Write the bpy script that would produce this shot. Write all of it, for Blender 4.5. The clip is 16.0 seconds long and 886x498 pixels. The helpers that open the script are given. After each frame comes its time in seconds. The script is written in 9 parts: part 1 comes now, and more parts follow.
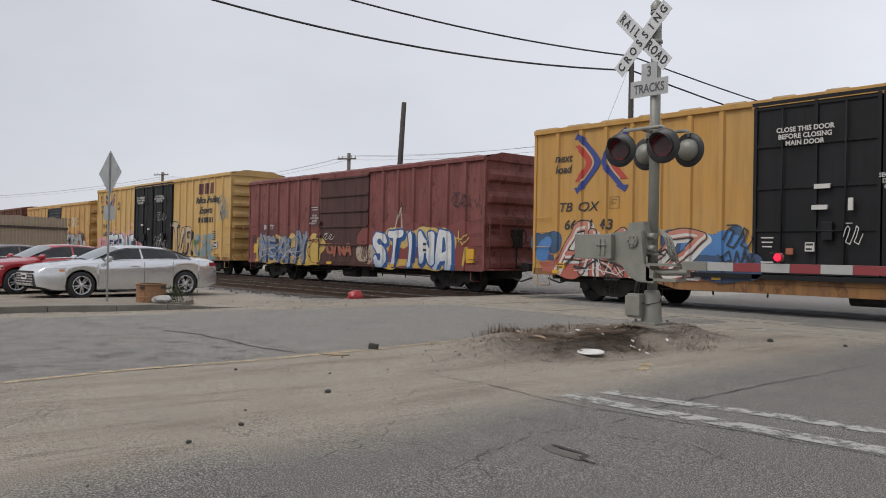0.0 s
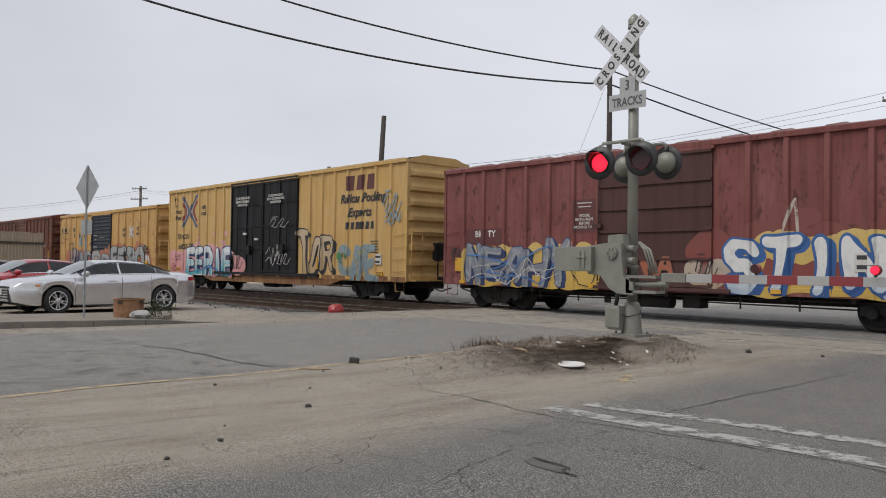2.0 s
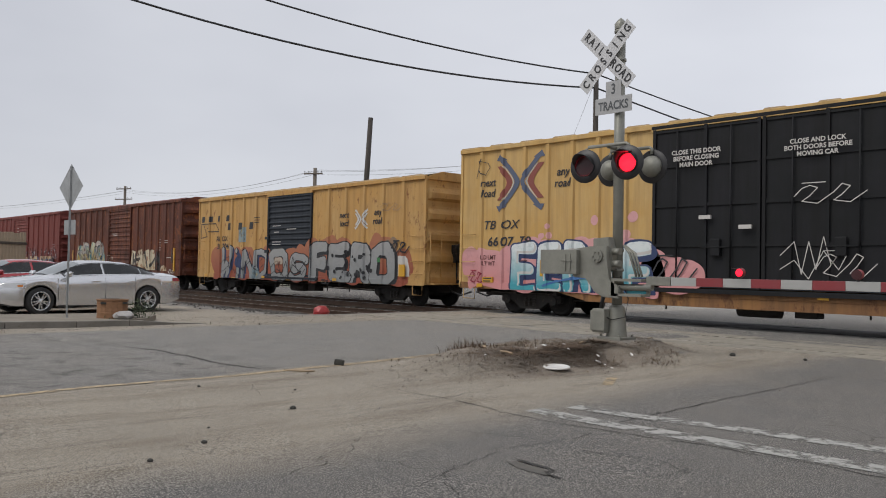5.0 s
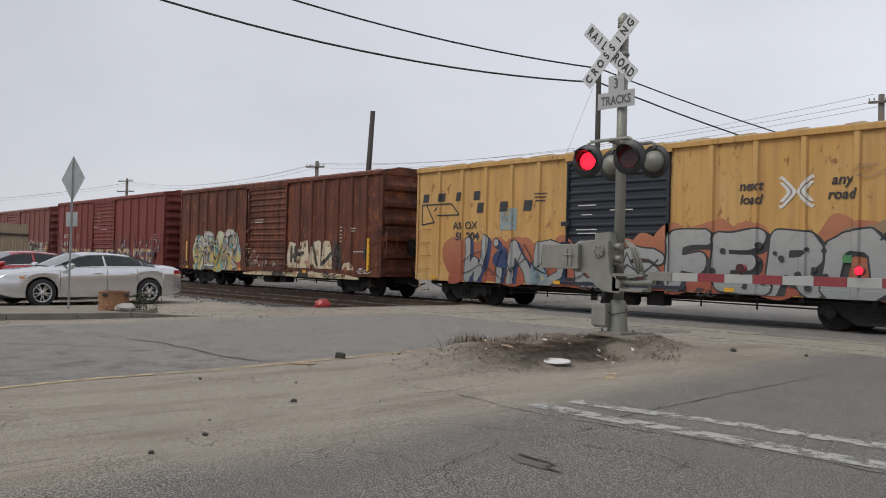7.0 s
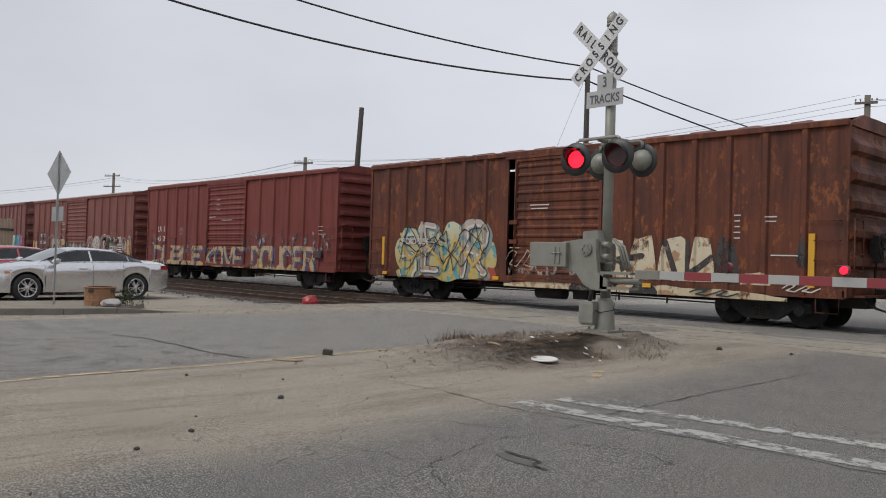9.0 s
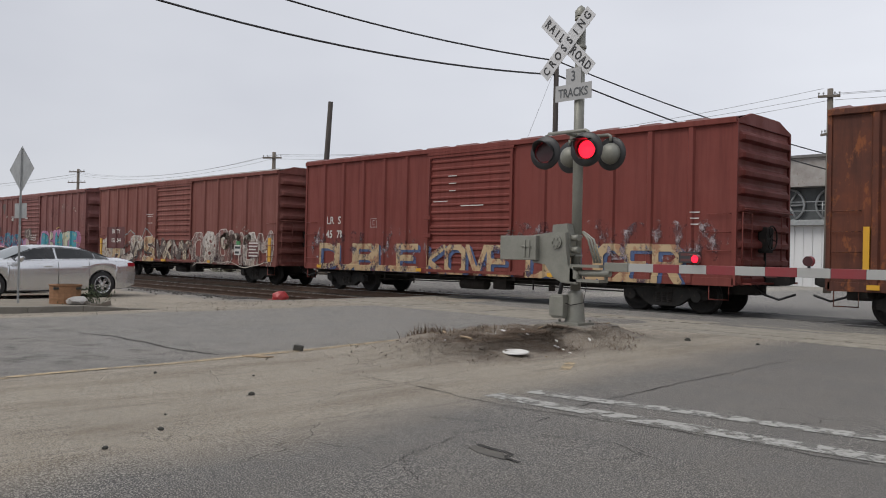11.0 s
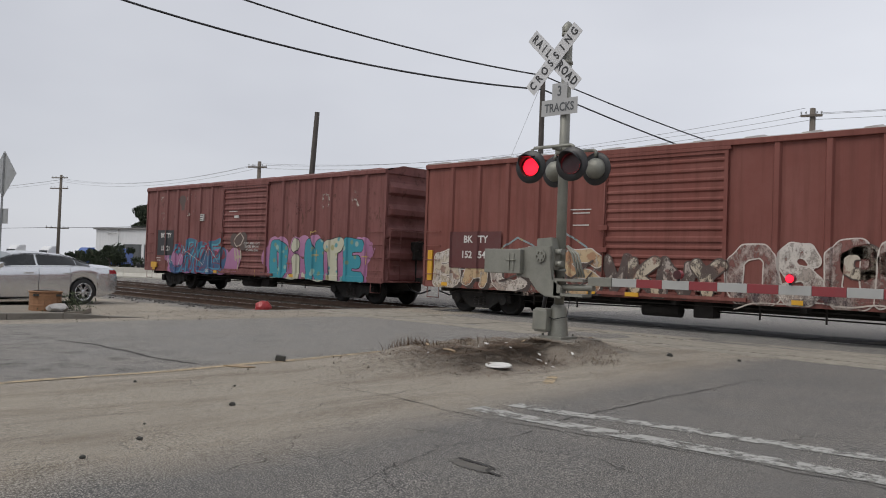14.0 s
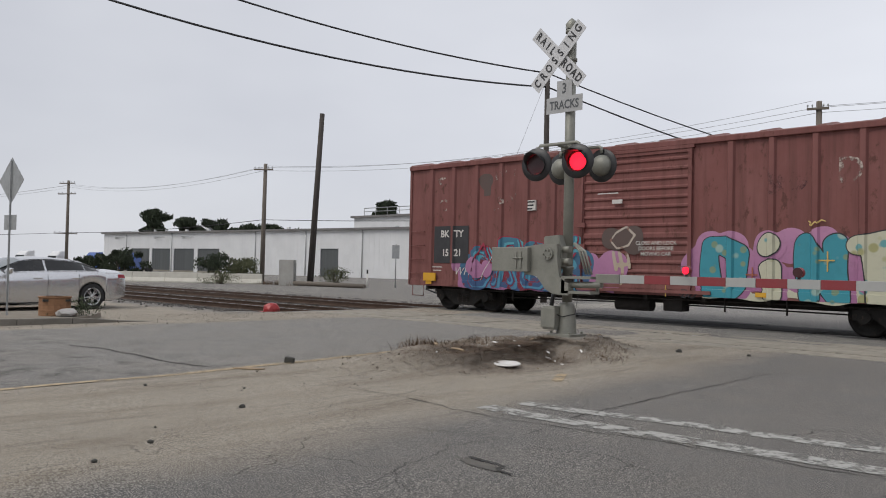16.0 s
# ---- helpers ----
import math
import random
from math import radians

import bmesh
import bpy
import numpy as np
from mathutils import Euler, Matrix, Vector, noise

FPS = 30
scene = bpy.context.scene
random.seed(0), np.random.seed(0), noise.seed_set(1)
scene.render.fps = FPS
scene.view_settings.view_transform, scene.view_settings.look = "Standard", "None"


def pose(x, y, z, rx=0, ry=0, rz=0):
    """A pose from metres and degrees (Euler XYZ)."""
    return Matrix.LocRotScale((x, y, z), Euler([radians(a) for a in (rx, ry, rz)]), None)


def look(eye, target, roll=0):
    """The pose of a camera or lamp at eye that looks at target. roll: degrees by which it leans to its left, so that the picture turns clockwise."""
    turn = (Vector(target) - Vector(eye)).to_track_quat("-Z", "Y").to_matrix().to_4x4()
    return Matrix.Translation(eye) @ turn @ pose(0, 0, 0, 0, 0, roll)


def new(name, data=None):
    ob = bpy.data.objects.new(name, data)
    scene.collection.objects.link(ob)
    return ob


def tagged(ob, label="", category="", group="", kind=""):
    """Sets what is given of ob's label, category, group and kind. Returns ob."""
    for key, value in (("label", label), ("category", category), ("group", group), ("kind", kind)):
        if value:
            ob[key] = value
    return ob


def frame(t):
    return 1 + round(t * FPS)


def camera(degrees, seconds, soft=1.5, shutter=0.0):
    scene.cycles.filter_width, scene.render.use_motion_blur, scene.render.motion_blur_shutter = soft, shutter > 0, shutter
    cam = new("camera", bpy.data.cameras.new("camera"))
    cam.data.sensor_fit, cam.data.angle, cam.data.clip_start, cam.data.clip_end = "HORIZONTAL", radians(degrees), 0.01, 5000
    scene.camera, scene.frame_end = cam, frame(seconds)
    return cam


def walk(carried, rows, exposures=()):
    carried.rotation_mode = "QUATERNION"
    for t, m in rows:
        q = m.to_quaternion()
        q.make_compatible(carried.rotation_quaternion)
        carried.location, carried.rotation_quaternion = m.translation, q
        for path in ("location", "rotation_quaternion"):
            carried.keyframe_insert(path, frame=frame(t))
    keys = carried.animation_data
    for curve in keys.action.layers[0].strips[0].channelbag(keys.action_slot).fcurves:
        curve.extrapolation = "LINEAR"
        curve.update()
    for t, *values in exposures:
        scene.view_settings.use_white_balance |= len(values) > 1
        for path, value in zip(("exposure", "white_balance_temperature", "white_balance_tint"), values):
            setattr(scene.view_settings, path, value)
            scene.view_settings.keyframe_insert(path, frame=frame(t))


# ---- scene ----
cam = camera(56.47, 16.0, soft=1.0)
# One lens; the camera stays at one spot and only turns.
EYE = (0.0, 0.0, 1.25)
TURNS = [
    (0, 49.78, 0.34, -1.07),
    (0.5, 49.38, 0.52, -1.16),
    (1, 48.75, 0.74, -1.06),
    (1.5, 48.42, 1.05, -0.94),
    (2, 48.43, 1.27, -0.79),
    (2.5, 48.44, 1.26, -0.84),
    (3, 48.21, 1.17, -0.80),
    (5.5, 47.32, 1.46, -1.21),
    (6, 47.23, 1.40, -1.31),
    (6.5, 47.32, 1.17, -1.34),
    (7, 47.55, 1.02, -1.40),
    (7.5, 47.58, 0.93, -1.52),
    (8, 47.44, 0.86, -1.67),
    (8.5, 47.12, 0.83, -1.75),
    (9, 46.72, 0.85, -1.74),
    (11.5, 44.28, 0.53, -1.31),
    (12, 43.94, 0.69, -1.53),
    (12.5, 43.51, 0.82, -1.76),
    (13, 43.37, 1.20, -1.97),
    (13.5, 43.38, 1.37, -2.08),
    (14, 43.59, 1.38, -2.10),
    (14.5, 43.81, 1.28, -1.77),
    (15, 44.06, 1.20, -1.64),
    (15.5, 44.20, 1.30, -1.82),
    (16, 44.10, 1.32, -1.22),
]
walk(cam, [(t, pose(*EYE, 90 + pitch, roll, yaw)) for t, yaw, pitch, roll in TURNS],
     [(0.0, 0.20), (3.0, 0.19), (5.5, 0.11), (9.0, 0.15), (12.5, 0.12), (14.5, 0.06), (16.0, 0.13)])

# ---- light: a bright overcast sky with a very soft sun behind the cloud ----
world = bpy.data.worlds.new("overcast_sky")
scene.world = world
world.use_nodes = True
wn, wl = world.node_tree.nodes, world.node_tree.links
wn.clear()
SUN_ELEVATION, SUN_ROTATION = radians(52), radians(200)
w_sky = wn.new("ShaderNodeTexSky")
w_sky.sky_type, w_sky.sun_disc = "NISHITA", False
w_sky.sun_elevation, w_sky.sun_rotation = SUN_ELEVATION, SUN_ROTATION
w_coord = wn.new("ShaderNodeTexCoord")
w_map = wn.new("ShaderNodeMapping")
w_map.inputs["Scale"].default_value = (1.0, 1.0, 2.6)
w_noise = wn.new("ShaderNodeTexNoise")
w_noise.inputs["Scale"].default_value, w_noise.inputs["Detail"].default_value = 1.7, 4
w_ramp = wn.new("ShaderNodeValToRGB")
w_ramp.color_ramp.elements[0].position, w_ramp.color_ramp.elements[1].position = 0.3, 0.72
w_ramp.color_ramp.elements[0].color = (0.565, 0.578, 0.635, 1)
w_ramp.color_ramp.elements[1].color = (0.70, 0.715, 0.765, 1)
w_cloud = wn.new("ShaderNodeBackground")
w_cloud.inputs["Strength"].default_value = 1.0
w_blue = wn.new("ShaderNodeBackground")
w_blue.inputs["Strength"].default_value = 0.10
w_mix = wn.new("ShaderNodeMixShader")
w_mix.inputs[0].default_value = 0.93
w_out = wn.new("ShaderNodeOutputWorld")
wl.new(w_coord.outputs["Generated"], w_map.inputs["Vector"])
wl.new(w_map.outputs["Vector"], w_noise.inputs["Vector"])
wl.new(w_noise.outputs["Fac"], w_ramp.inputs["Fac"])
w_side = wn.new("ShaderNodeVectorMath")
w_side.operation = "DOT_PRODUCT"
w_side.inputs[1].default_value = (0.67, 0.74, 0.0)
w_slope = wn.new("ShaderNodeMapRange")
w_slope.inputs["From Min"].default_value, w_slope.inputs["From Max"].default_value = -0.5, 0.5
w_slope.inputs["To Min"].default_value, w_slope.inputs["To Max"].default_value = 0.89, 1.07
w_tone = wn.new("ShaderNodeVectorMath")
w_tone.operation = "SCALE"
wl.new(w_coord.outputs["Generated"], w_side.inputs[0])
wl.new(w_side.outputs["Value"], w_slope.inputs["Value"])
wl.new(w_ramp.outputs["Color"], w_tone.inputs[0])
wl.new(w_slope.outputs["Result"], w_tone.inputs["Scale"])
wl.new(w_tone.outputs[0], w_cloud.inputs["Color"])
wl.new(w_sky.outputs["Color"], w_blue.inputs["Color"])
wl.new(w_blue.outputs[0], w_mix.inputs[1])
wl.new(w_cloud.outputs[0], w_mix.inputs[2])
wl.new(w_mix.outputs[0], w_out.inputs["Surface"])
sun = new("sun", bpy.data.lights.new("sun", "SUN"))
sun.data.energy, sun.data.angle, sun.data.color = 1.5, radians(35), (1.0, 0.96, 0.9)
sun.matrix_basis = look((0, 0, 60), (0 - 30 * math.sin(SUN_ROTATION), 0 - 30 * math.cos(SUN_ROTATION), 60 - 30 * math.tan(SUN_ELEVATION)))


# ---- mesh helpers ----
def link_mesh(name, bm, material):
    mesh = bpy.data.meshes.new(name)
    bm.normal_update()
    bm.to_mesh(mesh)
    bm.free()
    mesh.materials.append(material)
    return mesh


def part(name, bm, material, parent, label=""):
    ob = new(name, link_mesh(name, bm, material))
    ob.parent = parent
    return tagged(ob, label)


def share(name, mesh, parent, m=None, label=""):
    """A further part on a mesh that exists."""
    ob = new(name, mesh)
    ob.parent = parent
    if m is not None:
        ob.matrix_basis = m
    return tagged(ob, label)


def thing(name, m, label, category, group="", kind=""):
    ob = new(name)
    ob.empty_display_size = 0.1
    ob.matrix_basis = m
    return tagged(ob, label, category, group, kind)


def solid(name, bm, material, m, label, category, group="", kind=""):
    ob = new(name, link_mesh(name, bm, material))
    ob.matrix_basis = m
    return tagged(ob, label, category, group, kind)


def box(bm, x0, x1, y0, y1, z0, z1, bevel=0.0):
    vs = [bm.verts.new((x, y, z)) for x in (x0, x1) for y in (y0, y1) for z in (z0, z1)]
    fs = [bm.faces.new([vs[i] for i in q]) for q in ((0, 1, 3, 2), (4, 6, 7, 5), (0, 4, 5, 1), (2, 3, 7, 6), (0, 2, 6, 4), (1, 5, 7, 3))]
    if bevel:
        bmesh.ops.bevel(bm, geom=list({e for f in fs for e in f.edges}), offset=bevel, segments=2, profile=0.6, affect="EDGES")
    return bm


def tube(bm, points, r, seg=8, r1=None, caps=True):
    """A round bar along points; the radius runs from r to r1."""
    pts = [Vector(p) for p in points]
    r1 = r if r1 is None else r1
    rings = []
    for i, p in enumerate(pts):
        d = (pts[min(i + 1, len(pts) - 1)] - pts[max(i - 1, 0)]).normalized()
        u = d.cross(Vector((0, 0, 1)) if abs(d.z) < 0.9 else Vector((1, 0, 0))).normalized()
        v = d.cross(u)
        rr = r + (r1 - r) * i / max(1, len(pts) - 1)
        rings.append([bm.verts.new(p + rr * (math.cos(a) * u + math.sin(a) * v)) for a in (2 * math.pi * k / seg for k in range(seg))])
    for a, b in zip(rings, rings[1:]):
        for k in range(seg):
            f = bm.faces.new((a[k], a[(k + 1) % seg], b[(k + 1) % seg], b[k]))
            f.smooth = True
    if caps:
        bm.faces.new(rings[0][::-1])
        bm.faces.new(rings[-1])
    return bm


def lathe(bm, profile, m=None, seg=24, smooth=True):
    """Turns (radius, height) pairs round the local z axis."""
    m = m or Matrix()
    rings = []
    for r, z in profile:
        if r < 1e-6:
            rings.append([bm.verts.new(m @ Vector((0, 0, z)))])
        else:
            rings.append([bm.verts.new(m @ Vector((r * math.cos(a), r * math.sin(a), z))) for a in (2 * math.pi * k / seg for k in range(seg))])
    for a, b in zip(rings, rings[1:]):
        for k in range(seg):
            q = [a[k % len(a)], a[(k + 1) % len(a)], b[(k + 1) % len(b)], b[k % len(b)]]
            q = [v for i, v in enumerate(q) if v not in q[:i]]
            if len(q) > 2:
                f = bm.faces.new(q)
                f.smooth = smooth
    return bm


def slab(bm, outline, y0, y1):
    """An outline in x and z, made thick from y0 to y1."""
    a = [bm.verts.new((x, y0, z)) for x, z in outline]
    b = [bm.verts.new((x, y1, z)) for x, z in outline]
    bm.faces.new(a)
    bm.faces.new(b[::-1])
    n = len(a)
    for i in range(n):
        bm.faces.new((a[i], b[i], b[(i + 1) % n], a[(i + 1) % n]))
    return bm


def flat_piece(bm, outline, z0, z1):
    """An outline in x and y, made thick from z0 to z1."""
    a = [bm.verts.new((x, y, z0)) for x, y in outline]
    b = [bm.verts.new((x, y, z1)) for x, y in outline]
    bm.faces.new(a[::-1])
    bm.faces.new(b)
    n = len(a)
    for i in range(n):
        bm.faces.new((a[i], a[(i + 1) % n], b[(i + 1) % n], b[i]))
    return bm


def tidy(bm):
    bmesh.ops.recalc_face_normals(bm, faces=bm.faces)
    return bm


def letters(text, size, extrude=0.0, offset=0.0, align="CENTER", shear=0.0):
    """The built-in font as a bmesh in x and y."""
    cu = bpy.data.curves.new("letters", "FONT")
    cu.body, cu.size, cu.extrude, cu.offset, cu.align_x, cu.align_y, cu.shear = text, size, extrude, offset, align, "CENTER", shear
    cu.resolution_u = 3
    ob = bpy.data.objects.new("letters", cu)
    mesh = bpy.data.meshes.new_from_object(ob)
    bm = bmesh.new()
    bm.from_mesh(mesh)
    bpy.data.objects.remove(ob)
    bpy.data.curves.remove(cu)
    bpy.data.meshes.remove(mesh)
    return bm


# ---- materials ----
def nodes_of(name):
    m = bpy.data.materials.new(name)
    m.use_nodes = True
    n, l = m.node_tree.nodes, m.node_tree.links
    return m, n, l, n["Principled BSDF"]


def noise_node(n, l, scale, detail=5, rough=0.6, coord="Object", stretch=(1, 1, 1)):
    tc = n.new("ShaderNodeTexCoord")
    mp = n.new("ShaderNodeMapping")
    mp.inputs["Scale"].default_value = stretch
    tx = n.new("ShaderNodeTexNoise")
    tx.inputs["Scale"].default_value, tx.inputs["Detail"].default_value, tx.inputs["Roughness"].default_value = scale, detail, rough
    l.new(tc.outputs[coord], mp.inputs["Vector"])
    l.new(mp.outputs["Vector"], tx.inputs["Vector"])
    return tx.outputs["Fac"]


def ramp_node(n, l, fac, lo, hi):
    r = n.new("ShaderNodeMapRange")
    r.inputs["From Min"].default_value, r.inputs["From Max"].default_value = lo, hi
    l.new(fac, r.inputs["Value"])
    return r.outputs["Result"]


def math_node(n, l, op, a, b=None, clamp=False):
    q = n.new("ShaderNodeMath")
    q.operation, q.use_clamp = op, clamp
    for i, v in enumerate((a, b)):
        if v is None:
            continue
        if isinstance(v, (int, float)):
            q.inputs[i].default_value = v
        else:
            l.new(v, q.inputs[i])
    return q.outputs[0]


def mix_node(n, l, fac, a, b):
    q = n.new("ShaderNodeMix")
    q.data_type = "RGBA"
    for sock, v in ((q.inputs[0], fac), (q.inputs[6], a), (q.inputs[7], b)):
        if isinstance(v, tuple):
            sock.default_value = (*v, 1)
        elif isinstance(v, (int, float)):
            sock.default_value = v
        else:
            l.new(v, sock)
    return q.outputs[2]


def bump_node(n, l, height, strength, distance, bsdf):
    b = n.new("ShaderNodeBump")
    b.inputs["Strength"].default_value, b.inputs["Distance"].default_value = strength, distance
    l.new(height, b.inputs["Height"])
    l.new(b.outputs["Normal"], bsdf.inputs["Normal"])


def surface(name, colour, other=None, scale=3.0, grain=60.0, rough=0.7, metal=0.0, bump=0.15, dist=0.01, stain=None, stain_at=(0.58, 0.72), stretch=(1, 1, 1), coord="Object", amount=0.7):
    """A worn surface: broad variation between two colours, fine grain, and stains of a third colour."""
    m, n, l, p = nodes_of(name)
    other = other or tuple(c * 0.72 for c in colour)
    broad = ramp_node(n, l, noise_node(n, l, scale, 4, 0.6, coord, stretch), 0.35, 0.68)
    fine = noise_node(n, l, grain, 3, 0.7, coord)
    col = mix_node(n, l, math_node(n, l, "MULTIPLY", broad, amount), colour, other)
    g = ramp_node(n, l, fine, 0.3, 0.75)
    col = mix_node(n, l, math_node(n, l, "MULTIPLY", g, 0.22), col, tuple(c * 0.55 for c in other))
    if stain:
        s = ramp_node(n, l, noise_node(n, l, scale * 2.7, 8, 0.72, coord, stretch), *stain_at)
        col = mix_node(n, l, s, col, stain)
    l.new(col, p.inputs["Base Color"])
    r = math_node(n, l, "ADD", math_node(n, l, "MULTIPLY", broad, 0.18), rough - 0.09, True)
    l.new(r, p.inputs["Roughness"])
    p.inputs["Metallic"].default_value = metal
    if bump:
        bump_node(n, l, fine, bump, dist, p)
    return m


def paint(name, colour, rough=0.6, metal=0.0):
    """Thin even paint with only slight fading."""
    m, n, l, p = nodes_of(name)
    f = ramp_node(n, l, noise_node(n, l, 5.0, 6, 0.65), 0.35, 0.75)
    l.new(mix_node(n, l, math_node(n, l, "MULTIPLY", f, 0.35), colour, tuple(c * 0.6 + 0.05 for c in colour)), p.inputs["Base Color"])
    p.inputs["Roughness"].default_value, p.inputs["Metallic"].default_value = rough, metal
    return m


def glow(name, colour, strength):
    m, n, l, p = nodes_of(name)
    p.inputs["Base Color"].default_value = (*colour, 1)
    p.inputs["Emission Color"].default_value = (*colour, 1)
    p.inputs["Emission Strength"].default_value = strength
    return m


def car_paint(name, fresh, faded, rust, grime, rust_lo=0.6):
    """Old boxcar enamel: faded patches, rust in spots and downward streaks, road grime."""
    m, n, l, p = nodes_of(name)
    fade = ramp_node(n, l, noise_node(n, l, 0.6, 7, 0.68), 0.38, 0.64)
    streak = ramp_node(n, l, noise_node(n, l, 1.6, 6, 0.65, "Object", (3.2, 1.0, 0.22)), 0.44, 0.70)
    spots = ramp_node(n, l, noise_node(n, l, 2.3, 9, 0.75, "Object", (1.5, 1.0, 0.8)), rust_lo - 0.03, rust_lo + 0.05)
    fine = noise_node(n, l, 40, 4, 0.7)
    oi = n.new("ShaderNodeObjectInfo")
    col = mix_node(n, l, fade, fresh, faded)
    col = mix_node(n, l, math_node(n, l, "MULTIPLY", streak, 0.8), col, grime)
    col = mix_node(n, l, math_node(n, l, "MULTIPLY", spots, 0.85), col, rust)
    col = mix_node(n, l, math_node(n, l, "MULTIPLY", oi.outputs["Random"], 0.10), col, grime)
    l.new(col, p.inputs["Base Color"])
    l.new(math_node(n, l, "ADD", math_node(n, l, "MULTIPLY", streak, 0.25), 0.55), p.inputs["Roughness"])
    p.inputs["Specular IOR Level"].default_value = 0.25
    bump_node(n, l, math_node(n, l, "ADD", fine, math_node(n, l, "MULTIPLY", noise_node(n, l, 1.1, 2), 6.0)), 0.12, 0.02, p)
    return m


def spray(name, low, high, z0, z1, fleck=None, flake=None):
    """Sprayed paint that fades from one colour to another over a height, thin in places."""
    m, n, l, p = nodes_of(name)
    tc = n.new("ShaderNodeTexCoord")
    sp = n.new("ShaderNodeSeparateXYZ")
    l.new(tc.outputs["Object"], sp.inputs[0])
    wob = math_node(n, l, "MULTIPLY", noise_node(n, l, 1.9, 4), 0.7)
    f = ramp_node(n, l, math_node(n, l, "ADD", sp.outputs["Z"], wob), z0 + 0.35, z1 + 0.35)
    col = mix_node(n, l, f, low, high)
    if fleck:
        s = ramp_node(n, l, noise_node(n, l, 3.2, 3, 0.5), 0.56, 0.6)
        col = mix_node(n, l, s, col, fleck)
    w = ramp_node(n, l, noise_node(n, l, 5.0, 8, 0.7), 0.5, 0.8)
    col = mix_node(n, l, math_node(n, l, "MULTIPLY", w, 0.5), col, tuple(0.5 * c + 0.04 for c in low))
    l.new(col, p.inputs["Base Color"])
    if flake:
        l.new(ramp_node(n, l, noise_node(n, l, 2.6, 9, 0.74, "Object", (1.0, 1.0, 0.7)), *flake), p.inputs["Alpha"])
    p.inputs["Roughness"].default_value = 0.55
    return m


def spotted(name, base, spot, other, scale=3.4):
    """Sprayed colour strewn with soft round dots of two others."""
    m, n, l, p = nodes_of(name)
    col = base
    tc = n.new("ShaderNodeTexCoord")
    for k, c in enumerate((spot, other)):
        mp = n.new("ShaderNodeMapping")
        mp.inputs["Location"].default_value = (3.3 * k, 0, 1.9 * k)
        mp.inputs["Scale"].default_value = (1, 0.001, 1)
        v = n.new("ShaderNodeTexVoronoi")
        v.inputs["Scale"].default_value = scale * (1 - 0.25 * k)
        l.new(tc.outputs["Object"], mp.inputs["Vector"])
        l.new(mp.outputs["Vector"], v.inputs["Vector"])
        col = mix_node(n, l, math_node(n, l, "MULTIPLY", ramp_node(n, l, v.outputs["Distance"], 0.30, 0.22), 0.85), col, c)
    w = ramp_node(n, l, noise_node(n, l, 5.0, 8, 0.7), 0.5, 0.8)
    col = mix_node(n, l, math_node(n, l, "MULTIPLY", w, 0.35), col, tuple(0.6 * c for c in base))
    l.new(col, p.inputs["Base Color"])
    p.inputs["Roughness"].default_value = 0.55
    return m


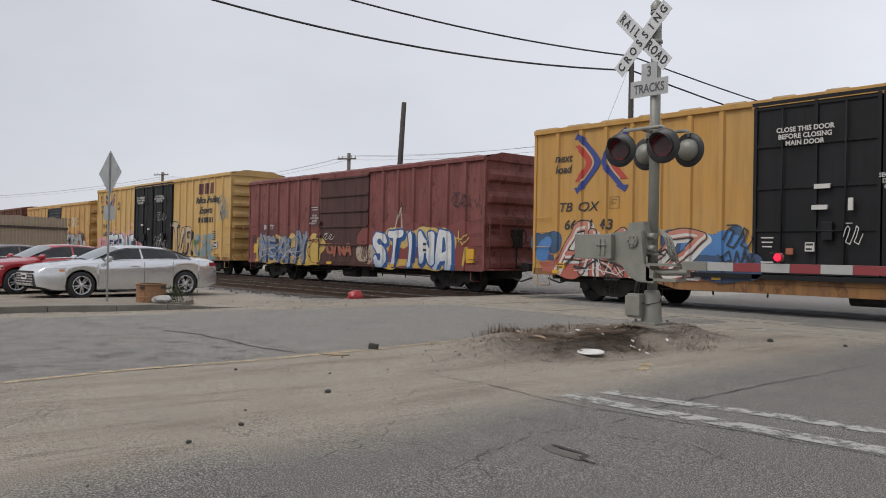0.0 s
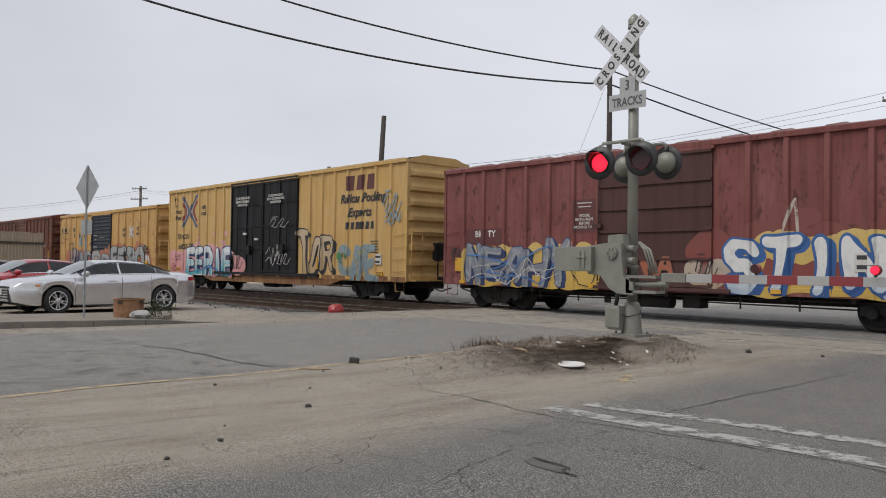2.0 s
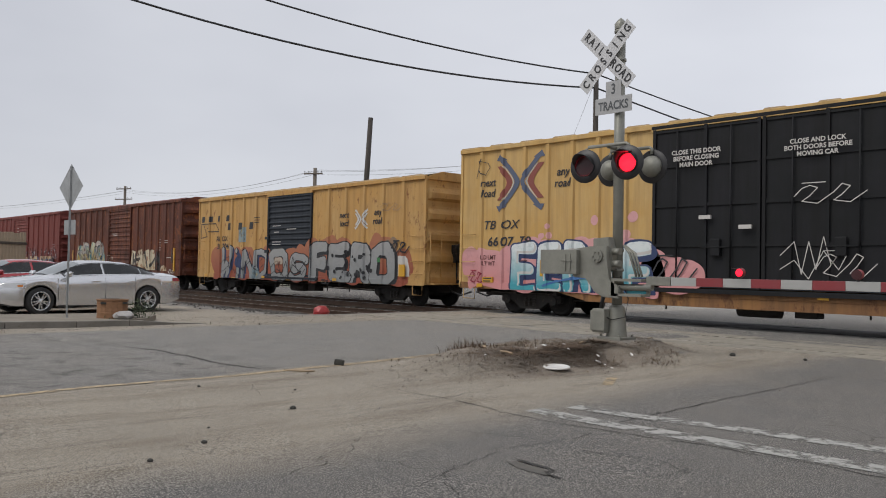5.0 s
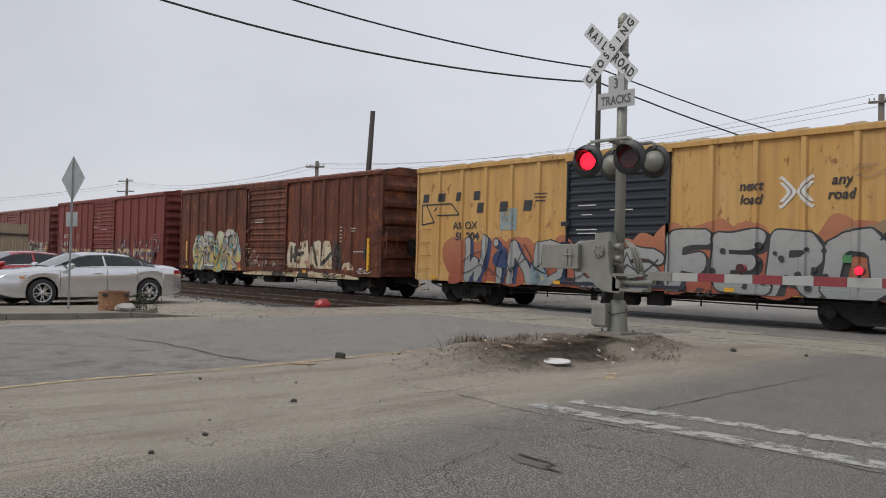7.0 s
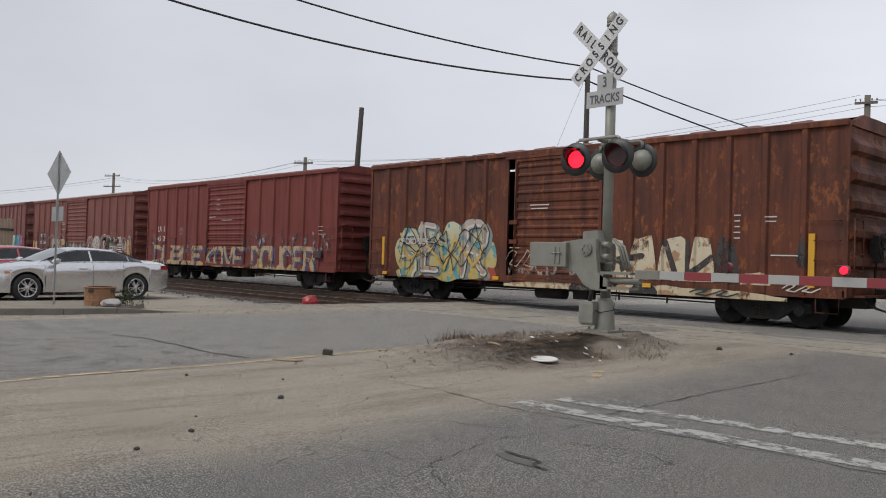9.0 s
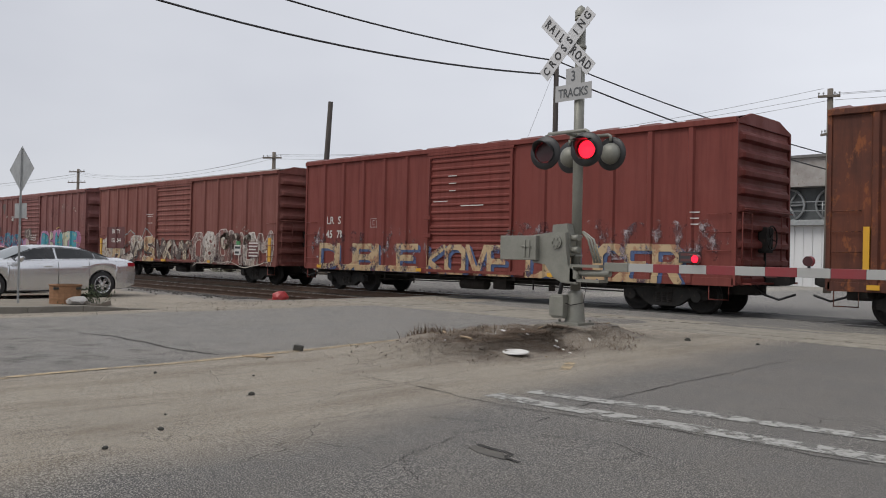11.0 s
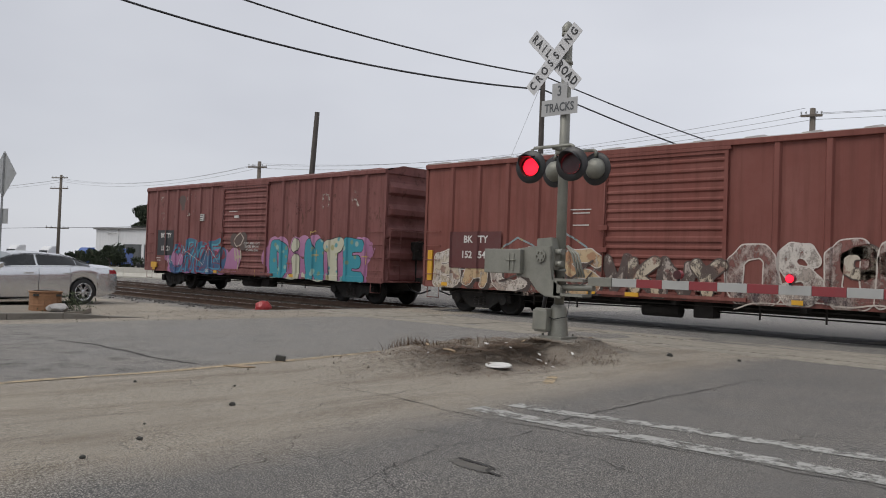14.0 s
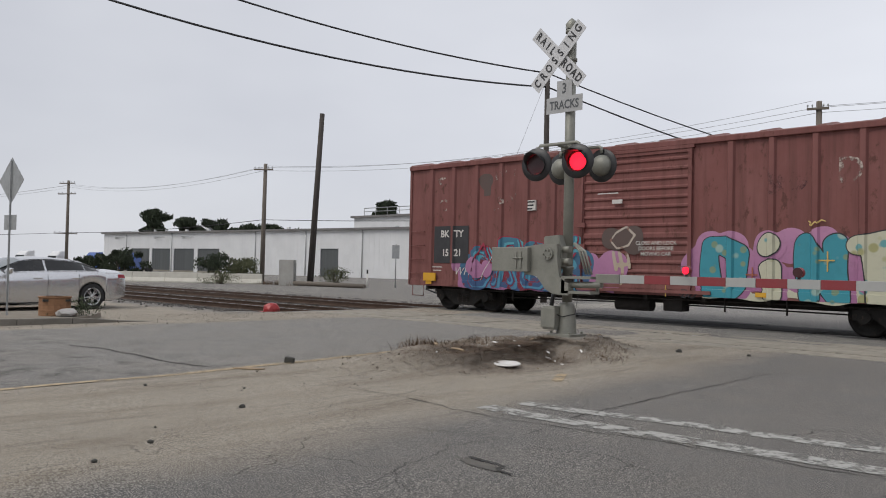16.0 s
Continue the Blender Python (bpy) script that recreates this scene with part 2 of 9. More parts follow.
def ground_material():
    """Patched asphalt lanes, blown sand between them, gravel and dirt beyond."""
    m, n, l, p = nodes_of("road_and_dirt")
    tc = n.new("ShaderNodeTexCoord")
    sp = n.new("ShaderNodeSeparateXYZ")
    l.new(tc.outputs["Object"], sp.inputs[0])
    x, y = sp.outputs["X"], sp.outputs["Y"]
    big = noise_node(n, l, 0.55, 6, 0.62)
    mid = noise_node(n, l, 2.2, 6, 0.65)
    fine = noise_node(n, l, 30, 6, 0.8)
    grit = noise_node(n, l, 105, 3, 0.7)
    wob = math_node(n, l, "MULTIPLY", math_node(n, l, "SUBTRACT", big, 0.5), 2.2)
    wob = math_node(n, l, "ADD", wob, math_node(n, l, "MULTIPLY", math_node(n, l, "SUBTRACT", fine, 0.5), 0.5))
    # the sand's edge on the near lane runs askew to the track
    edge = math_node(n, l, "SUBTRACT", math_node(n, l, "MULTIPLY", y, -0.075), 4.36)
    near = ramp_node(n, l, math_node(n, l, "ADD", math_node(n, l, "SUBTRACT", edge, x), math_node(n, l, "MULTIPLY", wob, 0.5)), -0.3, 0.5)
    yellow = math_node(n, l, "SUBTRACT", math_node(n, l, "MULTIPLY", y, -0.1), 8.2)
    far = ramp_node(n, l, math_node(n, l, "ADD", math_node(n, l, "SUBTRACT", x, yellow), math_node(n, l, "MULTIPLY", wob, 0.12)), -0.12, 0.06)
    band = math_node(n, l, "MULTIPLY", near, far)
    before = ramp_node(n, l, math_node(n, l, "ADD", y, math_node(n, l, "MULTIPLY", wob, 0.6)), 14.2, 13.5)
    band = math_node(n, l, "MULTIPLY", band, before)
    verge = ramp_node(n, l, math_node(n, l, "ADD", x, math_node(n, l, "MULTIPLY", wob, 0.4)), -15.35, -15.75)
    beyond = ramp_node(n, l, y, 40.0, 41.0)
    sand_f = math_node(n, l, "MAXIMUM", math_node(n, l, "MAXIMUM", band, verge), beyond)
    sand_f = math_node(n, l, "MULTIPLY", sand_f, math_node(n, l, "ADD", math_node(n, l, "MULTIPLY", mid, 0.35), 0.78), True)
    tint = ramp_node(n, l, big, 0.3, 0.7)
    sand = mix_node(n, l, tint, (0.40, 0.345, 0.265), (0.325, 0.28, 0.215))
    sand = mix_node(n, l, ramp_node(n, l, noise_node(n, l, 1.1, 7, 0.7, "Object", (1.7, 0.30, 1)), 0.48, 0.66), sand, (0.225, 0.18, 0.125))
    sand = mix_node(n, l, math_node(n, l, "MULTIPLY", ramp_node(n, l, noise_node(n, l, 2.6, 6, 0.7, "Object", (2.0, 0.16, 1)), 0.55, 0.63), 0.55), sand, (0.15, 0.12, 0.088))
    sand = mix_node(n, l, ramp_node(n, l, y, 20.0, 23.0), sand, mix_node(n, l, tint, (0.40, 0.375, 0.325), (0.30, 0.285, 0.25)))
    sand = mix_node(n, l, math_node(n, l, "MULTIPLY", ramp_node(n, l, math_node(n, l, "ADD", x, wob), -17.6, -18.6), ramp_node(n, l, math_node(n, l, "ADD", y, wob), 10.6, 11.4)), sand, mix_node(n, l, tint, (0.16, 0.148, 0.135), (0.10, 0.095, 0.09)))
    near_lane = ramp_node(n, l, math_node(n, l, "SUBTRACT", x, yellow), -0.5, 0.5)
    tar_old = mix_node(n, l, ramp_node(n, l, mid, 0.35, 0.7), (0.21, 0.205, 0.197), (0.145, 0.142, 0.138))
    tar_new = mix_node(n, l, ramp_node(n, l, mid, 0.35, 0.7), (0.106, 0.104, 0.102), (0.076, 0.075, 0.075))
    tar = mix_node(n, l, near_lane, tar_old, tar_new)
    tar = mix_node(n, l, math_node(n, l, "MULTIPLY", ramp_node(n, l, y, 12.5, 22.0), 0.75), tar, (0.21, 0.208, 0.205))
    dust = math_node(n, l, "MULTIPLY", ramp_node(n, l, noise_node(n, l, 0.9, 7, 0.7), 0.4, 0.75), 0.30)
    tar = mix_node(n, l, dust, tar, (0.25, 0.215, 0.165))
    # coarse stones that show in the worn tar
    vor = n.new("ShaderNodeTexVoronoi")
    vor.inputs["Scale"].default_value = 40
    l.new(tc.outputs["Object"], vor.inputs["Vector"])
    chip = ramp_node(n, l, vor.outputs["Distance"], 0.32, 0.18)
    pick = ramp_node(n, l, grit, 0.42, 0.52)
    tar = mix_node(n, l, math_node(n, l, "MULTIPLY", math_node(n, l, "MULTIPLY", chip, pick), 0.85), tar, (0.40, 0.385, 0.35))
    # fine cracking
    ck = n.new("ShaderNodeTexVoronoi")
    ck.feature = "DISTANCE_TO_EDGE"
    ck.inputs["Scale"].default_value = 0.62
    wv = n.new("ShaderNodeVectorMath")
    wv.operation = "ADD"
    nz = n.new("ShaderNodeTexNoise")
    nz.inputs["Scale"].default_value = 1.6
    l.new(tc.outputs["Object"], nz.inputs["Vector"])
    l.new(tc.outputs["Object"], wv.inputs[0])
    l.new(nz.outputs["Color"], wv.inputs[1])
    l.new(wv.outputs[0], ck.inputs["Vector"])
    crack = math_node(n, l, "MULTIPLY", ramp_node(n, l, ck.outputs["Distance"], 0.011, 0.003), ramp_node(n, l, big, 0.5, 0.6))
    tar = mix_node(n, l, math_node(n, l, "MULTIPLY", crack, 0.7), tar, (0.035, 0.034, 0.033))
    # dark soil of the weedy island
    du = math_node(n, l, "MULTIPLY", math_node(n, l, "ADD", math_node(n, l, "ADD", x, 7.45), math_node(n, l, "MULTIPLY", math_node(n, l, "SUBTRACT", y, 9.3), 0.12)), 0.85)
    dv = math_node(n, l, "MULTIPLY", math_node(n, l, "SUBTRACT", y, 9.3), 0.40)
    rr = math_node(n, l, "ADD", math_node(n, l, "MULTIPLY", du, du), math_node(n, l, "MULTIPLY", dv, dv))
    soil = ramp_node(n, l, math_node(n, l, "ADD", rr, math_node(n, l, "MULTIPLY", wob, 0.6)), 1.05, 0.45)
    sand = mix_node(n, l, math_node(n, l, "MULTIPLY", soil, 0.75), sand, (0.155, 0.112, 0.075))
    ck2 = n.new("ShaderNodeTexVoronoi")
    ck2.feature = "DISTANCE_TO_EDGE"
    ck2.inputs["Scale"].default_value = 1.9
    mp2 = n.new("ShaderNodeMapping")
    mp2.inputs["Scale"].default_value = (2.2, 0.42, 1)
    l.new(wv.outputs[0], mp2.inputs["Vector"])
    l.new(mp2.outputs["Vector"], ck2.inputs["Vector"])
    craze = math_node(n, l, "MULTIPLY", ramp_node(n, l, ck2.outputs["Distance"], 0.11, 0.04), math_node(n, l, "MULTIPLY", ramp_node(n, l, y, 6.6, 4.6), math_node(n, l, "SUBTRACT", 1.0, near_lane)))
    tar = mix_node(n, l, math_node(n, l, "MULTIPLY", craze, ramp_node(n, l, mid, 0.46, 0.6)), tar, (0.05, 0.048, 0.046))
    # pebbles and crumbs strewn in the sand
    peb = n.new("ShaderNodeTexVoronoi")
    peb.inputs["Scale"].default_value = 17
    l.new(tc.outputs["Object"], peb.inputs["Vector"])
    crumb = math_node(n, l, "MULTIPLY", ramp_node(n, l, peb.outputs["Distance"], 0.30, 0.16), ramp_node(n, l, noise_node(n, l, 9.0, 5, 0.8), 0.54, 0.60))
    sand = mix_node(n, l, math_node(n, l, "MULTIPLY", crumb, 0.75), sand, (0.075, 0.065, 0.055))
    col = mix_node(n, l, sand_f, tar, sand)
    col = mix_node(n, l, math_node(n, l, "MULTIPLY", ramp_node(n, l, fine, 0.52, 0.60), 0.6), col, (0.075, 0.067, 0.056))
    col = mix_node(n, l, math_node(n, l, "MULTIPLY", ramp_node(n, l, grit, 0.53, 0.58), 0.8), col, (0.44, 0.41, 0.36))
    col = mix_node(n, l, math_node(n, l, "MULTIPLY", ramp_node(n, l, grit, 0.47, 0.42), 0.75), col, (0.055, 0.05, 0.045))
    l.new(col, p.inputs["Base Color"])
    p.inputs["Roughness"].default_value = 0.9
    h = math_node(n, l, "ADD", math_node(n, l, "MULTIPLY", grit, 0.5), math_node(n, l, "SUBTRACT", fine, math_node(n, l, "MULTIPLY", crack, 1.5)))
    bump_node(n, l, h, 0.8, 0.02, p)
    return m


M_GROUND = ground_material()
M_RAIL = surface("rusty_rail", (0.13, 0.085, 0.062), (0.085, 0.058, 0.045), 4, 70, 0.6, 0.6)
M_RAILTOP = surface("polished_rail_head", (0.42, 0.41, 0.40), (0.25, 0.24, 0.23), 6, 60, 0.3, 0.9)
M_TIE = surface("old_sleeper_wood", (0.085, 0.066, 0.052), (0.05, 0.042, 0.036), 5, 60, 0.9)
M_CONCRETE = surface("weathered_concrete", (0.31, 0.285, 0.235), (0.225, 0.205, 0.17), 1.8, 50, 0.9, stain=(0.12, 0.105, 0.085), stain_at=(0.52, 0.68))
M_KERB = surface("kerb_concrete", (0.215, 0.197, 0.168), (0.14, 0.13, 0.112), 2.5, 45, 0.92, stain=(0.13, 0.115, 0.09))
M_PLANK = surface("crossing_rubber_and_tar", (0.075, 0.073, 0.07), (0.05, 0.049, 0.048), 3, 60, 0.85)
M_SILVER = surface("galvanised_silver_paint", (0.265, 0.262, 0.225), (0.185, 0.184, 0.158), 3.5, 55, 0.5, 0.25, 0.06, stain=(0.20, 0.18, 0.14), stain_at=(0.64, 0.78))
M_BLACK = surface("black_enamel", (0.018, 0.018, 0.02), (0.035, 0.034, 0.034), 8, 60, 0.45, 0, 0.04)
M_SIGN = surface("sign_white_sheeting", (0.60, 0.60, 0.61), (0.50, 0.50, 0.50), 4, 60, 0.5, 0, 0.02, stain=(0.40, 0.37, 0.32), stain_at=(0.68, 0.84))
M_SIGNBLACK = paint("sign_black_lettering", (0.02, 0.02, 0.022), 0.5)
M_STEEL = surface("galvanised_steel", (0.42, 0.43, 0.43), (0.30, 0.31, 0.31), 5, 60, 0.45, 0.6, 0.05)
M_BOGIE = surface("cast_bogie_steel", (0.026, 0.024, 0.022), (0.016, 0.014, 0.013), 3, 40, 0.75, 0.3, 0.2, stain=(0.085, 0.058, 0.042))
M_TREAD = surface("worn_wheel_tread", (0.16, 0.145, 0.135), (0.09, 0.08, 0.075), 4, 40, 0.45, 0.8)
M_UNDER = surface("dark_underframe", (0.04, 0.034, 0.03), (0.025, 0.022, 0.02), 2.5, 40, 0.85, 0.1, 0.15)
M_STRIPE_RED = paint("barrier_red_sheeting", (0.235, 0.028, 0.034), 0.45)
M_STRIPE_WHITE = paint("barrier_grey_white_sheeting", (0.38, 0.38, 0.365), 0.5)
M_LED = glow("red_signal_led", (1.0, 0.012, 0.03), 2.2)
M_GATE_LED = glow("red_gate_led", (1.0, 0.012, 0.035), 2.0)
M_REDGLASS = paint("dark_red_lens", (0.045, 0.003, 0.005), 0.3)

# ---- ground: one sheet to the horizon, sunk at the open track, raised at the traffic island ----
POST = Vector((-7.43, 10.41, 0.25))
TRACK_Y = 19.16
NEAR_TRACK_Y = 14.75


def smooth(v, a, b):
    q = min(1.0, max(0.0, (v - a) / (b - a)))
    return q * q * (3 - 2 * q)


def ground_z(x, y):
    z = 0.0
    if 11.0 < y < 25.0 and x < -17.0:
        z -= 0.30 * smooth(x, -18.4, -19.6) * smooth(y, 11.9, 13.2) * (1 - smooth(y, 21.2, 23.2))
    u, v = (x + 7.9 + 0.12 * (y - 9.5)) / 1.25, (y - 9.3) / 3.6
    d = math.hypot(u, v)
    if d < 1.0:
        z += 0.17 * smooth(1 - d, 0.0, 0.5)
        z += 0.05 * noise.noise(Vector((x * 2.1, y * 2.1, 0))) * smooth(1 - d, 0.0, 0.4)
    g = math.exp(-((x - POST.x - 0.1) / 0.75) ** 2 - ((y - POST.y) / 0.9) ** 2)
    z = max(z, 0.255 * min(1.0, 1.5 * g)) if g > 0.01 else z
    if abs(x) < 30 and abs(y) < 30:
        z += 0.012 * noise.noise(Vector((x * 0.8, y * 0.8, 3.0))) * smooth(30 - abs(x), 0, 8)
    return z


def ground():
    xs = sorted({*[-2500, -900, -400, -200, -120, -80, -60], *[i * 1.0 for i in range(-48, 24)], *[-20 + i * 0.25 for i in range(0, 22)], *[-10.5 + i * 0.14 for i in range(0, 58)], *[30, 45, 80, 200, 600, 2500]})
    ys = sorted({*[-2500, -600, -150, -60, -30], *[i * 1.0 for i in range(-16, 40)], *[4 + i * 0.16 for i in range(0, 130)], *[50, 65, 90, 150, 300, 900, 2500]})
    verts = [(x, y, ground_z(x, y)) for y in ys for x in xs]
    w = len(xs)
    faces = [(j * w + i, j * w + i + 1, (j + 1) * w + i + 1, (j + 1) * w + i) for j in range(len(ys) - 1) for i in range(w - 1)]
    mesh = bpy.data.meshes.new("ground")
    mesh.from_pydata(verts, [], faces)
    mesh.shade_smooth()
    mesh.materials.append(M_GROUND)
    tagged(new("ground", mesh), "worn asphalt road with blown sand and dirt verges", "ground", kind="structure")


ground()


# ---- railway track ----
def track(y, label):
    t = thing("railway_track", pose(0, y, 0), label, "track", "railway tracks")
    for s in (-0.7525, 0.7525):
        bm = bmesh.new()
        prof = ((-0.07, -0.17), (0.07, -0.17), (0.07, -0.155), (0.012, -0.135), (0.012, -0.045), (0.036, -0.035), (0.036, -0.004), (-0.036, -0.004), (-0.036, -0.035), (-0.012, -0.045), (-0.012, -0.135), (-0.07, -0.155))
        a = [bm.verts.new((-420, s + u, v)) for u, v in prof]
        b = [bm.verts.new((160, s + u, v)) for u, v in prof]
        for i in range(len(prof)):
            bm.faces.new((a[i], a[(i + 1) % len(prof)], b[(i + 1) % len(prof)], b[i]))
        rail = part("rail", tidy(bm), M_RAIL, t, "rusty brown steel rail")
        part("rail_head", box(bmesh.new(), -420, 160, s - 0.034, s + 0.034, -0.004, 0.0), M_RAILTOP, rail, "worn bright running surface")
    return t


track(NEAR_TRACK_Y, "rusty railway track across the road crossing")
track(TRACK_Y, "railway track carrying the freight train")


def boxcar_side(spec):
    """Where the outside of a car's near side lies, at x from the centre and height z."""
    L, w = spec["L"], 1.44

    def depth(x, z):
        d = 0.0
        for r in spec["ribs"]:
            q = abs(x - r)
            if q < 0.095:
                d = max(d, min(1.0, (0.095 - q) / 0.04) * 0.06)
        return -(w + d)
    cuts = []
    for r in spec["ribs"]:
        cuts += [r - 0.095, r - 0.055, r + 0.055, r + 0.095]
    return depth, cuts


def lay_on(bm, spec, lift, x0, z0):
    """Bends flat artwork (x, y) onto the ribbed side of a car with its centre at x0, z0."""
    depth, cuts = boxcar_side(spec)
    d0, d1 = spec["door"]
    for v in bm.verts:
        v.co = Vector((v.co.x + x0, -v.co.z, v.co.y + z0))
    lo, hi = min(v.co.x for v in bm.verts), max(v.co.x for v in bm.verts)
    for c in cuts:
        if lo < c < hi:
            bmesh.ops.bisect_plane(bm, geom=[*bm.verts, *bm.edges, *bm.faces], plane_co=(c, 0, 0), plane_no=(1, 0, 0))
    on_door = spec.get("door_lift", 0.0)
    for c in (d0, d1):
        if lo < c < hi:
            for e in (-0.005, 0.005):
                bmesh.ops.bisect_plane(bm, geom=[*bm.verts, *bm.edges, *bm.faces], plane_co=(c + e, 0, 0), plane_no=(1, 0, 0))
    edge = spec.get("sill", 0.74) + 0.16
    low, high = min(v.co.z for v in bm.verts), max(v.co.z for v in bm.verts)
    for c in (edge - 0.003, edge + 0.003):
        if low < c < high:
            bmesh.ops.bisect_plane(bm, geom=[*bm.verts, *bm.edges, *bm.faces], plane_co=(0, 0, c), plane_no=(0, 0, 1))
    for v in bm.verts:
        y = depth(v.co.x, v.co.z)
        if d0 < v.co.x < d1:
            y = -(1.44 + on_door)
        if v.co.z < edge:
            y = min(y, -1.472)
        v.co.y = y - lift + v.co.y
    for f in bm.faces:
        f.normal_update()
        if f.normal.y > 0:
            f.normal_flip()
    return bm


def corrugated_end(L, x, sign, z0, z1, n, material, parent, peak):
    """A pressed steel end with horizontal ridges."""
    bm = bmesh.new()
    rows = []
    steps = n * 8
    for i in range(steps + 1):
        z = z0 + (z1 - z0) * i / steps
        ph = (i / 8) % 1.0
        d = 0.13 * min(1.0, max(0.0, min(ph / 0.13, (0.66 - ph) / 0.27)))
        rows.append((z, x + sign * d))
    cols = [[bm.verts.new((x + (q - x) * k, y, z)) for z, q in rows] for y, k in ((-1.42, 0.0), (-1.37, 0.12), (-1.30, 0.75), (-1.22, 1.0), (1.22, 1.0), (1.30, 0.75), (1.37, 0.12), (1.42, 0.0))]
    for a, b in zip(cols, cols[1:]):
        for i in range(steps):
            bm.faces.new((a[i], b[i], b[i + 1], a[i + 1]))
    for s in (-1, 1):
        box(bm, x - 0.04, x + 0.05 * 1, min(s * 1.40, s * 1.47), max(s * 1.40, s * 1.47), z0, z1)
    c = [bm.verts.new((x + sign * 0.05, q, z)) for q, z in ((-1.47, z1), (1.47, z1), (1.47, z1 + 0.06), (0.75, peak), (-0.75, peak), (-1.47, z1 + 0.06))]
    d = [bm.verts.new((x - sign * 0.03, v.co.y, v.co.z)) for v in c]
    bm.faces.new(c)
    bm.faces.new(d[::-1])
    for i in range(6):
        bm.faces.new((c[i], d[i], d[(i + 1) % 6], c[(i + 1) % 6]))
    return part("end_wall", tidy(bm), material, parent, "pressed steel end with horizontal ridges")


SHARED = {}


def bogie_meshes():
    if SHARED:
        return
    bm = bmesh.new()
    for s in (-1, 1):
        turn = Matrix.Translation((0, s * 0.7525, 0)) @ Matrix.Rotation(radians(90) * -s, 4, "X")
        lathe(bm, [(0.0, 0.05), (0.12, 0.05), (0.15, 0.01), (0.30, -0.03), (0.345, 0.045), (0.41, 0.045), (0.42, -0.02), (0.425, -0.055), (0.45, -0.065), (0.45, -0.10), (0.33, -0.085), (0.2, -0.05), (0.0, -0.05)], turn, 32)
    tube(bm, [(0, -0.98, 0), (0, 0.98, 0)], 0.075, 10)
    SHARED["wheelset"] = link_mesh("wheelset", tidy(bm), M_BOGIE)
    bm = bmesh.new()
    for s in (-1, 1):
        turn = Matrix.Translation((0, s * 0.7525, 0)) @ Matrix.Rotation(radians(90) * -s, 4, "X")
        lathe(bm, [(0.385, 0.047), (0.418, 0.047), (0.423, -0.02), (0.424, -0.05), (0.41, -0.055)], turn, 32)
    SHARED["tyre"] = link_mesh("tyre", bm, M_TREAD)
    bm = bmesh.new()
    frame_pts = [(-1.12, 0.36), (-1.12, 0.56), (-0.72, 0.62), (-0.36, 0.72), (0.36, 0.72), (0.72, 0.62), (1.12, 0.56), (1.12, 0.36), (0.95, 0.34), (0.72, 0.40), (0.36, 0.17), (-0.36, 0.17), (-0.72, 0.40), (-0.95, 0.34)]
    slab(bm, frame_pts, -0.09, 0.07)
    for q in (-0.875, 0.875):
        tube(bm, [(q, -0.16, 0.42), (q, 0.05, 0.42)], 0.13, 14)
    box(bm, -0.24, 0.24, -0.11, -0.09, 0.50, 0.66, 0.0)
    SHARED["side_frame"] = link_mesh("side_frame", tidy(bm), M_BOGIE)
    bm = bmesh.new()
    pts = []
    for i in range(41):
        a = i / 40 * 5 * 2 * math.pi
        pts.append((0.062 * math.cos(a), 0.062 * math.sin(a), 0.24 + 0.25 * i / 40))
    tube(bm, pts, 0.018, 6)
    SHARED["spring"] = link_mesh("spring", bm, M_UNDER)
    bm = bmesh.new()
    box(bm, -0.2, 0.2, -0.85, 0.85, 0.42, 0.68, 0.03)
    SHARED["bolster"] = link_mesh("bolster", bm, M_BOGIE)


WHEELSETS = []


def bogie(parent, x):
    bogie_meshes()
    b = new("bogie")
    b.empty_display_size = 0.1
    b.parent = parent
    b.matrix_basis = pose(x, 0, 0)
    tagged(b, "greasy two-axle cast steel bogie")
    for q in (-0.875, 0.875):
        w = share("wheelset", SHARED["wheelset"], b, pose(q, 0, 0.425), "dark steel wheel pair on an axle")
        WHEELSETS.append((w, q))
    for s in (-1, 1):
        share("side_frame", SHARED["side_frame"], b, pose(0, s * 0.98, 0, 0, 0, 0 if s < 0 else 180))
        for q in (-0.16, 0.0, 0.16):
            share("spring", SHARED["spring"], b, pose(q, s * 1.04, 0))
    share("bolster", SHARED["bolster"], b)
    return b


def rung(bm, x0, x1, y, z, out):
    tube(bm, [(x0, y, z), (x0, y - out, z), (x1, y - out, z), (x1, y, z)], 0.012, 6)


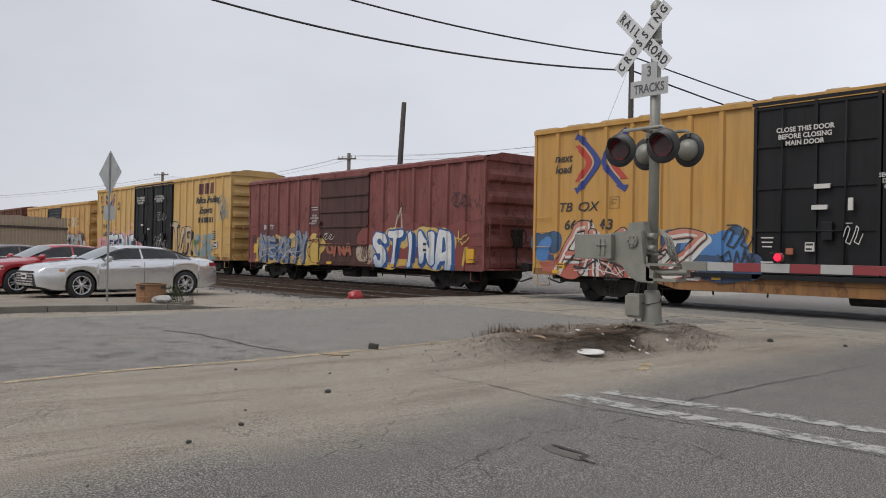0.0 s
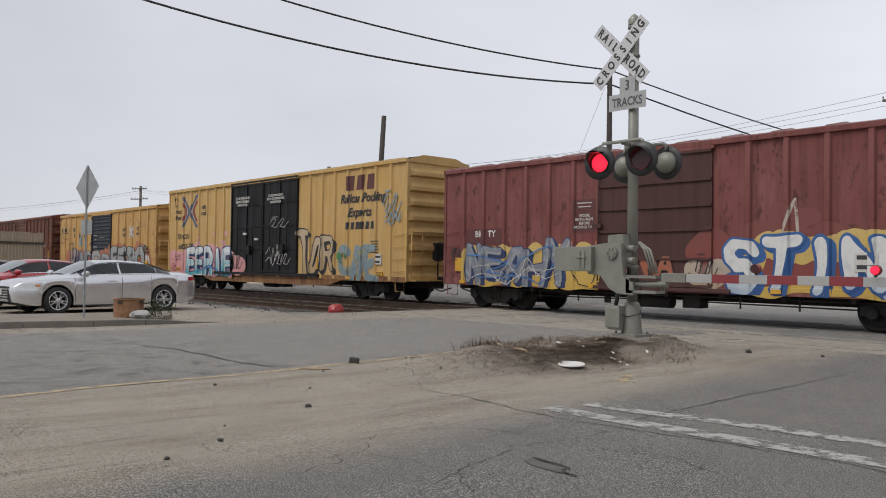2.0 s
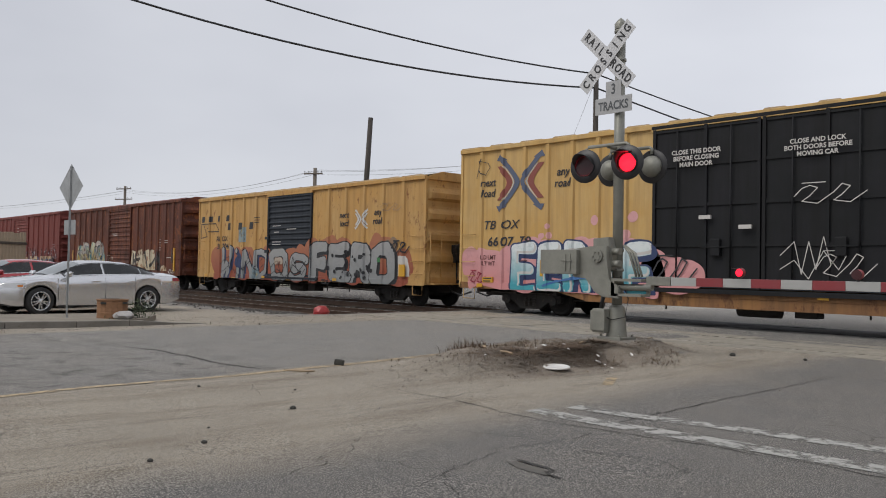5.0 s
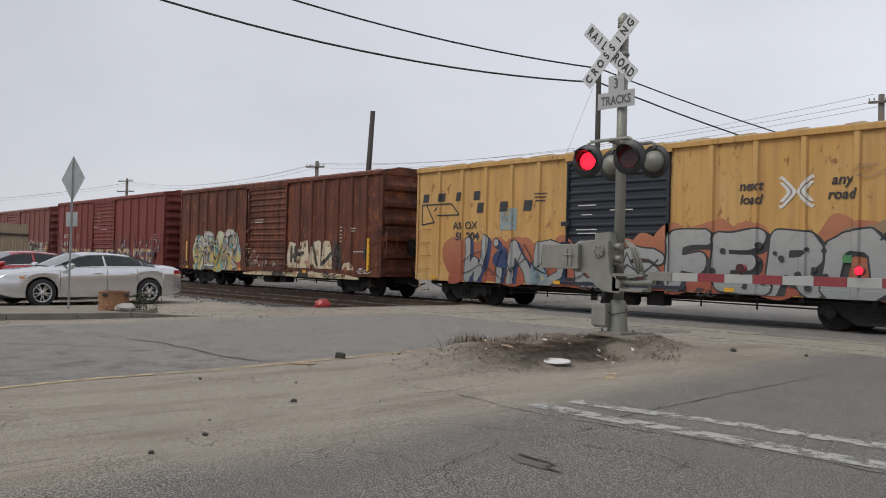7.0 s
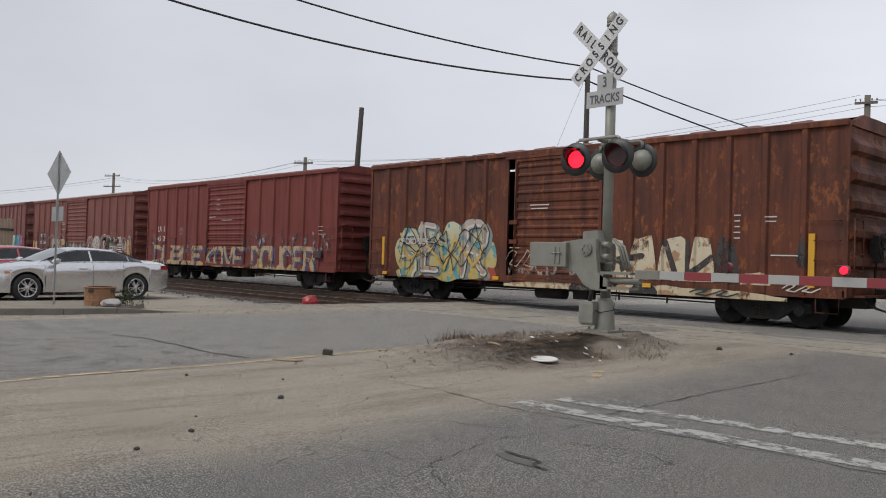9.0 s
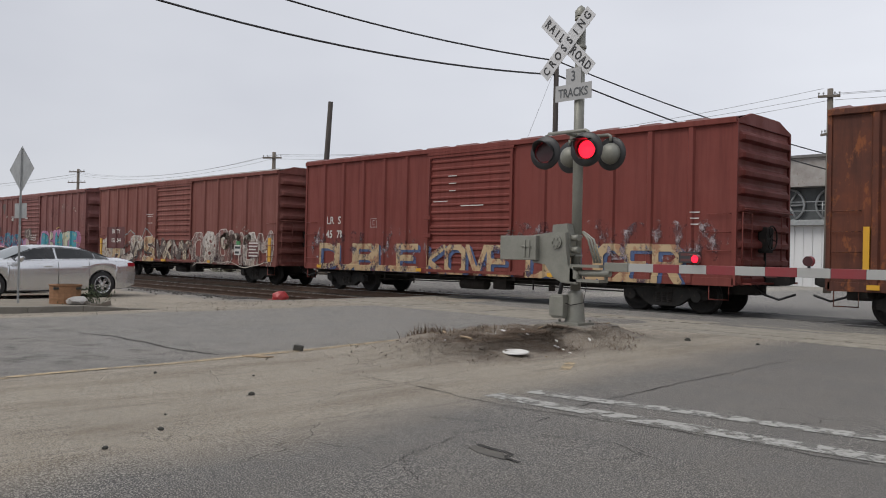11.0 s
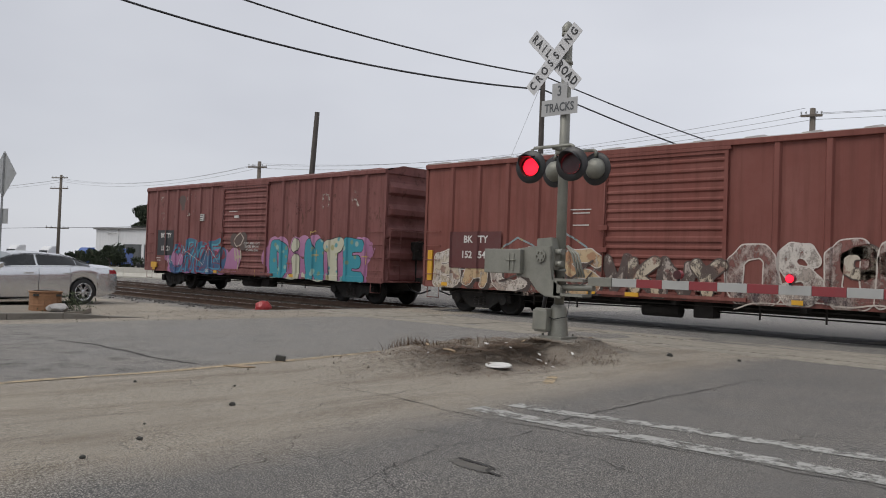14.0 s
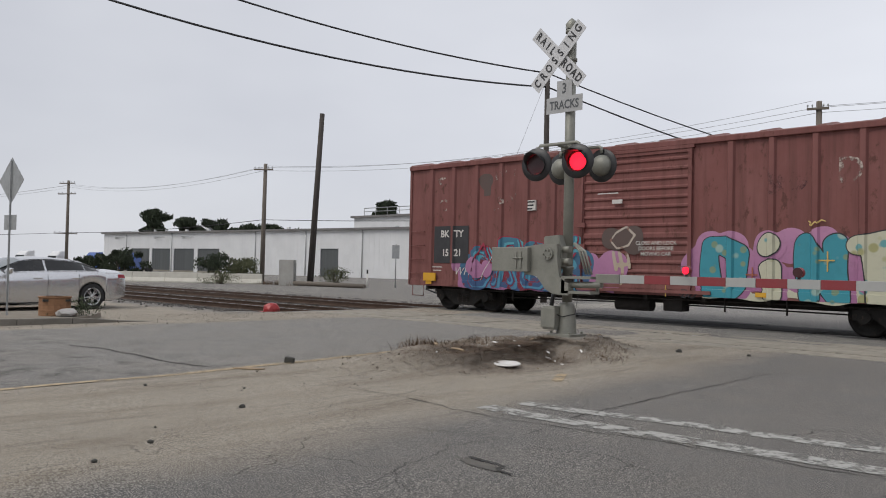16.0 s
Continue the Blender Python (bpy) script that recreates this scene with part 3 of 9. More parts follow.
def boxcar(spec):
    """A 50 or 60 foot boxcar; x runs along the train, the near side faces -y."""
    L, eave, sill = spec["L"], spec["eave"], spec.get("sill", 0.74)
    h = L / 2
    body_m, end_m, roof_m, door_m = spec["paint"], spec.get("end_paint", spec["paint"]), spec["roof"], spec["door_paint"]
    d0, d1 = spec["door"]
    # posts between the ends and the door
    ribs = []
    for a, b, k in ((-h, d0, spec["left"]), (d1, h, spec["right"])):
        ribs += [a + (b - a) * i / k for i in range(1, k)]
    spec["ribs"] = ribs
    car = thing("boxcar", pose(0, TRACK_Y, 0), spec["label"], "boxcar", "cars of the freight train")
    part("side_wall", box(bmesh.new(), -h, d0, -1.44, -1.38, sill, eave - 0.13), body_m, car)
    part("side_wall", box(bmesh.new(), d1, h, -1.44, -1.38, sill, eave - 0.13), body_m, car)
    part("side_wall", box(bmesh.new(), -h, h, 1.38, 1.44, sill, eave - 0.13), body_m, car)
    bm = bmesh.new()
    box(bm, -h - 0.03, h + 0.03, -1.52, -1.40, eave - 0.13, eave, 0.015)
    part("top_chord", bm, body_m, car, spec.get("chord_label", ""))
    bm = bmesh.new()
    box(bm, -h, h, -1.47, -1.441, sill - 0.03, sill + 0.16, 0.008)
    if spec.get("deep_sill"):
        slab(bm, [(-h * 0.62, sill), (h * 0.62, sill), (h * 0.5, sill - 0.26), (-h * 0.5, sill - 0.26)], -1.45, -1.40)
    part("side_sill", tidy(bm), spec.get("sill_paint", body_m), car, spec.get("sill_label", ""))
    rib_bm = bmesh.new()
    z0, z1 = sill + 0.02, eave - 0.13
    prof = ((-0.095, 0.0), (-0.055, -0.06), (0.055, -0.06), (0.095, 0.0))
    a = [rib_bm.verts.new((x, y, z0)) for x, y in prof]
    b = [rib_bm.verts.new((x, y, z1)) for x, y in prof]
    for i in range(3):
        rib_bm.faces.new((a[i], a[i + 1], b[i + 1], b[i]))
    rib_bm.faces.new(a[::-1])
    rib_bm.faces.new(b)
    rib_mesh = link_mesh("side_post", tidy(rib_bm), body_m)
    for r in ribs:
        share("side_post", rib_mesh, car, pose(r, -1.44, 0))
    # roof: low gable with cross ridges
    bm = bmesh.new()
    n = int(L / 1.2)
    box(bm, -h, h, -1.44, 1.44, eave - 0.06, eave - 0.02)
    pk = eave + 0.20
    for i in range(n):
        xa, xb = -h + L * i / n, -h + L * (i + 1) / n
        up = 0.035
        pr = [(-1.515, eave - 0.012, 0), (-1.5, eave, 1), (-0.75, pk - 0.05, 1), (0.75, pk - 0.05, 1), (1.5, eave, 1), (1.515, eave - 0.012, 0)]
        rows = [(xa, 0), (xa + 0.05, up), (xa + 0.16, up), (xa + 0.21, 0), (xb, 0)]
        grid = [[bm.verts.new((x, y, z + u * q)) for y, z, q in pr] for x, u in rows]
        for ra, rb in zip(grid, grid[1:]):
            for k in range(5):
                bm.faces.new((ra[k], ra[k + 1], rb[k + 1], rb[k]))
    part("roof", tidy(bm), roof_m, car, spec.get("roof_label", "weathered ridged steel roof"))
    for s in (-1, 1):
        corrugated_end(L, s * h, s, sill, eave - 0.12, spec.get("end_ridges", 7), end_m, car, eave + 0.17)
    part("underframe", tidy(under(L, sill)), M_UNDER, car)
    part("floor", box(bmesh.new(), -h, h, -1.4, 1.4, sill, sill + 0.1), M_UNDER, car)
    for s in (-1, 1):
        bogie(car, s * (h - 1.95 if L < 18 else h - 2.55))
        bm = bmesh.new()
        box(bm, -0.3, 0.42, -0.09, 0.09, 0.72, 0.92, 0.02)
        slab(bm, [(0.42, 0.74), (0.60, 0.74), (0.74, 0.80), (0.74, 0.98), (0.50, 1.02), (0.42, 0.95)], -0.14, 0.14)
        c = part("coupler", tidy(bm), M_BOGIE, car, "knuckle coupler")
        c.matrix_basis = pose(s * h, 0, 0, 0, 0, 0 if s > 0 else 180)
        bm = bmesh.new()
        tube(bm, [(0.0, -0.35, 0.75), (0.25, -0.38, 0.52), (0.55, -0.3, 0.42), (0.85, -0.1, 0.55)], 0.03, 6)
        c = part("air_hose", bm, M_BLACK, car, "hanging black rubber hose")
        c.matrix_basis = pose(s * h, 0, 0, 0, 0, 0 if s > 0 else 180)
    # ladder rungs by both ends of the near side, and a step below
    rung_bm = bmesh.new()
    rung(rung_bm, -0.27, 0.27, 0.0, 0.0, 0.06)
    rung_mesh = link_mesh("ladder_rung", rung_bm, body_m)
    step_bm = bmesh.new()
    tube(step_bm, [(-0.24, 0, 0), (-0.24, 0, -0.34), (0.24, 0, -0.34), (0.24, 0, 0)], 0.016, 6)
    step_mesh = link_mesh("foot_step", step_bm, body_m)
    tall = spec.get("rungs", 4)
    for s in (-1, 1):
        for k in range(tall):
            share("ladder_rung", rung_mesh, car, pose(s * (h - 0.36), -1.45, sill + 0.35 + 0.42 * k))
        share("foot_step", step_mesh, car, pose(s * (h - 0.36), -1.42, sill))
    # handbrake, ladder and walkway on the leading end
    hb = bmesh.new()
    wheel = Matrix.Translation((h + 0.28, -0.1, sill + 1.1)) @ Matrix.Rotation(radians(90), 4, "Y")
    ring = [wheel @ Vector((0.28 * math.cos(a), 0.28 * math.sin(a), 0)) for a in (2 * math.pi * k / 20 for k in range(21))]
    tube(hb, ring, 0.016, 6, caps=False)
    for k in range(5):
        a = 2 * math.pi * k / 5
        tube(hb, [wheel @ Vector((0, 0, -0.04)), wheel @ Vector((0.28 * math.cos(a), 0.28 * math.sin(a), 0))], 0.012, 5)
    box(hb, h + 0.02, h + 0.24, -0.28, 0.08, sill + 0.75, sill + 1.35, 0.03)
    tube(hb, [(h + 0.12, -0.1, sill + 0.75), (h + 0.12, -0.1, sill - 0.1)], 0.03, 6)
    part("hand_brake", hb, M_BOGIE, car, "hand brake wheel and gear box")
    el = bmesh.new()
    for y in (-1.30, -0.82, 0.82, 1.30):
        tube(el, [(h + 0.12, y, sill), (h + 0.12, y, sill + 1.65)], 0.016, 6)
    for k in range(5):
        for y in (-1.06, 1.06):
            tube(el, [(h + 0.12, y - 0.24, sill + 0.2 + 0.36 * k), (h + 0.12, y + 0.24, sill + 0.2 + 0.36 * k)], 0.013, 6)
    box(el, h + 0.03, h + 0.34, -1.3, 1.3, sill + 0.02, sill + 0.06)
    tube(el, [(h + 0.17, -1.35, sill + 1.72), (h + 0.17, 1.35, sill + 1.72)], 0.018, 6)
    part("end_ladder", el, end_m, car, "end ladder rungs and crossover platform")
    part("door_header", box(bmesh.new(), d0 - 0.06, d1 + 0.06, -1.535, -1.40, eave - 0.21, eave - 0.131, 0.01), body_m, car, "upper door rail")
    spec["doors"](car, spec)
    for deco in spec.get("art", ()):
        deco(car, spec)
    return car


def under(L, sill):
    bm = bmesh.new()
    h = L / 2
    box(bm, -h, h, -0.3, 0.3, sill - 0.25, sill)
    for k in range(int(L / 1.5)):
        x = -h + 0.7 + k * 1.5
        box(bm, x - 0.05, x + 0.05, -1.36, 1.36, sill - 0.14, sill - 0.002)
    tube(bm, [(-0.9, -0.75, sill - 0.30), (0.1, -0.75, sill - 0.30)], 0.16, 14)
    box(bm, 0.5, 1.0, -0.95, -0.55, sill - 0.42, sill - 0.05, 0.03)
    tube(bm, [(1.0, -0.7, sill - 0.26), (h - 2.6, -0.7, sill - 0.30)], 0.02, 6)
    tube(bm, [(-0.9, -0.7, sill - 0.26), (-h + 2.6, -0.7, sill - 0.30)], 0.02, 6)
    tube(bm, [(-h + 1.0, -1.1, sill - 0.12), (h - 1.0, -1.1, sill - 0.12)], 0.022, 6)
    for x in (-2.6, 2.2, 3.6, -4.0):
        tube(bm, [(x, -1.2, sill), (x, -1.2, sill - 0.36)], 0.022, 6)
    return bm


def hardware(car, d0, d1, z0, z1, material, y):
    """Door track, locking bars and handles."""
    bm = bmesh.new()
    box(bm, d0 - 0.1, d1 + 0.5, y - 0.05, y + 0.01, z0 - 0.09, z0 - 0.01)
    part("door_track", bm, material, car)
    bm = bmesh.new()
    tube(bm, [(d0 + 0.05, y - 0.05, z0 + 0.1), (d0 + 0.05, y - 0.05, z1 - 0.1)], 0.02, 6)
    for z in (z0 + 0.95, z0 + 1.5):
        box(bm, d0 - 0.12, d0 + 0.16, y - 0.08, y, z, z + 0.12, 0.01)
    part("door_lock", bm, material, car, "door locking bar and hasps")


def ridged_door(car, spec):
    """Sliding door pressed with horizontal ridges in three or four panels."""
    d0, d1 = spec["door"]
    x0, x1 = d0 + spec.get("gap", 0.0), d1
    z0, z1 = spec.get("sill", 0.74) + 0.12, spec["eave"] - 0.2
    n = spec.get("ridges", 12)
    bm = bmesh.new()
    y = -1.47
    m = 0.09
    box(bm, x0, x1, y + 0.004, y + 0.06, z0, z1)
    rows = []
    steps = n * 6
    for i in range(steps + 1):
        ph = (i / 6) % 1.0
        rows.append((z0 + m + (z1 - z0 - 2 * m) * i / steps, y - (0.035 if 0.25 <= ph <= 0.65 else 0.0)))
    a = [bm.verts.new((x0 + m, q, z)) for z, q in rows]
    b = [bm.verts.new((x1 - m, q, z)) for z, q in rows]
    for i in range(steps):
        bm.faces.new((a[i], b[i], b[i + 1], a[i + 1]))
    door = part("sliding_door", tidy(bm), spec["door_paint"], car, spec.get("door_label", "sliding door pressed with horizontal ridges"))
    for xa, xb, za, zb in ((x0, x0 + m, z0, z1), (x1 - m, x1, z0, z1), (x0 + m, x1 - m, z0, z0 + m), (x0 + m, x1 - m, z1 - m, z1)):
        part("door_stile", box(bmesh.new(), xa, xb, y - 0.045, y + 0.003, za, zb), spec["door_paint"], door)
    for k in spec.get("door_bars", (0.36,)):
        zc = z0 + (z1 - z0) * k
        part("door_bar", box(bmesh.new(), x0 + m, x1 - m, y - 0.042, y - 0.001, zc - 0.035, zc + 0.035), spec["door_paint"], door)
    hardware(car, x0, x1, z0, z1, spec["door_paint"], y - 0.03)


def plain_door(car, spec):
    """Sliding door of a few broad flat panels between horizontal bars."""
    d0, d1 = spec["door"]
    z0, z1 = spec.get("sill", 0.74) + 0.10, spec["eave"] - 0.2
    bm = bmesh.new()
    y = -1.49
    box(bm, d0, d1, y, y + 0.06, z0, z1)
    door = part("sliding_door", tidy(bm), spec["door_paint"], car, "plain dark sliding door with horizontal bars")
    for k in (0.0, 0.2, 0.42, 0.6, 0.79, 1.0):
        zc = z0 + 0.04 + (z1 - z0 - 0.08) * k
        part("door_bar", box(bmesh.new(), d0, d1, y - 0.05, y - 0.001, zc - 0.03, zc + 0.03), spec["door_paint"], door)
    hardware(car, d0, d1, z0, z1, spec["door_paint"], y - 0.03)


def plug_doors(car, spec):
    """Two black plug doors with lock bars, hung on a track."""
    d0, d1 = spec["door"]
    z0, z1 = spec.get("sill", 0.74) + 0.20, spec["eave"] - 0.16
    mid = (d0 + d1) / 2
    y = -1.50
    for x0, x1 in ((d0, mid - 0.02), (mid + 0.02, d1)):
        bm = bmesh.new()
        box(bm, x0, x1, y, y + 0.1, z0, z1, 0.0)
        door = part("plug_door", tidy(bm), spec["door_paint"], car, "black plug door with raised frame")
        for xa in (x0, x0 + (x1 - x0) * 0.5, x1 - 0.08):
            part("door_stile", box(bmesh.new(), xa, xa + 0.08, y - 0.05, y - 0.001, z0, z1), spec["door_paint"], door)
        for k in (0.0, 0.25, 0.5, 0.75, 0.975):
            zc = z0 + (z1 - z0) * k
            part("door_bar", box(bmesh.new(), x0 + 0.081, x1 - 0.081, y - 0.035, y - 0.0005, zc, zc + 0.08), spec["door_paint"], door)
        bm = bmesh.new()
        for k in (0.25, 0.75):
            xc = x0 + (x1 - x0) * k
            tube(bm, [(xc, y - 0.07, z0 + 0.1), (xc, y - 0.07, z1 - 0.1)], 0.02, 6)
        xc = x0 + (x1 - x0) * 0.62
        box(bm, xc - 0.12, xc + 0.12, y - 0.12, y - 0.03, z0 + 0.75, z0 + 1.15, 0.02)
        tube(bm, [(xc - 0.35, y - 0.11, z0 + 0.95), (xc + 0.35, y - 0.11, z0 + 0.95)], 0.018, 6)
        part("lock_gear", bm, spec["door_paint"], door, "vertical lock rods and crank")
    bm = bmesh.new()
    box(bm, d0 - 1.6, d1 + 1.6, y - 0.06, y + 0.02, z0 - 0.13, z0 - 0.02)
    box(bm, d0 - 0.05, d1 + 0.05, y - 0.04, y + 0.02, z1 + 0.01, z1 + 0.09)
    part("door_track", bm, spec["door_paint"], car)


# ---- lettering and graffiti on the cars ----
M_INK = paint("black_stencil_paint", (0.025, 0.025, 0.028), 0.6)
M_STENCIL = paint("white_stencil_paint", (0.55, 0.53, 0.50), 0.6)
M_REFLECT = paint("yellow_reflector", (0.62, 0.33, 0.02), 0.4)
M_PLACARD_RED = paint("dark_red_patch_paint", (0.10, 0.026, 0.024), 0.6)


def worn_stencil(name, colour):
    """Old lettering of which only flakes are left."""
    m, n, l, p = nodes_of(name)
    l.new(ramp_node(n, l, noise_node(n, l, 3.0, 8, 0.75), 0.50, 0.60), p.inputs["Alpha"])
    p.inputs["Base Color"].default_value, p.inputs["Roughness"].default_value = (*colour, 1), 0.8
    return m


def art_part(name, bm, spec, car, mat, lift, x0, z0, label="", parent=None):
    lay_on(bm, spec, lift, x0, z0)
    return part(name, bm, mat, parent or car, label)


def stencil(text, x, z, size, mat=None, shear=0.0, bold=0.012, squeeze=1.0, lift=0.018):
    """Stencilled words centred at x from the left end."""
    def build(car, spec):
        bm = letters(text, size, 0.0, bold * size, "CENTER", shear)
        for v in bm.verts:
            v.co.x *= squeeze
        art_part("lettering", bm, spec, car, mat or M_INK, lift, x - spec["L"] / 2, z, "stencilled lettering")
    return build


def patch(x0, x1, z0, z1, mat, rag=0.0, seed=0.0, lift=0.005, name="paint_patch", label=""):
    """An area of sprayed or rolled colour, with a ragged edge if rag is given."""
    def build(car, spec):
        bm = bmesh.new()
        n = max(2, int((x1 - x0) / 0.11)) if rag else 1
        w, h = (x1 - x0) / 2, (z1 - z0) / 2

        def wob(a, b):
            return rag * (noise.noise(Vector((a * 1.3 + seed, b, seed))) + 0.5 * noise.noise(Vector((a * 4 + seed, b, 1))))
        prev = None
        for i in range(n + 1):
            x = -w + 2 * w * i / n
            edge = 1.0 if not rag else min(1.0, 0.35 + 4.0 * min(i, n - i) / n)
            q = (bm.verts.new((x, -h, 0)), bm.verts.new((x, -h + max(0.08, (2 * h + wob(x, 3.0)) * edge), 0)))
            if prev:
                bm.faces.new((prev[0], q[0], q[1], prev[1]))
            prev = q
        art_part(name, bm, spec, car, mat, lift, (x0 + x1) / 2 - spec["L"] / 2, (z0 + z1) / 2, label)
    return build


GLYPHS = {
    "A": "00 16 36 40/12 32", "B": "00 06 36 45 44 33 03/33 42 41 30 00", "C": "45 36 16 05 01 10 30 41", "D": "00 06 26 45 41 20 00",
    "E": "40 00 06 46/03 33", "F": "00 06 46/03 33", "H": "00 06/40 46/03 43", "I": "20 26", "K": "00 06/46 03 40", "L": "06 00 40",
    "M": "00 06 23 46 40", "N": "00 06 40 46", "O": "10 01 05 16 36 45 41 30 10", "P": "00 06 36 45 44 33 03", "R": "00 06 36 45 44 33 03/23 40",
    "S": "45 36 16 05 04 13 33 42 41 30 10 01", "T": "06 46/26 20", "U": "06 01 10 30 41 46", "V": "06 20 46", "W": "06 10 23 30 46",
    "X": "00 46/06 40", "Y": "06 23 46/23 20", "Z": "06 46 00 40", "i": "20 23/26 26", "o": "10 01 03 14 34 43 41 30 10",
}


def line_distance(lines, X, Z, square=False):
    """Distance of every grid point from a set of broken lines."""
    best = np.full(X.shape, 1e6)
    for pts in lines:
        for (ax, az), (bx, bz) in zip(pts, pts[1:]):
            dx, dz = bx - ax, bz - az
            t = np.clip(((X - ax) * dx + (Z - az) * dz) / max(1e-9, dx * dx + dz * dz), 0, 1)
            u, v = X - ax - t * dx, Z - az - t * dz
            best = np.minimum(best, np.maximum(abs(u), abs(v)) if square else np.hypot(u, v))
    return best


def field_mesh(f, x0, x1, z0, z1, cell=0.035, bm=None):
    """The area where f is below zero, as a flat mesh with a smooth edge."""
    nx, nz = int((x1 - x0) / cell) + 2, int((z1 - z0) / cell) + 2
    xs, zs = x0 + cell * np.arange(nx), z0 + cell * np.arange(nz)
    X, Z = np.meshgrid(xs, zs)
    F = f(X, Z)
    inside = F < 0
    bm = bm or bmesh.new()
    made = {}

    def vert(a, b=None):
        k = (a, b)
        if k not in made:
            x, z = xs[a[1]], zs[a[0]]
            if b is not None:
                q = F[a] / (F[a] - F[b])
                x, z = x + (xs[b[1]] - x) * q, z + (zs[b[0]] - z) * q
            made[k] = bm.verts.new((x, z, 0))
        return made[k]
    some = inside[:-1, :-1] | inside[1:, :-1] | inside[:-1, 1:] | inside[1:, 1:]
    for j, i in zip(*np.nonzero(some)):
        c = [(j, i), (j, i + 1), (j + 1, i + 1), (j + 1, i)]
        poly = []
        for a, b in zip(c, c[1:] + c[:1]):
            if inside[a]:
                poly.append(vert(a))
            if inside[a] != inside[b]:
                poly.append(vert(*sorted((a, b))))
        if len(poly) > 2:
            bm.faces.new(poly)
    return bm


def waver(X, Z, seed, amount):
    """A smooth unsteady shift, as of a hand that sprays."""
    u = np.sin(2.3 * X + seed) * np.cos(3.1 * Z + 1.7 * seed) + 0.6 * np.sin(5.1 * X - 4.3 * Z + 2.1 * seed)
    v = np.cos(2.7 * X + 1.3 * seed) * np.sin(2.9 * Z + seed) + 0.6 * np.cos(4.7 * X + 5.3 * Z + seed)
    return X + amount * u, Z + amount * v


def tag(text, x0, x1, z0, z1, fill, line, seed=1, wild=0.10, w=0.15, lw=0.035, shade=None, glint=None, square=False, lean=0.0, label="sprayed graffiti letters"):
    """Big sprayed letters with a rounded body, an outline, and if wanted a cast block shade and a glint."""
    fills = fill if isinstance(fill, list) else [fill]

    def build(car, spec):
        rnd = random.Random(seed)
        cw, h = (x1 - x0) / len(text), z1 - z0
        root = new("graffiti")
        root.empty_display_size = 0.1
        root.parent = car
        tagged(root, label)
        mx, mz = (x0 + x1) / 2 - spec["L"] / 2, (z0 + z1) / 2
        for i, ch in enumerate(text):
            if ch not in GLYPHS:
                continue
            gw, gh = cw * 1.03 * rnd.uniform(1 - wild, 1 + wild * 0.6), h * rnd.uniform(1 - wild, 1 + wild * 0.5)
            sk, dz = lean + rnd.uniform(-wild, wild), rnd.uniform(-0.4, 0.4) * wild * h
            cx = (i + 0.5) * cw - (x1 - x0) / 2
            lines = []
            for st in GLYPHS[ch].split("/"):
                pts = []
                for p in st.split():
                    x, z = (int(p[0]) / 4 - 0.5) * (gw - 2 * w), (int(p[1]) / 6 - 0.5) * (gh - 2 * w)
                    pts.append((cx + x + sk * z, z + dz))
                lines.append(pts if len(pts) > 1 else pts * 2)

            def d(X, Z):
                X, Z = waver(X, Z, seed + 3.7 * i, 0.0 if square else 0.035 + 0.10 * wild)
                return line_distance(lines, X, Z, square)
            lo, hi = cx - gw / 2 - 0.3 - abs(sk) * h / 2, cx + gw / 2 + 0.3 + abs(sk) * h / 2
            up = 0.012 * (i % 2)
            jobs = [(line, 0.016 + up, lambda X, Z: d(X, Z) - w - lw), (fills[i % len(fills)], 0.020 + up, lambda X, Z: d(X, Z) - w)]
            if shade:
                jobs.insert(0, (shade, 0.011 + 0.002 * (i % 2), lambda X, Z: np.minimum(d(X - 0.05, Z + 0.04), d(X - 0.11, Z + 0.08)) - w - lw))
            if glint:
                jobs.append((glint, 0.024 + up, lambda X, Z: np.maximum(d(X, Z) - w + 0.025, w - 0.055 - d(X + 0.03, Z - 0.035))))
            floor_z = spec.get("sill", 0.74) - 0.025 - mz
            for mat, lift, f in jobs:
                bm = field_mesh(lambda X, Z: np.maximum(f(X, Z), floor_z - Z), lo, hi, dz - gh / 2 - 0.25, dz + gh / 2 + 0.25)
                if bm.faces:
                    art_part("graffiti_letter", bm, spec, car, mat, lift, mx, mz, "", root)
                else:
                    bm.free()
    return build


def cloud(x0, x1, z0, z1, mat, seed=1, n=7, lift=0.004, label="", base=0.5, name="paint_cloud"):
    """Sprayed ground colour with a bubbly or licked upper edge."""
    def build(car, spec):
        rnd = random.Random(seed)
        w, h = x1 - x0, z1 - z0
        dots = [(-w / 2 + w * (k + rnd.uniform(0.25, 0.75)) / n, rnd.uniform(-0.15, 0.5) * h, rnd.uniform(0.30, 0.52)) for k in range(n)]

        def f(X, Z):
            X, Z = waver(X, Z, seed, 0.07)
            best = np.maximum(abs(X) - w / 2 + 0.1, Z + h / 2 - h * base)
            for cx, cz, r in dots:
                r = min(r * h, w * 0.6 / n + 0.15)
                cz = min(cz, h / 2 - r)
                best = np.minimum(best, np.hypot(X - cx, Z - cz) - r)
            return np.maximum(best, max(-h / 2, spec.get("sill", 0.74) - 0.025 - (z0 + z1) / 2) - Z)
        bm = field_mesh(f, -w / 2 - 0.3, w / 2 + 0.3, -h / 2 - 0.1, h / 2 + 0.2, 0.05)
        art_part(name, bm, spec, car, mat, lift, (x0 + x1) / 2 - spec["L"] / 2, (z0 + z1) / 2, label)
    return build


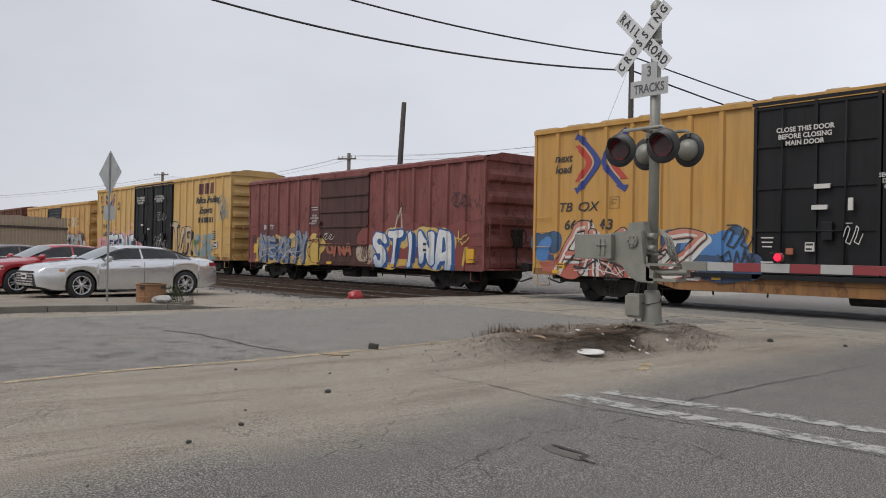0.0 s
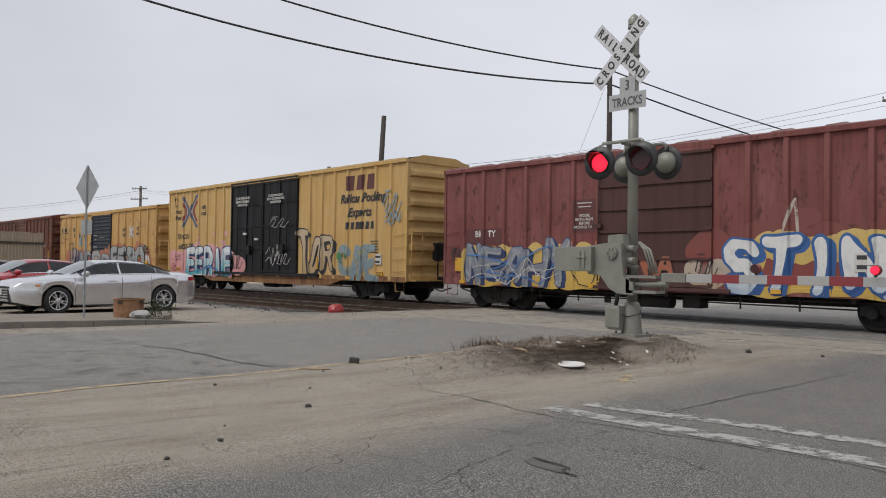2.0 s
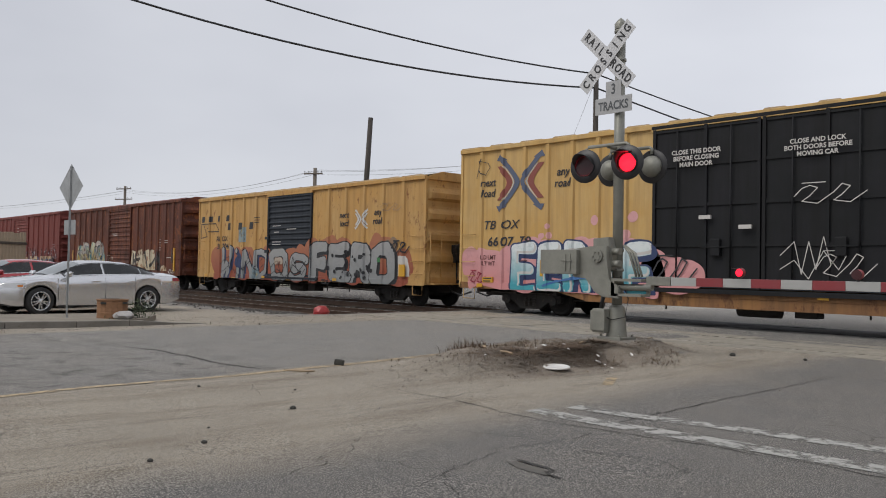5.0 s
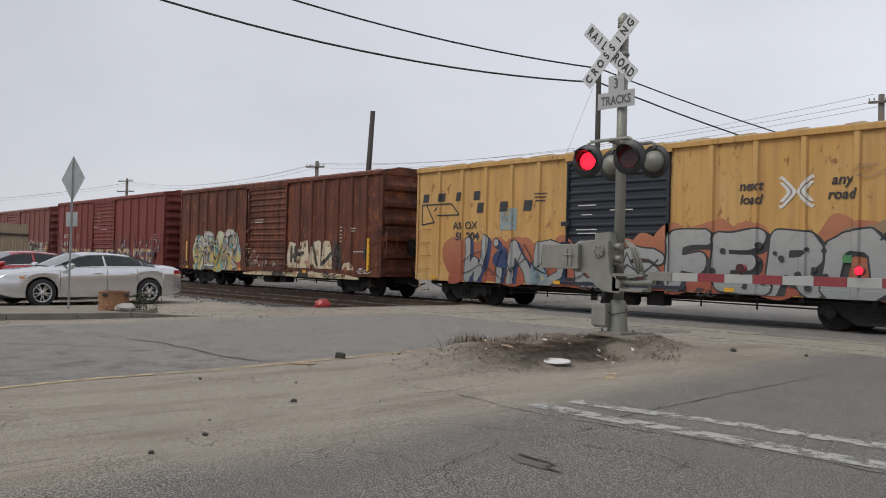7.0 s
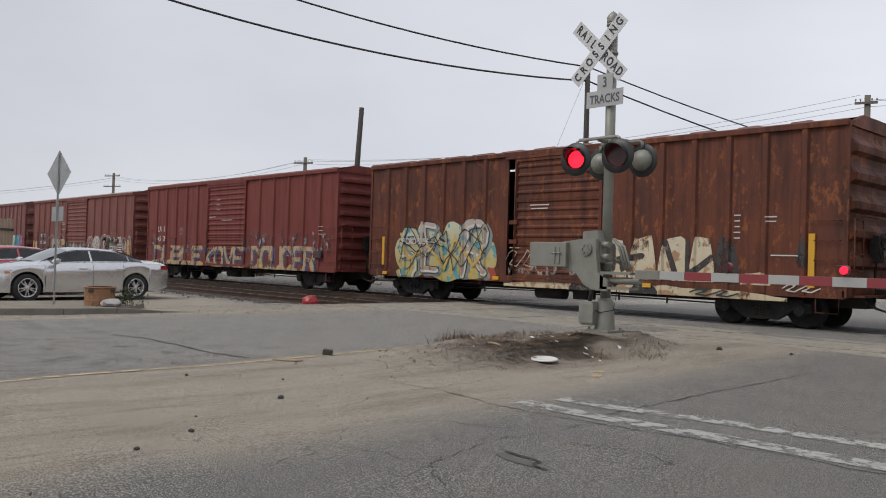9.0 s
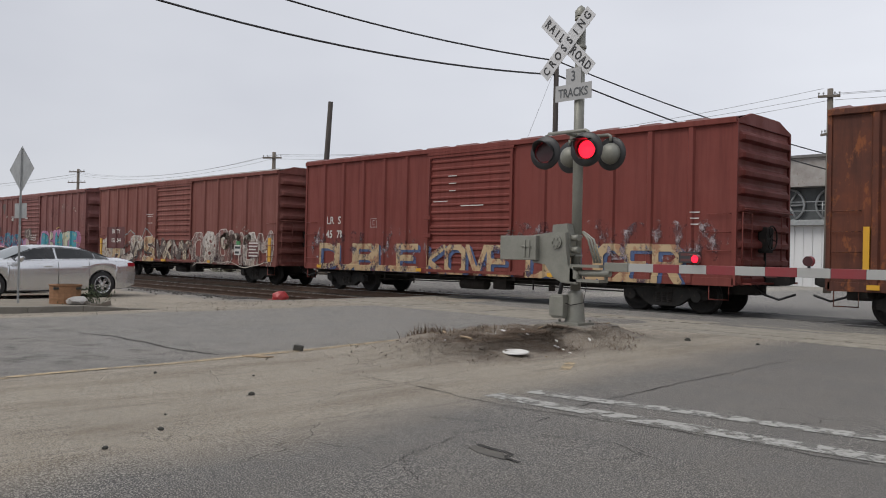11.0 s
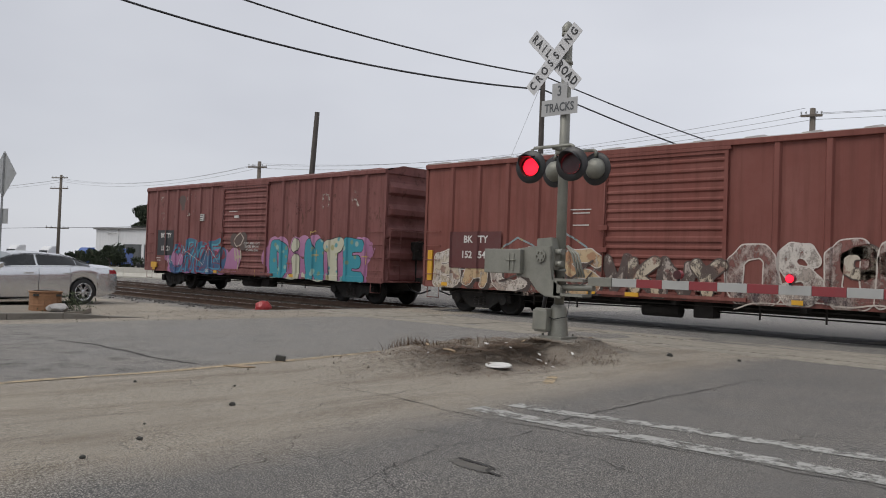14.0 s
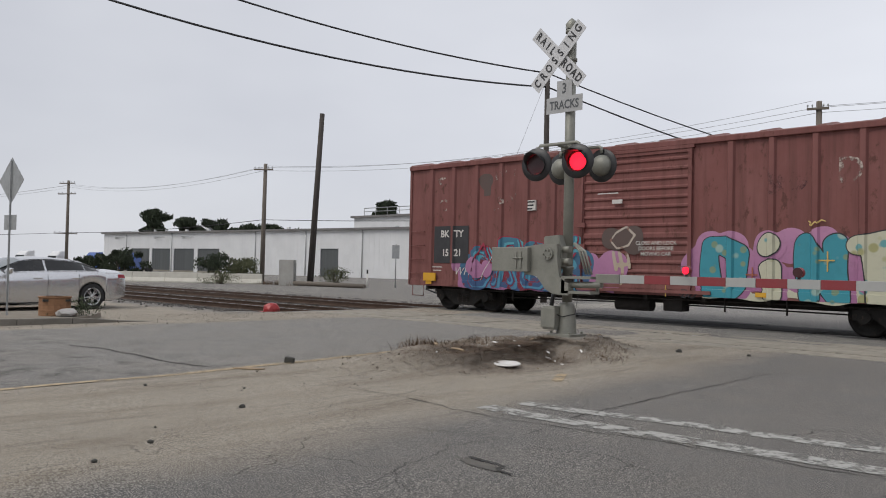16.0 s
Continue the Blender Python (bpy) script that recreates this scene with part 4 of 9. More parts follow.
def spots(x0, x1, z0, z1, mat, count, seed, r0, r1, lift=0.046):
    """Round sprayed dots."""
    def build(car, spec):
        rnd = random.Random(seed)
        bm = bmesh.new()
        for k in range(count):
            cx, cz, r = rnd.uniform(-0.5, 0.5) * (x1 - x0), rnd.uniform(-0.5, 0.5) * (z1 - z0), rnd.uniform(r0, r1)
            bm.faces.new([bm.verts.new((cx + r * math.cos(a), cz + r * math.sin(a), 0.0006 * k)) for a in (2 * math.pi * q / 14 for q in range(14))])
        art_part("graffiti", bm, spec, car, mat, lift, (x0 + x1) / 2 - spec["L"] / 2, (z0 + z1) / 2, "sprayed dots")["kind"] = "stuff"
    return build


def line_art(text, x0, x1, z0, z1, mat, width=0.03, lift=0.040, label="thin sprayed lines", seed=0.0, name="graffiti"):
    """Broken lines given on a 0 to 9 grid over a stretch of the side."""
    def build(car, spec):
        w, h = x1 - x0, z1 - z0
        lines = [[((int(p[0]) / 9 - 0.5) * w, (int(p[1]) / 9 - 0.5) * h) for p in st.split()] for st in text.split("/")]

        def f(X, Z):
            if seed:
                X, Z = waver(X, Z, seed, 0.05)
            return line_distance(lines, X, Z) - width / 2
        bm = field_mesh(f, -w / 2 - 0.2, w / 2 + 0.2, -h / 2 - 0.2, h / 2 + 0.2, max(0.014, width * 0.55))
        art_part(name, bm, spec, car, mat, lift, (x0 + x1) / 2 - spec["L"] / 2, (z0 + z1) / 2, label)
    return build


def plate_art(x, z, w, h, mat, label, bars=0, bar_mat=None):
    """A small plate or placard with rows of bars for print too small to read."""
    def build(car, spec):
        depth, _ = boxcar_side(spec)
        xl = x - spec["L"] / 2
        y = depth(xl, z)
        d0, d1 = spec["door"]
        if d0 < xl < d1:
            y = -(1.44 + spec.get("door_lift", 0.0) + 0.03)
        o = part("placard", box(bmesh.new(), xl - w / 2, xl + w / 2, y - 0.052, y - 0.004, z - h / 2, z + h / 2), mat, car, label)
        for k in range(bars):
            zz = z + h / 2 - h * (k + 0.5) / bars
            part("print_bar", box(bmesh.new(), xl - w * 0.4, xl + w * (0.4 - 0.12 * (k % 3)), y - 0.055, y - 0.0525, zz - h / bars * 0.22, zz + h / bars * 0.22), bar_mat or M_INK, o)
    return build


def arrows(x, z, size, blue, red, pale):
    """Two curved arrows that meet like an X, in blue, pale and red bands."""
    def build(car, spec):
        for sgn in (-1, 1):
            for mat, o0, o1, head in ((blue, 0.0, 0.17, True), (pale, 0.19, 0.22, False), (red, 0.24, 0.42, False)):
                bm = bmesh.new()
                prev = None
                n = 16
                for i in range(n + 1):
                    v = -1 + 2 * i / n
                    bend = math.sqrt(v * v + 0.05) - 0.22
                    if abs(v) > (1.0 if head else 0.86):
                        continue
                    xa = sgn * (0.005 + bend * 0.58 + o0 * 1.0)
                    xb = sgn * (0.005 + bend * 0.58 + o1 * 1.0)
                    q = (bm.verts.new((xa * size, v * size * 0.55, 0)), bm.verts.new((xb * size, v * size * 0.55, 0)))
                    if prev:
                        bm.faces.new((prev[0], q[0], q[1], prev[1]))
                    prev = q
                if head:
                    for v in (-1, 1):
                        b = sgn * (0.005 + 0.80 * 0.58)
                        bm.faces.new([bm.verts.new((p * size, q * size * 0.55, 0)) for p, q in ((b - sgn * 0.06, v * 1.0), (b + sgn * 0.30, v * 1.0), (b + sgn * 0.20, v * 1.28))])
                art_part("logo_band", bm, spec, car, mat, 0.016, x - spec["L"] / 2, z, "plain coloured arrow band")
    return build


def bars_logo(x, z, w, n, mat, hgt=0.17, wide=0.26):
    """A company name drawn as n plain leaning bars over a width w."""
    def build(car, spec):
        for k in range(n):
            p = -w / 2 + (w - wide) * k / max(1, n - 1)
            bm = bmesh.new()
            bm.faces.new([bm.verts.new((a, b, 0)) for a, b in ((p, -hgt), (p + wide, -hgt), (p + wide + 0.3 * hgt, hgt), (p + 0.3 * hgt, hgt))])
            art_part("logo_bar", bm, spec, car, mat, 0.016, x - spec["L"] / 2, z)
    return build


BLUE_L, RED_L, PALE_L = paint("logo_blue", (0.025, 0.045, 0.21), 0.6), paint("logo_red", (0.42, 0.045, 0.03), 0.6), paint("logo_cream", (0.62, 0.52, 0.34), 0.6)
BLUE_F, RED_F, WHITE_F = paint("faded_logo_blue", (0.09, 0.11, 0.17), 0.7), paint("faded_logo_red", (0.24, 0.065, 0.05), 0.7), paint("faded_logo_white", (0.62, 0.60, 0.56), 0.7)
G_SALMON = spray("salmon_spray", (0.36, 0.10, 0.07), (0.46, 0.20, 0.14), 0.9, 2.0)
G_DARKBLUE = spray("dark_blue_spray", (0.03, 0.05, 0.11), (0.05, 0.10, 0.18), 0.8, 2.1)
G_MIDBLUE = spray("mid_blue_spray", (0.05, 0.14, 0.34), (0.08, 0.22, 0.46), 0.8, 2.1)
G_COBALT = spray("cobalt_spray", (0.02, 0.07, 0.22), (0.03, 0.11, 0.30), 0.8, 2.1)
G_HAZE = spray("dull_red_spray", (0.21, 0.04, 0.03), (0.18, 0.05, 0.042), 0.8, 2.2)
G_PALEBLUE = spray("pale_blue_spray", (0.32, 0.31, 0.22), (0.24, 0.31, 0.34), 0.8, 2.2)
G_RED = spray("red_spray", (0.30, 0.05, 0.035), (0.38, 0.10, 0.05), 0.8, 2.2)
G_YELLOW = spray("yellow_spray", (0.48, 0.31, 0.06), (0.55, 0.40, 0.14), 0.8, 2.2)
G_PINK = spray("pink_spray", (0.56, 0.24, 0.24), (0.62, 0.33, 0.33), 0.8, 2.3)
G_TURQ = spray("turquoise_spray", (0.05, 0.30, 0.36), (0.66, 0.70, 0.70), 0.9, 1.9)
G_SILVER = spray("silver_spray", (0.23, 0.24, 0.24), (0.33, 0.33, 0.32), 0.8, 2.3)
G_ORANGE = spray("orange_red_spray", (0.27, 0.065, 0.035), (0.37, 0.14, 0.07), 0.8, 2.2)
G_BROWN = spray("brown_spray", (0.10, 0.06, 0.04), (0.30, 0.20, 0.12), 0.9, 2.5)
G_GOLD = spray("gold_teal_spray", (0.44, 0.33, 0.09), (0.50, 0.50, 0.36), 0.8, 2.4, (0.09, 0.30, 0.34))
G_OLDWHITE = spray("weathered_white_spray", (0.36, 0.27, 0.18), (0.42, 0.365, 0.31), 0.8, 2.0, (0.20, 0.105, 0.085))
M_SOOT = spray("thin_black_spray", (0.05, 0.035, 0.03), (0.09, 0.06, 0.052), 0.8, 2.0)
G_LILAC = spray("lilac_spray", (0.30, 0.12, 0.24), (0.42, 0.20, 0.33), 0.8, 2.2)
G_INDIGO = spray("indigo_spray", (0.03, 0.07, 0.17), (0.04, 0.15, 0.22), 0.8, 2.1, (0.16, 0.02, 0.035))


def reflectors(mat=None, step=5.1):
    def build(car, spec):
        m = mat or M_REFLECT
        L, sill = spec["L"], spec.get("sill", 0.74)
        x = 0.9
        while x < L:
            xl = x - L / 2
            part("reflector", box(bmesh.new(), xl - 0.12, xl + 0.12, -1.5225, -1.518, sill + 0.02, sill + 0.12), m, car)
            x += step
    return build


def print_block(x, z, rows, w, mat, pitch=0.10):
    """Small print as plain bars."""
    def build(car, spec):
        for k in range(rows):
            bm = bmesh.new()
            ww = w * (1.0 - 0.25 * ((k * 7) % 3) / 2)
            bm.faces.new([bm.verts.new(p) for p in ((-ww / 2, -0.014, 0), (ww / 2, -0.014, 0), (ww / 2, 0.014, 0), (-ww / 2, 0.014, 0))])
            art_part("print_bar", bm, spec, car, mat, 0.018, x - spec["L"] / 2, z - pitch * k)
    return build


M_FADED_WHITE = worn_stencil("flaked_white_lettering", (0.42, 0.35, 0.31))
G_GREEN = paint("green_label_paint", (0.05, 0.20, 0.07), 0.6)
G_TURQLINE = spray("turquoise_line_spray", (0.06, 0.20, 0.32), (0.08, 0.32, 0.38), 0.8, 2.1)
G_SLATE = spray("slate_grey_spray", (0.15, 0.165, 0.205), (0.20, 0.215, 0.25), 0.8, 2.0, (0.26, 0.28, 0.32))
G_WHITE = spray("white_spray", (0.34, 0.40, 0.47), (0.62, 0.62, 0.60), 0.8, 1.25)
G_NAVY = spray("navy_spray", (0.02, 0.035, 0.10), (0.03, 0.05, 0.13), 0.8, 2.1)
G_TAN = spray("tan_spray", (0.40, 0.27, 0.13), (0.46, 0.36, 0.24), 0.9, 2.2)
G_DUSTBLUE = spray("dusty_blue_spray", (0.15, 0.21, 0.24), (0.22, 0.28, 0.29), 0.8, 2.0, (0.30, 0.27, 0.16), (0.66, 0.54))
G_SPOT_TEAL = spotted("teal_spray_with_dots", (0.035, 0.24, 0.30), (0.20, 0.25, 0.13), (0.30, 0.40, 0.34))
G_SPOT_CREAM = spotted("cream_spray_with_dots", (0.46, 0.45, 0.34), (0.04, 0.26, 0.31), (0.28, 0.27, 0.10))
G_WORNCREAM = spray("worn_cream_spray", (0.40, 0.28, 0.155), (0.44, 0.33, 0.20), 0.8, 1.8, (0.33, 0.18, 0.10), (0.62, 0.50))
G_WORNBLUE = spray("worn_blue_spray", (0.045, 0.075, 0.17), (0.07, 0.11, 0.22), 0.8, 1.8, None, (0.66, 0.50))
G_WORNWHITE = spray("peeling_white_spray", (0.40, 0.32, 0.22), (0.46, 0.42, 0.36), 0.8, 2.0, (0.23, 0.14, 0.11), (0.56, 0.47))
G_PEEL = spray("peeling_grey_spray", (0.30, 0.24, 0.20), (0.36, 0.32, 0.29), 0.8, 2.0, (0.14, 0.07, 0.06), (0.52, 0.42))
G_SCUFF = spray("pale_scuff_marks", (0.33, 0.25, 0.27), (0.38, 0.33, 0.34), 0.8, 2.0, None, (0.53, 0.66))
G_DARKSCUFF = spray("dark_scuff_marks", (0.055, 0.035, 0.04), (0.09, 0.05, 0.06), 0.8, 2.0, None, (0.50, 0.66))
G_CHALKLINE = spray("chalk_white_outline", (0.46, 0.41, 0.36), (0.54, 0.50, 0.46), 0.8, 2.0, None, (0.68, 0.56))
G_CRIMSON = spray("crimson_spray", (0.23, 0.012, 0.03), (0.30, 0.02, 0.05), 0.8, 2.0)
G_BLOCKBLACK = spray("black_roller_paint", (0.03, 0.026, 0.025), (0.045, 0.038, 0.035), 0.8, 2.0, None, (0.62, 0.5))
G_BLOCKCREAM = spray("cream_roller_paint", (0.50, 0.41, 0.26), (0.56, 0.49, 0.36), 0.4, 1.8, (0.34, 0.20, 0.11), (0.64, 0.54))
STAR = "50 55 59/05 55 95"
SCRAWL = "05 28 31 48 52 69 73 98/02 24 40 66 82 95"
CURLS = "04 17 28 37 24 12 31 55 68 77 64 52 71 95/19 39 49"
M_BARE = spray("bare_brown_fill", (0.15, 0.06, 0.05), (0.19, 0.075, 0.062), 0.8, 2.0, None, (0.6, 0.4))
ART = [
    # the tall yellow car in front
    [cloud(0.25, 5.6, 0.60, 1.45, G_SALMON, 3, 9, label="salmon pink sprayed ground", base=0.75), cloud(4.7, 7.0, 0.62, 2.0, G_DARKBLUE, 8, 6, 0.008, base=0.35), cloud(5.1, 6.6, 1.0, 1.9, G_MIDBLUE, 5, 5, 0.012, base=0.1), cloud(0.05, 0.95, 1.05, 1.95, G_DARKBLUE, 5, 3, 0.008, base=0.2), cloud(0.2, 0.7, 1.2, 1.8, G_MIDBLUE, 15, 2, 0.012, base=0.0),
     tag("AKWZ", 1.0, 5.6, 0.66, 2.0, G_SALMON, M_INK, 5, 0.26, 0.10, 0.03, shade=M_STENCIL, glint=M_STENCIL, lean=0.2), line_art("03 28 41 59 62 88 93/13 22 35 61 74 81/26 37/67 86", 1.1, 5.0, 0.72, 1.6, M_INK, 0.05, seed=3.0), line_art(SCRAWL, 1.6, 4.8, 0.7, 1.4, M_STENCIL, 0.022, 0.046, seed=5.0),
     line_art(CURLS, 6.15, 6.95, 1.45, 2.05, M_INK, 0.04), line_art(SCRAWL, 6.1, 7.0, 1.0, 1.5, M_INK, 0.035),
     arrows(2.42, 3.84, 1.22, BLUE_L, RED_L, PALE_L), stencil("next\nload", 1.10, 3.86, 0.32, None, 0.2, 0.02), stencil("any\nroad", 3.95, 4.0, 0.32, None, 0.2, 0.02), stencil("TB  OX", 1.62, 2.62, 0.36, None, 0.25, 0.012, 1.22), stencil("66 24  43", 2.0, 2.12, 0.38, None, 0.12, 0.02, 1.18),
     line_art("00 09 99 90 00/22 27 77/24 64", 2.76, 3.06, 2.56, 2.86, M_INK, 0.014, 0.016, "small framed clearance mark", name="clearance_mark"), stencil("CLOSE THIS DOOR\nBEFORE CLOSING\nMAIN DOOR", 8.15, 3.98, 0.15, M_STENCIL, 0, 0.03, lift=0.075), stencil("SECURITY\nDEVICE\nONLY", 9.95, 2.9, 0.12, M_STENCIL, 0, 0.02),
     plate_art(8.55, 2.85, 0.34, 0.10, M_STENCIL, "white paper label", 0), plate_art(8.5, 2.40, 0.34, 0.10, M_STENCIL, "white paper label", 0), plate_art(9.15, 2.45, 0.10, 0.26, M_STENCIL, "white paper label", 0), plate_art(7.85, 1.45, 0.16, 0.14, G_ORANGE, "orange label", 0), plate_art(8.3, 1.55, 0.2, 0.2, M_STENCIL, "white label", 2),
     print_block(7.3, 1.75, 3, 0.3, M_STENCIL), print_block(7.3, 1.2, 3, 0.3, M_STENCIL), line_art(CURLS, 9.0, 9.4, 1.55, 2.05, M_STENCIL, 0.018), plate_art(1.0, 0.98, 0.42, 0.16, M_REFLECT, "yellow instruction plate", 2), line_art(CURLS, 2.6, 3.2, 0.62, 0.78, M_INK, 0.025)],
    # the maroon car
    [cloud(0.75, 5.1, 0.72, 1.95, G_YELLOW, 2, 8, label="yellow sprayed ground", base=0.7), cloud(4.7, 6.35, 0.72, 1.9, G_YELLOW, 12, 4, 0.006, base=0.6), patch(1.0, 2.6, 1.95, 2.45, M_PLACARD_RED), stencil("BK   TY", 1.85, 2.28, 0.27, M_STENCIL, 0, 0.03), stencil("15", 1.15, 1.85, 0.27, M_STENCIL, 0, 0.03),
     tag("NEAHY", 0.95, 5.2, 0.72, 1.98, G_SLATE, G_NAVY, 3, 0.24, 0.115, 0.03, shade=G_NAVY, glint=G_SILVER), line_art("07 36 45 23 61 70 98/12 41 55 67 89", 1.1, 5.0, 0.8, 1.9, G_MIDBLUE, 0.04, 0.046, seed=2.0), line_art(SCRAWL, 1.3, 4.8, 0.78, 1.5, M_STENCIL, 0.02, 0.05, seed=4.0), line_art(CURLS, 0.35, 0.85, 1.45, 1.85, M_INK, 0.04),
     line_art("08 38 58/13 05 27 58 97 95 70 30 13", 5.25, 6.15, 0.8, 1.85, M_INK, 0.03, 0.02, seed=1.0), line_art("09 07 25 45 64 86 99", 5.3, 6.1, 1.3, 2.0, G_ORANGE, 0.06, 0.02),
     tag("DINA", 6.7, 8.5, 1.08, 1.62, G_ORANGE, M_SOOT, 9, 0.2, 0.065, 0.02, label="small orange sprayed letters"), line_art(CURLS, 6.5, 7.3, 1.70, 1.98, M_STENCIL, 0.02), patch(5.3, 6.05, 2.25, 3.15, M_PLACARD_RED), stencil("SECURE\nBOTH HASPS\nBEFORE\nMOVING CAR", 5.68, 2.55, 0.105, M_STENCIL, 0, 0.02), print_block(5.68, 3.05, 2, 0.5, M_STENCIL),
     cloud(9.0, 15.2, 0.9, 2.3, G_HAZE, 6, 9, label="dull red sprayed haze", base=0.55), cloud(10.9, 12.1, 2.0, 2.75, G_HAZE, 16, 3, 0.006, base=0.2), cloud(9.85, 14.4, 0.74, 2.12, G_YELLOW, 22, 16, 0.008, base=0.2), tag("STINA", 9.8, 14.3, 0.74, 2.05, G_WHITE, G_COBALT, 4, 0.10, 0.125, 0.06, shade=G_COBALT, lean=0.06), line_art("00 48 59 60", 11.2, 11.75, 2.05, 2.85, G_OLDWHITE, 0.07, 0.014),
     cloud(9.05, 9.75, 0.85, 1.7, G_OLDWHITE, 31, 2, 0.012, base=0.1), line_art(CURLS, 9.1, 9.65, 0.9, 1.65, M_INK, 0.03, 0.018), line_art("15 44 77/33 51 85/29 23", 14.45, 15.2, 1.5, 2.0, G_YELLOW, 0.04), line_art(CURLS, 14.2, 15.2, 2.75, 3.25, M_INK, 0.035), line_art("80 95", 14.0, 15.0, 0.9, 1.9, G_YELLOW, 0.1, 0.014),
     plate_art(13.0, 1.47, 0.46, 0.40, M_STENCIL, "black and white data panel", 2), plate_art(15.2, 1.2, 0.36, 0.45, M_REFLECT, "yellow panel"), plate_art(0.7, 1.35, 0.32, 0.42, M_REFLECT, "yellow panel"), plate_art(7.0, 0.82, 0.36, 0.10, M_REFLECT, "yellow label")],
    # the pale yellow tall car
    [cloud(0.25, 2.7, 0.72, 1.95, G_PINK, 3, 5, label="pink sprayed ground", base=0.75), cloud(2.2, 7.2, 0.72, 2.2, G_PINK, 7, 9, 0.007, base=0.6), spots(2.6, 6.6, 2.2, 2.8, G_PINK, 9, 4, 0.05, 0.16, 0.006), cloud(6.75, 8.2, 0.85, 1.95, G_PINK, 9, 4, 0.007, base=0.7),
     tag("EERIE", 2.15, 6.95, 0.62, 2.05, G_TURQ, G_NAVY, 6, 0.08, 0.155, 0.05, shade=G_NAVY, glint=M_STENCIL), line_art("12 37 64 81/25 48 73", 3.0, 6.6, 0.8, 1.2, G_MIDBLUE, 0.05, 0.046, seed=2.0), line_art(CURLS, 7.0, 8.2, 1.0, 1.7, M_INK, 0.04), line_art(CURLS, 0.4, 1.1, 0.85, 1.25, G_CRIMSON, 0.03),
     arrows(2.42, 3.84, 1.22, BLUE_F, RED_F, WHITE_F), stencil("next\nload", 1.15, 3.72, 0.32, None, 0.2, 0.02), stencil("any\nroad", 4.0, 3.86, 0.32, None, 0.2, 0.02), stencil("TB  OX", 1.66, 2.60, 0.36, None, 0.25, 0.012, 1.22), stencil("66 07  79", 2.0, 2.10, 0.38, None, 0.12, 0.02, 1.18), line_art("22 48 77 85 62 43 35 59", 0.4, 1.3, 3.9, 4.6, M_INK, 0.025, seed=2.0, label="thin black scribble"), stencil("LD LMT\nLT WT", 1.2, 1.55, 0.18, M_PLACARD_RED, 0, 0.01), print_block(2.5, 1.55, 2, 0.5, M_PLACARD_RED, 0.2),
     stencil("CLOSE THIS DOOR\nBEFORE CLOSING\nMAIN DOOR", 8.15, 4.02, 0.15, M_STENCIL, 0, 0.03, lift=0.075), stencil("CLOSE AND LOCK\nBOTH DOORS BEFORE\nMOVING CAR", 11.0, 4.02, 0.14, M_STENCIL, 0, 0.03, lift=0.075), line_art(CURLS, 10.5, 12.0, 2.75, 3.25, M_STENCIL, 0.02), line_art(SCRAWL, 10.2, 11.6, 1.2, 2.1, M_STENCIL, 0.018), line_art(CURLS, 11.0, 12.2, 1.2, 1.8, M_STENCIL, 0.018), plate_art(8.4, 2.6, 0.3, 0.09, M_STENCIL, "white paper label"), plate_art(9.4, 2.35, 0.3, 0.09, M_STENCIL, "white paper label"),
     tag("TOR", 12.6, 15.1, 0.95, 2.5, G_TAN, M_INK, 8, 0.28, 0.11, 0.05, lean=0.1, shade=M_INK), tag("CAE", 15.4, 17.9, 0.72, 2.05, G_DUSTBLUE, G_PALEBLUE, 9, 0.18, 0.13, 0.03), cloud(15.35, 16.1, 1.35, 1.75, G_GREEN, 3, 2, 0.046, base=0.1),
     bars_logo(16.75, 4.32, 1.75, 3, M_PLACARD_RED, 0.27, 0.46), stencil("Railcar Pooling", 16.9, 3.74, 0.46, None, 0.2, 0.03, 1.0), stencil("Experts", 16.75, 3.22, 0.46, None, 0.2, 0.03, 1.0), bars_logo(16.75, 2.74, 1.75, 6, M_INK, 0.13, 0.2),
     line_art(CURLS, 18.2, 19.2, 3.0, 3.9, G_PALEBLUE, 0.06), line_art(SCRAWL, 18.3, 19.2, 2.7, 3.2, G_PALEBLUE, 0.05), plate_art(17.95, 1.5, 0.36, 0.36, M_STENCIL, "black and white data panel", 2), print_block(17.7, 2.15, 5, 0.5, M_INK), plate_art(18.0, 0.98, 0.42, 0.16, M_REFLECT, "yellow instruction plate", 2), plate_art(1.2, 0.98, 0.42, 0.16, M_REFLECT, "yellow instruction plate", 2), plate_art(14.0, 1.35, 0.1, 0.46, M_REFLECT, "yellow reflector"), plate_art(3.3, 1.35, 0.1, 0.46, M_REFLECT, "yellow reflector")],
    # the rust-spotted yellow car with the slate door
    [cloud(1.5, 9.6, 0.72, 2.05, G_ORANGE, 3, 13, label="orange red sprayed ground", base=0.6), cloud(9.2, 15.3, 0.72, 2.4, G_ORANGE, 5, 9, 0.006, base=0.5), cloud(13.6, 14.7, 1.7, 2.3, G_BROWN, 25, 3, 0.008, base=0.1),
